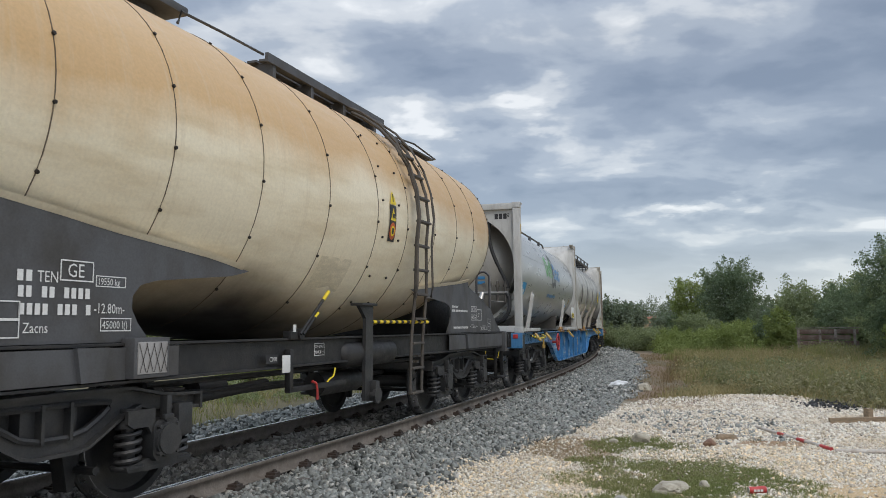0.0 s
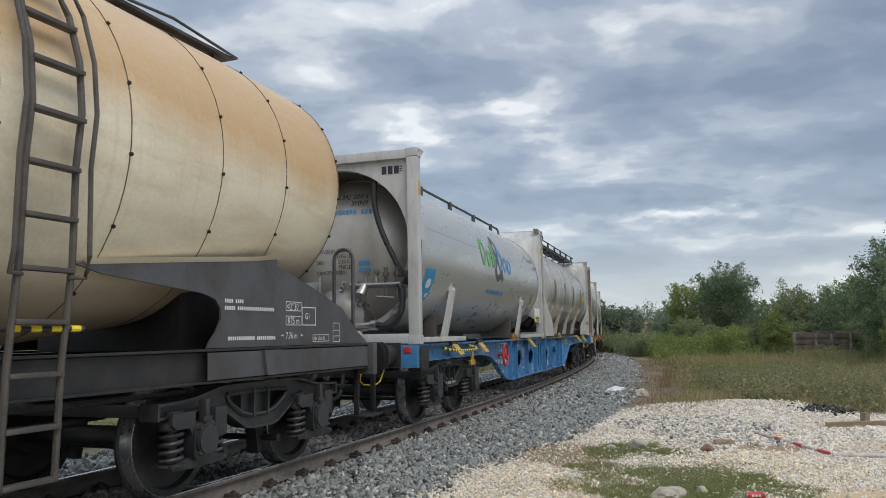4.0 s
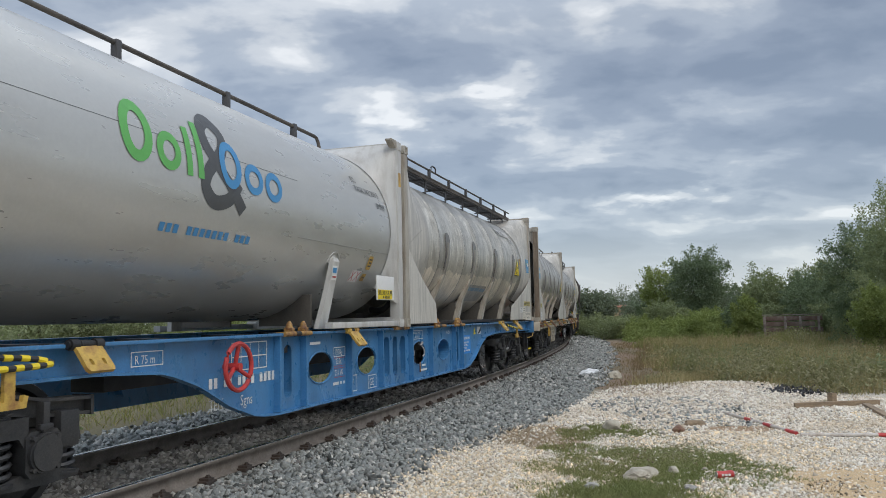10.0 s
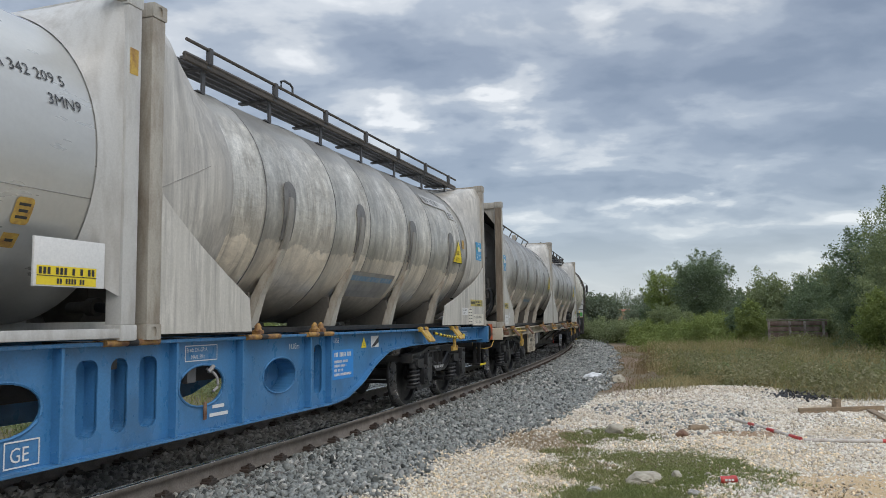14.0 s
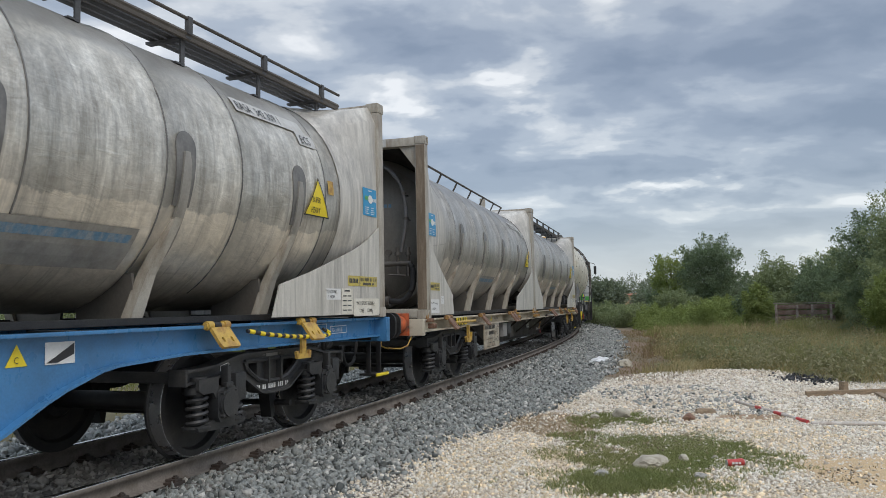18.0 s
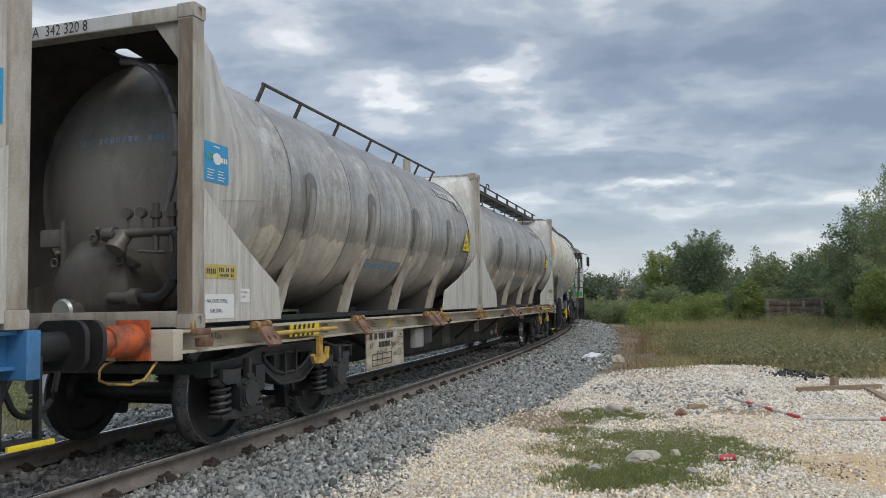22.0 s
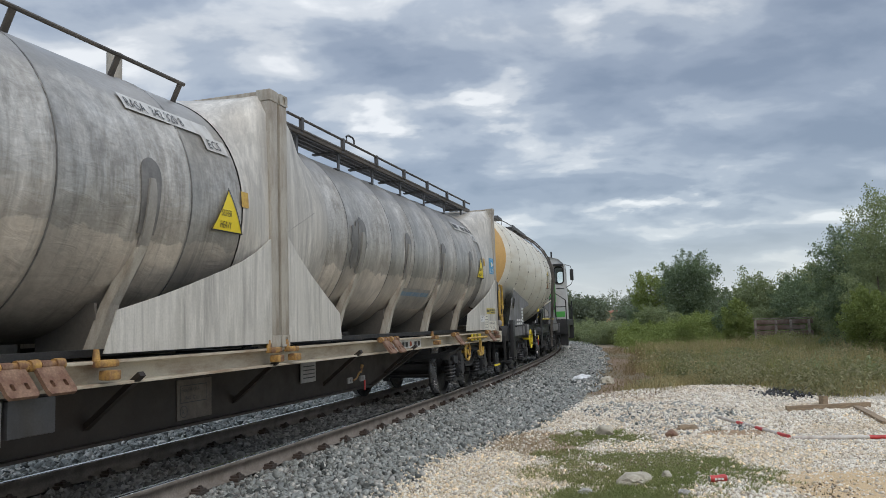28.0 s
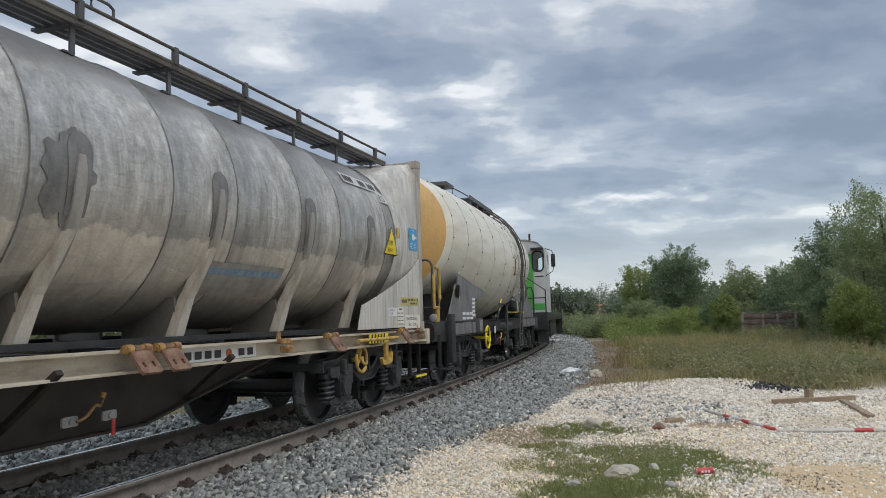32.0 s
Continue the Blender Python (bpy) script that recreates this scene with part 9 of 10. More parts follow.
# ---- small things on the waste ground ----
def lump(name, at, size, mat, seed, label, category, group="", flat=0.6):
    """A weathered stone: a ball pushed in and out, its underside sunk a little."""
    bm = nb()
    bmesh.ops.create_icosphere(bm, subdivisions=3, radius=0.5)
    for v in bm.verts:
        d = v.co.normalized()
        k = 1 + 0.35 * noise.noise(d * 1.3 + Vector((seed, 0, 0))) + 0.16 * noise.noise(d * 3.2 + Vector((0, seed, 0)))
        v.co = Vector((round(d.x * k * 5) * 0.04 + d.x * k * 0.3, d.y * k * 0.5, d.z * k * 0.5))
        v.co = Vector((v.co.x * size[0], v.co.y * size[1], max(v.co.z, -0.3) * size[2]))
    ob = new(name, mesh_of(bm, name, mat, True))
    x, y = at
    z = float(ground_height(np.array([x]), np.array([y]))[0])
    ob.matrix_basis = pose(x, y, z + size[2] * 0.22, 0, 0, seed * 77 % 360)
    return tagged(ob, label, category, group)


def on_ground(x, y):
    return float(ground_height(np.array([x]), np.array([y]))[0])


lump("boulder", (1.67, 7.2), (0.42, 0.28, 0.115), MAT["boulder"], 3.1, "pale angular limestone boulder at the edge of the grass", "stone")
lump("stone", (3.69, 18.05), (0.42, 0.30, 0.24), MAT["boulder"], 5.2, "pale grey stone among withered weeds", "stone")
lump("stone", (2.01, 10.15), (0.24, 0.18, 0.17), MAT["boulder"], 6.4, "tan stone lying on thin grass", "stone", "small stones")
lump("stone", (2.77, 9.75), (0.20, 0.14, 0.12), MAT["rust"], 7.7, "reddish brown stone on gravel", "stone", "small stones")
lump("stone", (3.15, 10.35), (0.30, 0.16, 0.11), MAT["wood"], 9.3, "flat brown stone on gravel", "stone", "small stones")
lump("stone", (1.66, 10.1), (0.11, 0.09, 0.08), MAT["boulder"], 11.3, "small white stone on brown earth", "stone", "small stones")
lump("stone", (2.02, 7.35), (0.12, 0.09, 0.08), MAT["boulder"], 12.9, "small white stone in the grass", "stone", "small stones")
lump("stone", (1.15, 6.75), (0.12, 0.10, 0.08), MAT["ballast_dark"], 14.1, "small dark stone on gravel", "stone", "small stones")
lump("stone", (1.95, 6.6), (0.10, 0.10, 0.07), MAT["ballast_dark"], 15.6, "small dark stone on gravel", "stone", "small stones")
lump("stone", (5.82, 29.4), (0.22, 0.18, 0.14), MAT["boulder"], 16.6, "pale stone beside the ballast", "stone", "small stones")


def drinks_can():
    c = thing("drinks_can", "crushed red drinks can lying on gravel", "can", at=pose(2.395, 7.05, on_ground(2.4, 7.05) + 0.034, 0, 0, 4))
    bm = nb()
    rings = [ring(bm, (x, 0, 0.004 * math.sin(x * 40)), (1, 0, 0), r * (1 - 0.10 * math.exp(-((x - 0.01) / 0.03) ** 2)), 24) for x, r in ((-0.080, 0.024), (-0.074, 0.030), (-0.062, 0.033), (-0.03, 0.033), (0.0, 0.033), (0.03, 0.033), (0.062, 0.033), (0.072, 0.028))]
    skin(bm, rings)
    part("body", bm, MAT["red"], c, "dented red can body")
    for x, r in ((-0.084, 0.026), (0.074, 0.027)):
        bm = nb()
        skin(bm, [ring(bm, (x, 0, 0), (1, 0, 0), r, 24), ring(bm, (x + 0.008, 0, 0), (1, 0, 0), r, 24)])
        part("can_end", bm, MAT["chrome"], c, "bright metal can end")
    bm = nb()
    for k in range(3):
        box(bm, -0.045 + 0.03 * k, -0.025 + 0.03 * k, -0.036, -0.0325, -0.008, 0.010)
    part("mark", bm, MAT["white"], c, "white printed bars", smooth=False)


drinks_can()


def striped_pole(p, q, name_label, bands):
    """A surveyor's pole in red and white lengths lying on the gravel."""
    a, b = Vector((*p, on_ground(*p) + 0.02)), Vector((*q, on_ground(*q) + 0.02))
    length = (b - a).length
    c = thing("ranging_pole", name_label, "pole", "poles on the gravel", at=Matrix.Translation(a) @ (b - a).to_track_quat("X", "Z").to_matrix().to_4x4())
    for x0, x1, m in bands:
        bm = nb()
        rod(bm, (x0 * length, 0, 0), (x1 * length, 0, 0), 0.024, 12)
        part("pole_length", bm, MAT[m], c)
    return c


striped_pole((3.92, 11.46), (4.06, 9.38), "red and white ranging pole lying on gravel", ((0, 0.34, "pole_white"), (0.34, 0.43, "red"), (0.43, 0.60, "pole_white"), (0.60, 0.70, "red"), (0.70, 0.88, "pole_white"), (0.88, 1.0, "red")))
striped_pole((4.04, 9.24), (6.2, 9.06), "white ranging pole with a red band lying on gravel", ((0, 0.40, "pole_white"), (0.40, 0.50, "red"), (0.50, 0.9, "pole_white"), (0.9, 1.0, "red")))


def plank(p, q, width, thick, label):
    a, b = Vector((*p, on_ground(*p) + thick / 2)), Vector((*q, on_ground(*q) + thick / 2))
    bm = nb()
    box(bm, 0, (b - a).length, -width / 2, width / 2, -thick / 2, thick / 2, 0.006)
    ob = new("plank", mesh_of(bm, "plank", MAT["wood"]))
    ob.matrix_basis = Matrix.Translation(a) @ (b - a).to_track_quat("X", "Z").to_matrix().to_4x4()
    return tagged(ob, label, "plank", "planks on the gravel")


plank((5.15, 11.92), (6.5, 12.05), 0.05, 0.085, "brown weathered plank standing on edge in gravel")
plank((6.22, 11.90), (5.70, 10.2), 0.10, 0.05, "brown weathered plank lying flat on gravel")
plank((5.35, 12.25), (6.45, 12.20), 0.12, 0.03, "thin grey-brown board lying behind a plank")
bm = nb()
box(bm, -0.05, 0.05, -0.05, 0.05, -0.1, 0.15, 0.01)
ob = new("wooden_stump", mesh_of(bm, "wooden_stump", MAT["wood"]))
ob.matrix_basis = pose(6.0, 12.5, on_ground(6.0, 12.5), 0, 4, 20)
tagged(ob, "short square wooden post in gravel", "post")


def carrier_bag(x, y, s, label):
    bm = nb()
    bmesh.ops.create_icosphere(bm, subdivisions=4, radius=1)
    for v in bm.verts:
        d = v.co.copy()
        k = 1 + 0.5 * noise.noise(d * 1.7 + Vector((x, y, 0))) + 0.25 * abs(noise.noise(d * 4 + Vector((y, x, 0))))
        v.co = Vector((d.x * k * 0.26, d.y * k * 0.16, max(d.z, -0.25) * k * 0.11)) * s
    ob = new("plastic_bag", mesh_of(bm, "plastic_bag", MAT["plastic"], True))
    ob.matrix_basis = pose(x, y, on_ground(x, y) + 0.03, 0, 0, 20)
    return tagged(ob, label, "plastic bag")


carrier_bag(3.4, 19.6, 0.9, "crumpled white plastic bag on the ballast edge")
carrier_bag(9.7, 55.5, 1.1, "crumpled white plastic bag beside the far track")


def tar_heap():
    rng = np.random.default_rng(7)
    n = 330
    x, y = rng.normal(6.05, 0.30, n), rng.normal(13.75, 0.20, n)
    z = ground_height(x, y) - 0.01 + 0.045 * np.exp(-((x - 5.98) / 0.4) ** 2) * rng.uniform(0, 1, n)
    tagged(new("tar_heap", rubble("tar_heap", np.stack([x, y, z], -1), rng.uniform(0.02, 0.075, n), MAT["ink"], rng)), "small heap of black broken tar on white gravel", "rubble heap", kind="stuff")


tar_heap()


def old_gate():
    """A low rusty wall of boards between pale posts, half hidden in the scrub."""
    g = thing("board_fence", "low rusty brown board fence between grey posts in scrub", "fence", at=pose(14.4, 33.0, on_ground(14.4, 33), 0, 0, -24))
    for k in range(5):
        bm = nb()
        box(bm, -1.15 + 0.05 * (k % 2), 1.15 - 0.3 * (k == 3), -0.02, 0.02, 0.10 + 0.24 * k, 0.29 + 0.24 * k, 0.008)
        part("board", bm, MAT["gate"], g)
    for x in (-1.1, -0.28, 0.3, 1.0):
        bm = nb()
        box(bm, x - 0.05, x + 0.05, -0.07, -0.02, 0.0, 1.24, 0.01)
        part("post", bm, MAT["gate_post"], g)
    bm = nb()
    box(bm, -1.2, 1.2, -0.04, 0.04, 1.29, 1.325, 0.008)
    part("top_rail", bm, MAT["gate_post"], g)


old_gate()


def far_house():
    h = thing("shed", "small ochre rendered shed far behind the scrub", "shed", at=pose(27.6, 127.0, GROUND, 0, 0, -12))
    bm = nb()
    box(bm, -1.15, 1.15, -1.0, 1.0, 0, 2.65)
    part("wall", bm, MAT["house"], h, smooth=False)
    bm = nb()
    v = [bm.verts.new(p) for p in ((-1.3, -1.15, 2.6), (1.3, -1.15, 2.6), (1.3, 1.15, 2.6), (-1.3, 1.15, 2.6), (-1.3, 0, 2.95), (1.3, 0, 2.95))]
    for f in ((0, 1, 5, 4), (2, 3, 4, 5), (0, 4, 3), (1, 2, 5), (0, 3, 2, 1)):
        bm.faces.new([v[i] for i in f])
    part("roof", bm, MAT["roof"], h, smooth=False)
    bm = nb()
    box(bm, -0.4, 0.4, -1.04, -1.0, 0, 1.9)
    part("door", bm, MAT["gate"], h, smooth=False)


far_house()

# ---- trees and scrub ----
def crown_points(rng, n, rx, ry, z0, z1, blobs, ragged):
    """Leaf places on sprays that reach outwards and up from an uneven crown."""
    out, centres = [], []
    mid, tall = (z0 + z1) / 2, (z1 - z0) / 2
    sprays = blobs * 3
    lobes = rng.normal(size=(5, 3))
    lobes /= np.linalg.norm(lobes, axis=1, keepdims=True)
    for k in range(sprays):
        d = rng.normal(size=3)
        d /= np.linalg.norm(d)
        reach = 0.72 + 0.28 * max(float(v @ d) for v in lobes)
        q = rng.uniform(0.25, 1.0) ** 0.5 * reach
        c = np.array([d[0] * rx * q, d[1] * ry * q, mid + d[2] * tall * q * 0.9])
        if k % 3 == 0:
            centres.append(c)
        way = d * 0.6 + rng.normal(size=3) * 0.35 + np.array([0, 0, 0.55])
        way /= np.linalg.norm(way)
        long = ragged * rng.uniform(0.5, 1.25)
        m = n // sprays
        t = rng.uniform(-0.4, 1.0, (m, 1))
        side = rng.normal(size=(m, 3)) * ragged * 0.30 * (1.15 - np.clip(t, 0, 1))
        out.append(c + way * long * t + side)
    return np.concatenate(out), centres


def plant(name, x, y, height, width, mat, label, category, seed, n=5000, leaf=0.085, stem=0.9, blobs=40, ragged=None, group=""):
    """A tree or bush: tapered trunk, limbs to its clumps, and a crown of single leaves."""
    rng = np.random.default_rng(seed)
    base = on_ground(x, y)
    t = thing(name, label, category, group, at=pose(x, y, base))
    ragged = ragged or width * 0.24
    low = min(stem, height * 0.35)
    pts, centres = crown_points(rng, int(n * 3.3), width / 2 - ragged * 0.4, width / 2 - ragged * 0.4, low, height - ragged * 0.45, blobs, ragged)
    pts[:, 2] = np.maximum(pts[:, 2], 0.05)
    bm = nb()
    r0 = 0.03 + height * 0.016
    trunk = [Vector((0, 0, -0.1))]
    for k in range(1, 6):
        trunk.append(Vector((rng.normal() * 0.05 * k, rng.normal() * 0.05 * k, height * 0.78 * k / 5)))
    skin(bm, [ring(bm, p, (0, 0, 1), r0 * (1 - 0.16 * k), 8) for k, p in enumerate(trunk)])
    for c in centres[::2]:
        k = int(np.clip(c[2] / (height * 0.78) * 5 - 1.2, 0, 4))
        a = trunk[k].lerp(trunk[k + 1], 0.5)
        b = Vector(c)
        m = a.lerp(b, 0.5) + Vector((0, 0, 0.10))
        rod(bm, a, m, r0 * 0.42, 5, r0 * 0.28)
        rod(bm, m, b, r0 * 0.28, 5, r0 * 0.10)
    part("trunk", bm, MAT["bark"], t, "grey-brown stem and limbs")
    ob = new("crown", leaves("crown", pts, rng.uniform(0.4, 0.85, len(pts)) * leaf, mat, rng))
    ob.parent = t
    return t


TREES = (
    ("tree", 13.5, 50.4, 4.7, 2.6, LEAF_LIGHT, "thin pale green young tree in scrub", 21, 2600, 0.10, 1.2),
    ("tree", 15.2, 47.8, 5.2, 4.0, LEAF_DARK, "dark green bushy tree standing above the scrub", 22, 8000, 0.10, 0.8),
    ("tree", 17.0, 43.0, 3.1, 2.9, LEAF_DARK, "dark green low bushy tree", 23, 5000, 0.09, 0.4),
    ("tree", 16.6, 41.2, 3.6, 3.0, LEAF_MID, "olive green bushy tree in scrub", 24, 5600, 0.09, 0.4),
    ("tree", 18.6, 39.2, 3.9, 3.2, LEAF_MID, "olive green bushy tree beside a fence", 25, 6000, 0.09, 0.4),
    ("tree", 17.0, 37.4, 3.5, 2.4, LEAF_DARK, "dark green bushy tree beside a fence", 26, 4600, 0.085, 0.3),
    ("tree", 16.2, 30.6, 4.8, 3.0, LEAF_DARK, "tall dark green tree with a broken outline", 27, 7500, 0.075, 0.9),
    ("tree", 14.4, 24.4, 5.3, 3.2, LEAF_MID, "tall olive tree with small leaves", 28, 9000, 0.062, 0.9),
    ("tree", 16.4, 24.6, 5.6, 3.6, LEAF_DARK, "tall dark tree behind scrub", 29, 8000, 0.065, 0.8),
    ("tree", 14.2, 20.6, 3.6, 2.8, LEAF_MID, "leafy olive scrub tree", 30, 7000, 0.055, 0.4),
    ("tree", 19.6, 33.0, 4.6, 3.6, LEAF_DARK, "dark bushy tree behind the fence", 31, 6000, 0.08, 0.6),
)
for kind, x, y, hgt, wid, leaf_mat, text, seed, count, leaf_size, stem in TREES:
    plant(kind, x, y, hgt + 0.3, wid, leaf_mat, text, "tree", seed, count, leaf_size, stem, 28, wid * 0.29)
SHRUBS = (
    (11.0, 43.0, 0.8, 3.0, LEAF_LIGHT, 41), (12.6, 40.2, 1.3, 3.0, LEAF_LIGHT, 42), (13.9, 41.5, 2.0, 2.6, LEAF_LIGHT, 43), (9.6, 47.0, 0.9, 3.2, LEAF_MID, 44),
    (12.2, 45.0, 2.0, 2.8, LEAF_MID, 45), (14.6, 39.4, 2.3, 2.2, LEAF_DARK, 46), (13.1, 34.6, 1.6, 1.5, LEAF_LIGHT, 47), (16.2, 33.4, 1.5, 2.0, LEAF_MID, 48),
    (14.9, 36.4, 1.9, 2.2, LEAF_MID, 49), (12.3, 22.4, 2.9, 1.7, LEAF_LIGHT, 50), (13.2, 23.4, 2.6, 2.2, LEAF_MID, 51), (15.0, 28.4, 2.4, 2.6, LEAF_MID, 52),
    (12.8, 19.4, 2.1, 1.9, LEAF_LIGHT, 53), (14.2, 27.0, 2.2, 2.2, LEAF_DARK, 54), (16.0, 36.0, 2.4, 2.4, LEAF_DARK, 55), (13.9, 25.6, 1.8, 1.7, LEAF_MID, 56),
    (8.9, 52.0, 1.0, 3.2, LEAF_MID, 57), (13.6, 52.0, 2.4, 3.0, LEAF_DARK, 58),
)
for x, y, hgt, wid, leaf_mat, seed in SHRUBS:
    words_ = {LEAF_LIGHT: "fresh green leafy shrub in long grass", LEAF_MID: "olive green shrub in long grass", LEAF_DARK: "dense dark green shrub in long grass"}[leaf_mat]
    plant("shrub", x, y, hgt * (0.75 + 0.6 * ((seed * 7) % 10) / 10) + 0.2, wid, leaf_mat, words_, "shrub", seed, 3600 if y > 30 else 5000, 0.085 if y > 30 else 0.055, 0.1, 22, None, "scrub along the waste ground")
rng = np.random.default_rng(60)
for k in range(15):
    a = radians(-34 + 52 * k / 14 + rng.uniform(-1, 1))
    d = rng.uniform(98, 125)
    if abs(a - radians(12.2)) < radians(2.6):
        d = rng.uniform(142, 150)
    if a > radians(-3):
        plant("tree", d * math.sin(a), d * math.cos(a), rng.uniform(3.6, 5.4), rng.uniform(6, 9), LEAF_FAR, "hazy green tree of a far wood edge", "tree", 70 + k, 2600, 0.26, 0.4, 24, None, "far wood edge")
    else:
        plant("tree", d * 0.45 * math.sin(a) - 6, d * 0.45 * math.cos(a), rng.uniform(2.4, 3.6), rng.uniform(4, 6), LEAF_MID, "green scrub tree beyond the track", "tree", 70 + k, 2600, 0.15, 0.3, 24, None, "scrub beyond the track")
for k, (az, d, hgt, wid) in enumerate(((12.4, 150, 6.8, 10.0), (14.6, 138, 6.2, 9.0), (9.4, 84, 4.6, 5.0), (10.6, 88, 4.2, 4.6), (13.9, 96, 3.2, 6.0), (16.5, 90, 4.0, 7.0), (19.0, 86, 4.4, 7.0))):
    plant("tree", d * math.sin(radians(az)), d * math.cos(radians(az)), hgt, wid, LEAF_FAR, "hazy green tree of a far wood edge", "tree", 110 + k, 3000, 0.22, 0.4, 24, None, "far wood edge")
for k, (az, d) in enumerate(((11.6, 78), (12.9, 76))):
    plant("shrub", d * math.sin(radians(az)), d * math.cos(radians(az)), 1.0, 3.6, LEAF_MID, "olive green shrub before a far shed", "shrub", 120 + k, 2600, 0.13, 0.1, 20, None, "scrub along the waste ground")
for k, (s, side) in enumerate(((9, -7.5), (14, -9), (20, -7), (26, -9.5), (33, -8), (41, -9), (52, -8), (64, -8.5))):
    x, y = on_track(s, side)
    plant("shrub", float(x), float(y), rng.uniform(1.3, 2.2), rng.uniform(2.2, 3.4), LEAF_MID if k % 2 else LEAF_LIGHT, "green shrub beyond the track", "shrub", 90 + k, 2600, 0.08, 0.1, 20, None, "scrub beyond the track")


# ---- grass ----
def scatter(rng, n, x0, x1, y0, y1, keep):
    x, y = rng.uniform(x0, x1, n), rng.uniform(y0, y1, n)
    ok = keep(x, y)
    return x[ok], y[ok]


def wave(x, y, k=1.0, p=0.0):
    return np.sin(x * 0.9 * k + p + 1.4 * np.sin(y * 0.37 * k + p)) * np.cos(y * 0.7 * k - p + np.sin(x * 0.53 * k))


def speck(x, y):
    """A fixed chance between 0 and 1 for each place."""
    v = np.sin(np.asarray(x) * 127.1 + np.asarray(y) * 311.7) * 43758.5453
    return v - np.floor(v)


def turf_depth(x, y):
    """Below one inside the ragged patches of turf on the gravel."""
    n = 0.45 * wave(x, y, 4.0) + 0.35 * wave(x, y, 9.0, 1.0)
    a = ((x - 2.0) / 1.05) ** 2 + ((y - 7.85) / 1.2) ** 2
    b = ((x - 1.95) / 0.75) ** 2 + ((y - 9.8) / 0.8) ** 2 + 0.25
    c = ((x - 1.2) / 0.9) ** 2 + ((y - 6.5) / 0.5) ** 2 + 0.25
    return np.minimum(np.minimum(a, b + 0.1), c) + n


def in_field(x, y, ragged=0.5):
    s, side = near_track(x, y)
    edge = np.interp(x, [3.0, 3.8, 5.2, 5.6, 6.3, 7.1, 9.0], [14.2, 14.7, 15.6, 14.6, 13.4, 12.9, 12.6]) + ragged * 0.7 * wave(x, y, 3.1) + 0.9 * (speck(x, y) - 0.5)
    return (y > edge) & (side > 4.55 + 0.55 * wave(x, y, 0.8) + 0.7 * (speck(y, x) - 0.5))


def grass(name, label, seed, n, area, keep, h, w, mat, lean=0.35):
    rng = np.random.default_rng(seed)
    x, y = scatter(rng, n, *area, keep)
    hh = rng.uniform(*h, len(x)) * (0.75 + 0.35 * wave(x, y, 1.3, seed))
    hh = np.clip(hh, h[0] * 0.4, None)
    tagged(new(name, blades(name, np.stack([x, y, ground_height(x, y) - 0.01], -1), hh, rng.uniform(*w, len(x)), mat, rng, lean)), label, "grass", kind="stuff")


grass("dry_grass", "dry straw-coloured grass of the waste ground", 1, 120000, (3, 17, 13.2, 30), lambda x, y: in_field(x, y) & (wave(x, y, 1.0, 1) > -0.55) & ((x < 7.5) | (speck(y, x) > 0.55)), (0.08, 0.30), (0.006, 0.016), GRASS_DRY, 0.9)
grass("green_grass", "long green grass of the waste ground", 2, 110000, (3, 17, 13.2, 30), lambda x, y: in_field(x, y) & (wave(x, y, 1.0, 2.6) > 0.05), (0.08, 0.28), (0.006, 0.018), GRASS_GREEN, 0.9)
grass("far_grass", "dry grass in front of the scrub", 3, 60000, (4, 34, 29, 70), lambda x, y: in_field(x, y), (0.15, 0.5), (0.03, 0.06), GRASS_DRY, 0.5)
grass("far_green_grass", "long grass in front of the scrub", 4, 50000, (4, 34, 27, 70), lambda x, y: in_field(x, y), (0.15, 0.45), (0.03, 0.06), GRASS_GREEN, 0.5)
grass("withered_weeds", "brown withered weeds along the ballast", 5, 26000, (2, 9, 13, 40), lambda x, y: (lambda s: (s[1] > 2.9) & (s[1] < 5.0 + 0.5 * wave(x, y)) & (y > 14))(near_track(x, y)), (0.03, 0.14), (0.006, 0.016), WEED_BROWN, 1.2)


grass("tall_grass", "tall seeding grass stalks in the field", 10, 16000, (3, 20, 14, 36), lambda x, y: in_field(x, y) & (wave(x, y, 2.0, 0.3) > 0.2), (0.25, 0.60), (0.004, 0.010), GRASS_DRY, 0.5)
grass("fence_grass", "long rough grass in front of the fence", 14, 5000, (12.4, 16.6, 29.5, 32.8), lambda x, y: in_field(x, y), (0.35, 0.85), (0.02, 0.05), GRASS_GREEN, 0.4)


def tufts(name, label, seed, count, area, keep, tall, reach, mat, each=46):
    """Upright tussocks of long stalks that lean out from their foot."""
    rng = np.random.default_rng(seed)
    cx, cy = scatter(rng, count, *area, keep)
    k = np.repeat(np.arange(len(cx)), each)
    r = rng.normal(size=(len(k), 2)) * rng.uniform(*reach, len(cx))[k][:, None]
    x, y = cx[k] + r[:, 0], cy[k] + r[:, 1]
    h = rng.uniform(*tall, len(cx))[k] * rng.uniform(0.45, 1.0, len(k))
    tagged(new(name, blades(name, np.stack([x, y, ground_height(x, y) - 0.01], -1), h, rng.uniform(0.006, 0.014, len(k)), mat, rng, 0.45)), label, "grass", kind="stuff")


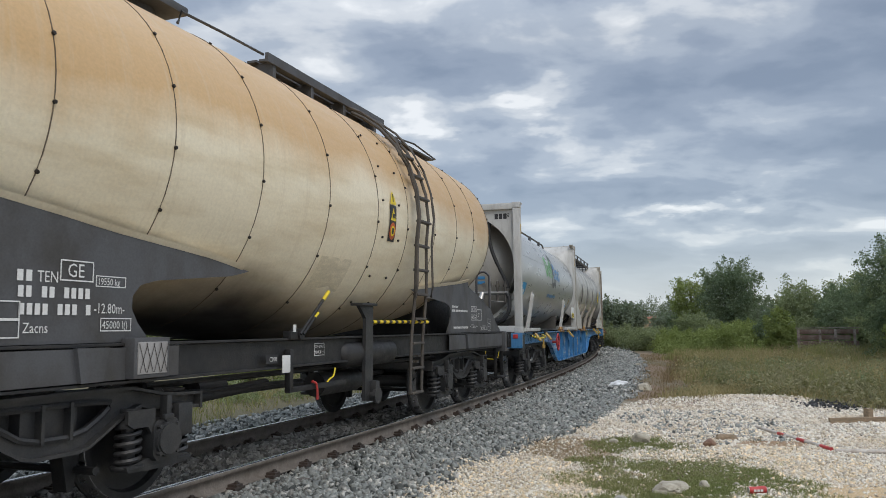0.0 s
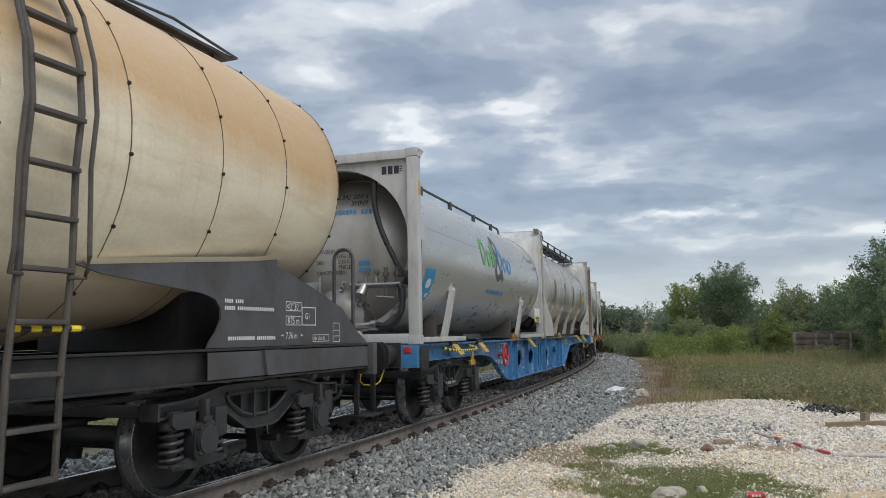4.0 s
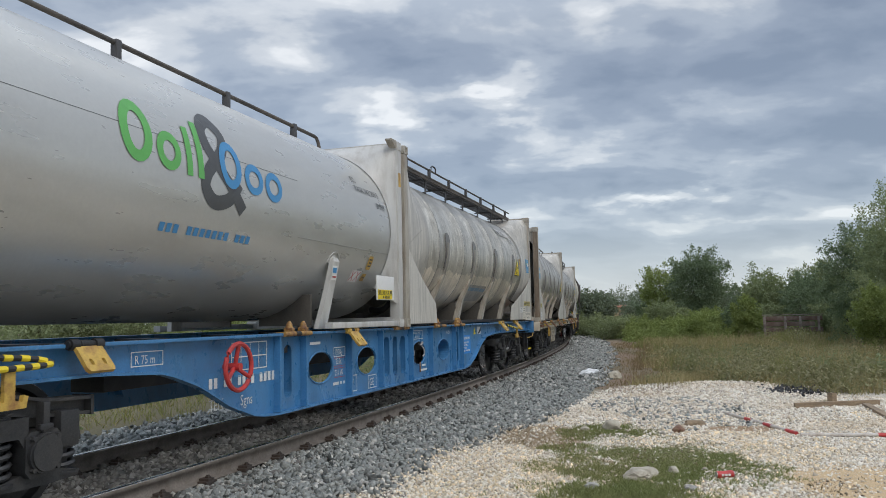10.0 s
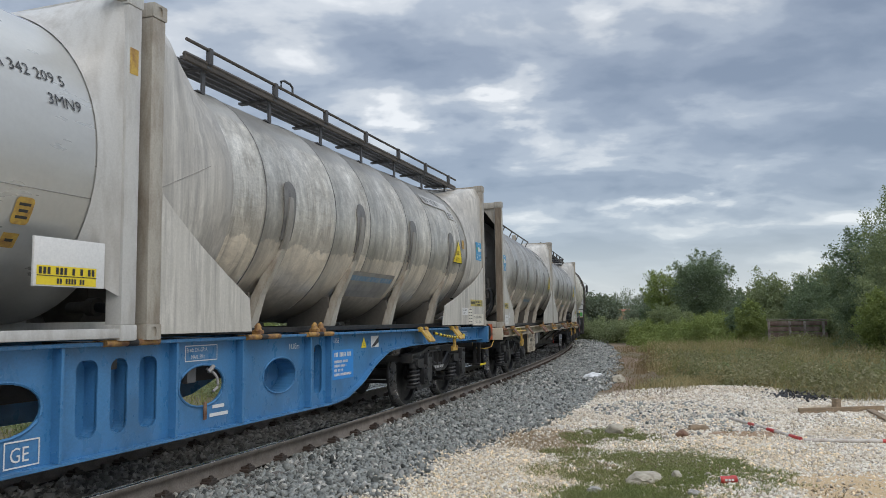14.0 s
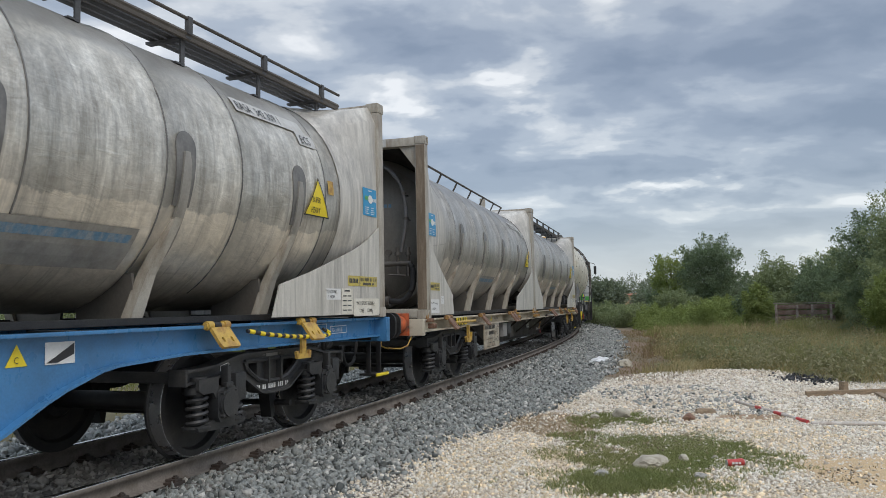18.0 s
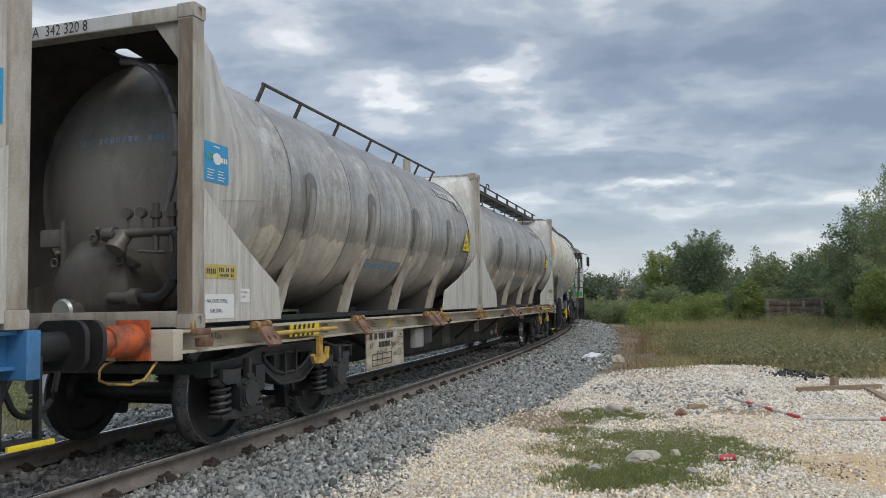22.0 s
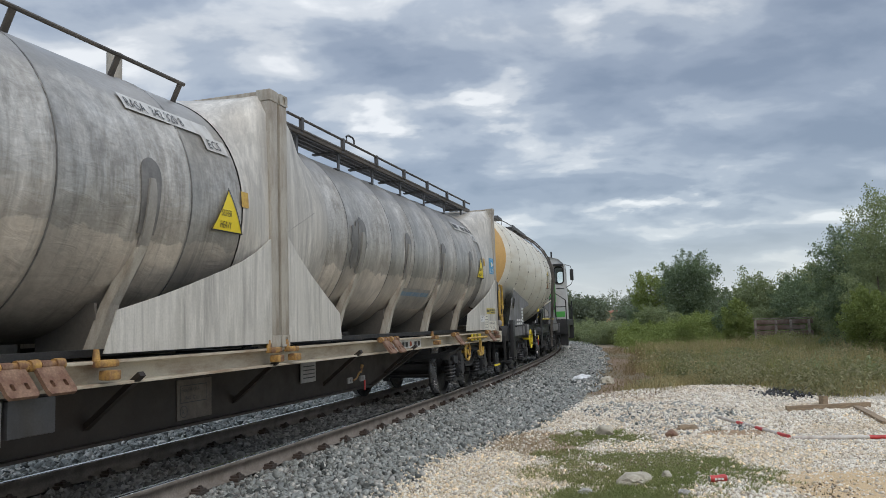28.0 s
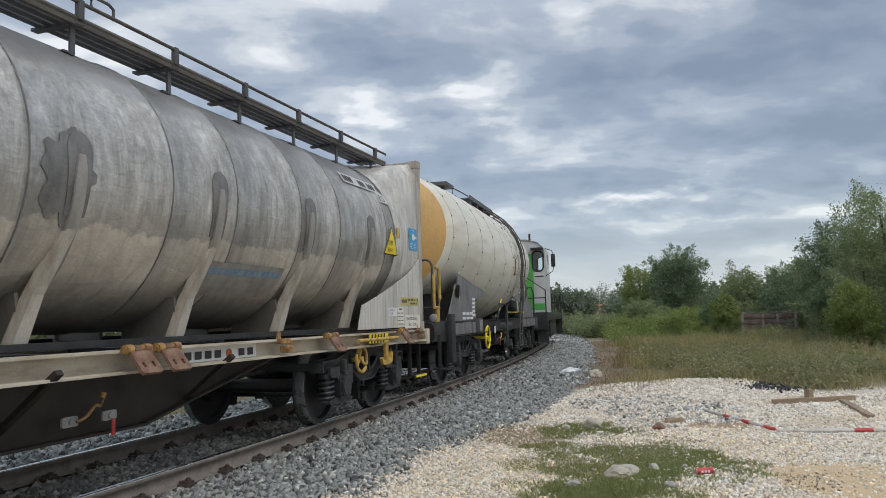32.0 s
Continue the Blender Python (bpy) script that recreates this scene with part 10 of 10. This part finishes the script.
tufts("straw_tufts", "tufts of tall straw-coloured grass in the field", 40, 330, (4, 18, 14, 34), lambda x, y: in_field(x, y) & (wave(x, y, 0.7, 2.0) > -0.3), (0.35, 0.85), (0.05, 0.16), GRASS_DRY)
tufts("green_tufts", "tufts of tall green grass in the field", 41, 360, (4, 18, 14, 34), lambda x, y: in_field(x, y) & (wave(x, y, 0.7, 0.6) > -0.1), (0.30, 0.75), (0.06, 0.20), GRASS_GREEN)
tufts("brown_tufts", "brown withered stalks beside the ballast", 42, 80, (3, 9, 14.5, 36), lambda x, y: (lambda q: (q[1] > 3.5) & (q[1] < 5.6) & (wave(x, y, 1.1, 0.9) > -0.2))(near_track(x, y)), (0.18, 0.5), (0.06, 0.18), WEED_BROWN)


def in_patch(x, y):
    return turf_depth(x, y) + 0.3 * wave(x, y, 17.0, 0.5) < 0.22 + 1.2 * speck(y, x) ** 1.3


grass("short_grass", "patch of short green grass on the gravel", 6, 280000, (0.2, 3.8, 5.6, 11.2), in_patch, (0.012, 0.060), (0.004, 0.010), TURF, 1.3)
grass("thin_weeds", "thin withered weeds on the gravel", 7, 9000, (-0.6, 4.5, 6.2, 12.5), lambda x, y: (((x - 1.2) / 0.8) ** 2 + ((y - 9.8) / 1.1) ** 2 + 0.5 * wave(x, y, 4) < 0.9) | (wave(x, y, 7, 3) > 0.80), (0.02, 0.10), (0.004, 0.010), WEED_BROWN, 0.9)
grass("trackside_grass", "rough grass beyond the track", 8, 90000, (-13, 14, 2, 60), lambda x, y: (lambda s: (s[1] < -3.0 + 0.4 * wave(x, y, 1.5)) & (s[1] > -9))(near_track(x, y)), (0.06, 0.30), (0.010, 0.024), GRASS_GREEN, 1.2)
grass("trackside_dry_grass", "dry grass beyond the track", 9, 26000, (-13, 14, 2, 60), lambda x, y: (lambda s: (s[1] < -2.8 + 0.4 * wave(x, y, 1.5)) & (s[1] > -9))(near_track(x, y)), (0.04, 0.18), (0.012, 0.025), GRASS_DRY, 1.2)


def low_leaves():
    """Creeping leafy weeds where the field meets the gravel."""
    rng = np.random.default_rng(33)
    x, y = scatter(rng, 30000, 5.5, 15, 13.0, 24, lambda a, b: in_field(a, b) & (wave(a, b, 0.9, 0.4) > 0.0) & (a > 6))
    z = ground_height(x, y) + rng.uniform(0.02, 0.22, len(x))
    u, v = scatter(rng, 60000, 3.5, 18, 14, 34, lambda a, b: in_field(a, b) & (wave(a, b, 2.3, 1.1) > 0.35))
    x, y, z = np.concatenate([x, u]), np.concatenate([y, v]), np.concatenate([z, ground_height(u, v) + rng.uniform(0.05, 0.42, len(u)) * (0.6 + 0.4 * wave(u, v, 1.7))])
    def clumps(count, x0, x1, y0, y1, leaf, width, tall, keep):
        """Domed tussocks of leaves standing close together."""
        cx, cy = scatter(rng, count, x0, x1, y0, y1, keep)
        out = []
        for a, b in zip(cx, cy):
            m = int(rng.uniform(90, 220))
            r, h = rng.uniform(*width), rng.uniform(*tall)
            t, q = rng.uniform(0, math.tau, m), np.sqrt(rng.uniform(0, 1, m)) * r
            out.append(np.stack([a + np.cos(t) * q, b + np.sin(t) * q, h * (1 - (q / r) ** 2) * rng.uniform(0.35, 1.15, m) + 0.03], -1))
        pts = np.concatenate(out)
        pts[:, 2] += ground_height(pts[:, 0], pts[:, 1])
        return pts
    leafy_ones = clumps(900, 5.2, 15, 12.4, 25, 0.03, (0.15, 0.55), (0.10, 0.52), lambda a, b: in_field(a, b) & (wave(a, b, 0.8, 0.4) > -0.5))
    tagged(new("leafy_tussocks", leaves("leafy_tussocks", leafy_ones, rng.uniform(0.02, 0.055, len(leafy_ones)), WEED_LEAF, rng)), "low leafy olive tussocks in the field", "weeds", kind="stuff")
    dry_ones = clumps(460, 4.0, 18, 14.5, 32, 0.03, (0.2, 0.7), (0.15, 0.60), lambda a, b: in_field(a, b) & (wave(a, b, 0.8, 0.4) < 0.3))
    tagged(new("withered_tussocks", leaves("withered_tussocks", dry_ones, rng.uniform(0.018, 0.045, len(dry_ones)), GRASS_DRY, rng)), "low withered brown-green tussocks in the field", "weeds", kind="stuff")
    deep = clumps(120, 5.4, 16, 13, 30, 0.03, (0.15, 0.45), (0.15, 0.6), lambda a, b: in_field(a, b) & (wave(a, b, 1.1, 1.9) > -0.1))
    tagged(new("green_tussocks", leaves("green_tussocks", deep, rng.uniform(0.022, 0.05, len(deep)), LEAF_MID, rng)), "darker green leafy tussocks in the field", "weeds", kind="stuff")
    far_ones = clumps(900, -12, 10, 2, 34, 0.03, (0.2, 0.5), (0.12, 0.45), lambda a, b: (lambda q: (q[1] < -3.1) & (q[1] > -7))(near_track(a, b)))
    tagged(new("trackside_weeds", leaves("trackside_weeds", far_ones, rng.uniform(0.018, 0.045, len(far_ones)), LEAF_MID, rng)), "leafy green weeds beyond the track", "weeds", kind="stuff")
    edge_ones = clumps(260, 8.5, 17, 33, 46, 0.03, (0.3, 0.8), (0.3, 1.3), lambda a, b: (near_track(a, b)[1] > 4.0) & (np.abs(b - (50 - 1.05 * (a - 2))) < 3.2))
    tagged(new("scrub_edge", leaves("scrub_edge", edge_ones, rng.uniform(0.03, 0.07, len(edge_ones)), LEAF_LIGHT, rng)), "rank yellow-green growth at the foot of the scrub", "weeds", kind="stuff")
    by_fence = clumps(60, 12.6, 16.8, 29.5, 32.6, 0.03, (0.3, 0.6), (0.4, 0.8), lambda a, b: in_field(a, b))
    tagged(new("fence_weeds", leaves("fence_weeds", by_fence, rng.uniform(0.03, 0.06, len(by_fence)), WEED_LEAF, rng)), "tall leafy weeds in front of the fence", "weeds", kind="stuff")
    tagged(new("creeping_weeds", leaves("creeping_weeds", np.stack([x, y, z], -1), rng.uniform(0.016, 0.040, len(x)), WEED_LEAF, rng)), "low leafy green weeds spreading over the field", "weeds", kind="stuff")


low_leaves()

# ---- sleepers, fastenings and loose stone ----
def sleepers():
    bm = nb()
    box(bm, -0.125, 0.125, -1.28, 1.28, -0.30, -0.172, 0.012)
    wood = mesh_of(bm, "sleeper", MAT["sleeper"])
    bm = nb()
    box(bm, -0.075, 0.075, -0.05, 0.05, -0.172, -0.140, 0.006)
    rod(bm, (0, -0.01, -0.16), (0, -0.01, -0.092), 0.018, 6)
    rod(bm, (0, -0.01, -0.125), (0, -0.01, -0.104), 0.030, 6)
    box(bm, -0.045, 0.045, -0.045, 0.055, -0.142, -0.118, 0.004)
    clip = mesh_of(bm, "rail_clip", MAT["clip"])
    bm = nb()
    for s in np.arange(51.0, 150, 0.6):
        x, y = on_track(s)
        a = float(np.interp(s, ALONG, HEADING))
        box(bm, -0.125, 0.125, -1.28, 1.28, -0.30, -0.172, 0.0, pose(float(x), float(y), 0, 0, 0, 90 - math.degrees(a)))
    tagged(new("far_sleepers", mesh_of(bm, "far_sleepers", MAT["sleeper"])), "grey sleepers of the far track", "sleepers", kind="stuff")
    for s in np.arange(-9.8, 50.7, 0.6):
        x, y = on_track(s)
        a = float(np.interp(s, ALONG, HEADING))
        ob = tagged(new("sleeper", wood), "grey weathered sleeper sunk in ballast", "sleeper", "sleepers of the track")
        ob.matrix_basis = pose(float(x), float(y), 0, 0, 0, 90 - math.degrees(a))
        for yy in (-0.7525, 0.7525):
            for sgn in (-1, 1):
                c = new("rail_clip", clip)
                c.parent = ob
                c.matrix_basis = pose(0, yy + sgn * 0.105, 0, 0, 0, 0 if sgn < 0 else 180)


sleepers()


def gravel_edge(s):
    """How far from the track's middle the grey ballast gives way to white gravel."""
    return np.interp(s, [8.0, 10.3, 11.3, 12.6, 13.9, 15.1, 16.1, 19.0, 22.0, 38.0, 60.0], [2.04, 2.10, 2.36, 2.66, 2.95, 3.13, 3.2, 3.2, 2.95, 2.62, 2.45])


def ballast(name, seed, per_metre, s0, s1, side0, side1, size, mat, label, skip_rails=True):
    rng = np.random.default_rng(seed)
    n = int(per_metre * (s1 - s0) * (side1 - side0))
    s, side = rng.uniform(s0, s1, n), rng.uniform(side0, side1, n)
    x, y = on_track(s, side)
    limit = gravel_edge(s) + 0.08 + 0.14 * wave(x, y, 2.0) + 0.5 * (speck(x, y) - 0.5)
    ok = (np.abs(np.abs(side) - 0.7525) > 0.085) & (side < limit)
    s, side, x, y = s[ok], side[ok], x[ok], y[ok]
    d = rng.uniform(*size, len(s))
    z = np.maximum(np.interp(np.abs(side), [0, 1.5, 2.55, 3.2], [-0.193, -0.193, -0.262, -0.30]), ground_height(x, y) * (np.abs(side) > 2.3) - 9 * (np.abs(side) <= 2.3)) + d * rng.uniform(-0.10, 0.32, len(s))
    tagged(new(name, rubble(name, np.stack([x, y, z], -1), d, mat, rng)), label, "ballast", kind="stuff")


ballast("ballast", 11, 1150, 3.0, 17.0, 0.85, 3.2, (0.020, 0.068), MAT["ballast"], "loose grey crushed stone beside the rail")
ballast("ballast", 12, 360, 17.0, 38.0, 0.85, 3.3, (0.035, 0.085), MAT["ballast"], "loose grey crushed stone beside the rail")
ballast("ballast", 13, 70, 38.0, 75.0, 0.85, 3.3, (0.08, 0.16), MAT["ballast"], "loose grey crushed stone beside the far rail")
ballast("ballast", 14, 620, 2.0, 18.0, -0.75, 0.75, (0.03, 0.08), MAT["ballast_dark"], "dark oily stone between the rails")
ballast("ballast", 15, 160, 18.0, 40.0, -0.75, 0.75, (0.05, 0.09), MAT["ballast_dark"], "dark oily stone between the rails")
ballast("ballast", 17, 260, -10.0, 3.0, 0.85, 2.9, (0.05, 0.09), MAT["ballast"], "loose grey crushed stone beside the rail")
ballast("ballast", 18, 260, -10.0, 2.0, -0.75, 0.75, (0.04, 0.09), MAT["ballast_dark"], "dark oily stone between the rails")
ballast("ballast", 19, 260, -10.0, 2.0, -2.9, -0.85, (0.05, 0.09), MAT["ballast"], "grey crushed stone beyond the far rail")
ballast("ballast", 16, 260, 2.0, 40.0, -2.9, -0.85, (0.04, 0.09), MAT["ballast"], "grey crushed stone beyond the far rail")


def on_lime(x, y):
    s, side = near_track(x, y)
    edge = np.interp(x, [3.0, 3.8, 5.2, 5.6, 6.3, 7.1, 9.0], [14.2, 14.7, 15.6, 14.6, 13.4, 12.9, 12.6]) + 0.35 * wave(x, y, 3.1) + 0.5 * (speck(x, y) - 0.5)
    start = gravel_edge(s) + 0.14 * wave(x, y, 2.0) + 0.4 * (speck(x, y) - 0.5)
    return (side > start) & (y < edge)


def gravel(name, seed, n, area, size, keep, label, mat=MAT["lime"], power=3.4):
    rng = np.random.default_rng(seed)
    x, y = scatter(rng, n, *area, lambda a, b: on_lime(a, b) & keep(a, b))
    d = size[0] + (size[1] - size[0]) * rng.uniform(size=len(x)) ** power
    side = near_track(x, y)[1]
    z = np.maximum(ground_height(x, y), np.interp(side, [1.5, 2.55, 3.2], [-0.193, -0.262, -0.4])) + d * rng.uniform(-0.22, 0.18, len(x))
    tagged(new(name, rubble(name, np.stack([x, y, z], -1), d, mat, rng)), label, "gravel", kind="stuff")


def stony(a, b):
    """Bare gravel: thin on the grass, the trodden earth and the sand."""
    r = speck(a, b)
    green = turf_depth(a, b)
    sand = np.minimum(((a - 3.6) / 0.8) ** 2 + ((b - 6.6) / 1.0) ** 2, ((a - 3.6) / 0.5) ** 2 + ((b - 9.95) / 0.3) ** 2) + 0.5 * wave(a, b, 3.0)
    earth = ((a - 1.15) / 0.75) ** 2 + ((b - 9.8) / 1.15) ** 2 + 0.4 * wave(a, b, 4)
    return ((green > 0.35 + 0.95 * r) | (r > 0.93)) & ((sand > 0.7 + 0.5 * r) | (r > 0.85)) & ((earth > 0.7 + 0.6 * r) | (r > 0.8))


def tan_ground(a, b):
    return stony(a, b) & ((wave(a, b, 1.6, 0.8) > 0.15) | ((((a - 0.1) / 0.9) ** 2 + ((b - 7.7) / 1.4) ** 2 + 0.4 * wave(a, b, 3.3) < 1.0) & (speck(b, a) > 0.25)) | (speck(b, a) > 0.8))


gravel("limestone_gravel", 21, 260000, (-1.9, 6.5, 4.6, 9.5), (0.006, 0.036), stony, "loose white limestone gravel", power=6.0)
gravel("limestone_gravel", 22, 160000, (-0.4, 10.0, 9.5, 16.4), (0.009, 0.050), stony, "loose white limestone gravel in low heaps")
gravel("dark_grit", 26, 34000, (-1.2, 5.5, 5.2, 11.5), (0.005, 0.026), lambda a, b: ((wave(a, b, 5.0, 2.0) > 0.35) & (b < 8.5)) | (turf_depth(a, b) < 1.1), "brown grit between pale gravel", MAT["brown_grit"])
gravel("tan_gravel", 24, 110000, (-1.9, 7.5, 4.8, 11.5), (0.006, 0.04), tan_ground, "loose tan gravel and grit", MAT["tan_stone"])
gravel("grey_gravel", 23, 12000, (1.6, 5.4, 9.4, 14.4), (0.012, 0.06), lambda a, b: ((a - 3.3) / 1.2) ** 2 + ((b - 11.6) / 1.5) ** 2 + 0.6 * wave(a, b, 3.3) < 0.9, "grey gravel mixed into white heaps", MAT["ballast"])

def motions():
    """The train rolls towards the camera's left; bogies swing with the curve and wheels turn."""
    times = [float(t) for t in np.arange(0, 32.01, 1.0)]
    for ob, offset, base, shift in MOVERS:
        walk(ob, [(t, on_rails(gone(t) + offset, base) @ shift) for t in times])
    for ob, offset, base, x in BOGIES:
        rows = []
        for t in times:
            body = on_rails(gone(t) + offset, base)
            own = on_rails(gone(t) + offset + x, 1.8)
            turn = (body.inverted() @ own).to_euler().z
            rows.append((t, pose(x, 0, 0, 0, 0, math.degrees(turn))))
        walk(ob, rows)
    for ob, x in WHEELS:
        walk(ob, [(t, pose(x, 0, 0.46, 0, math.degrees((gone(t) - gone(0)) / 0.46), 0)) for t in (float(v) for v in np.arange(0, 32.01, 0.5))])


motions()
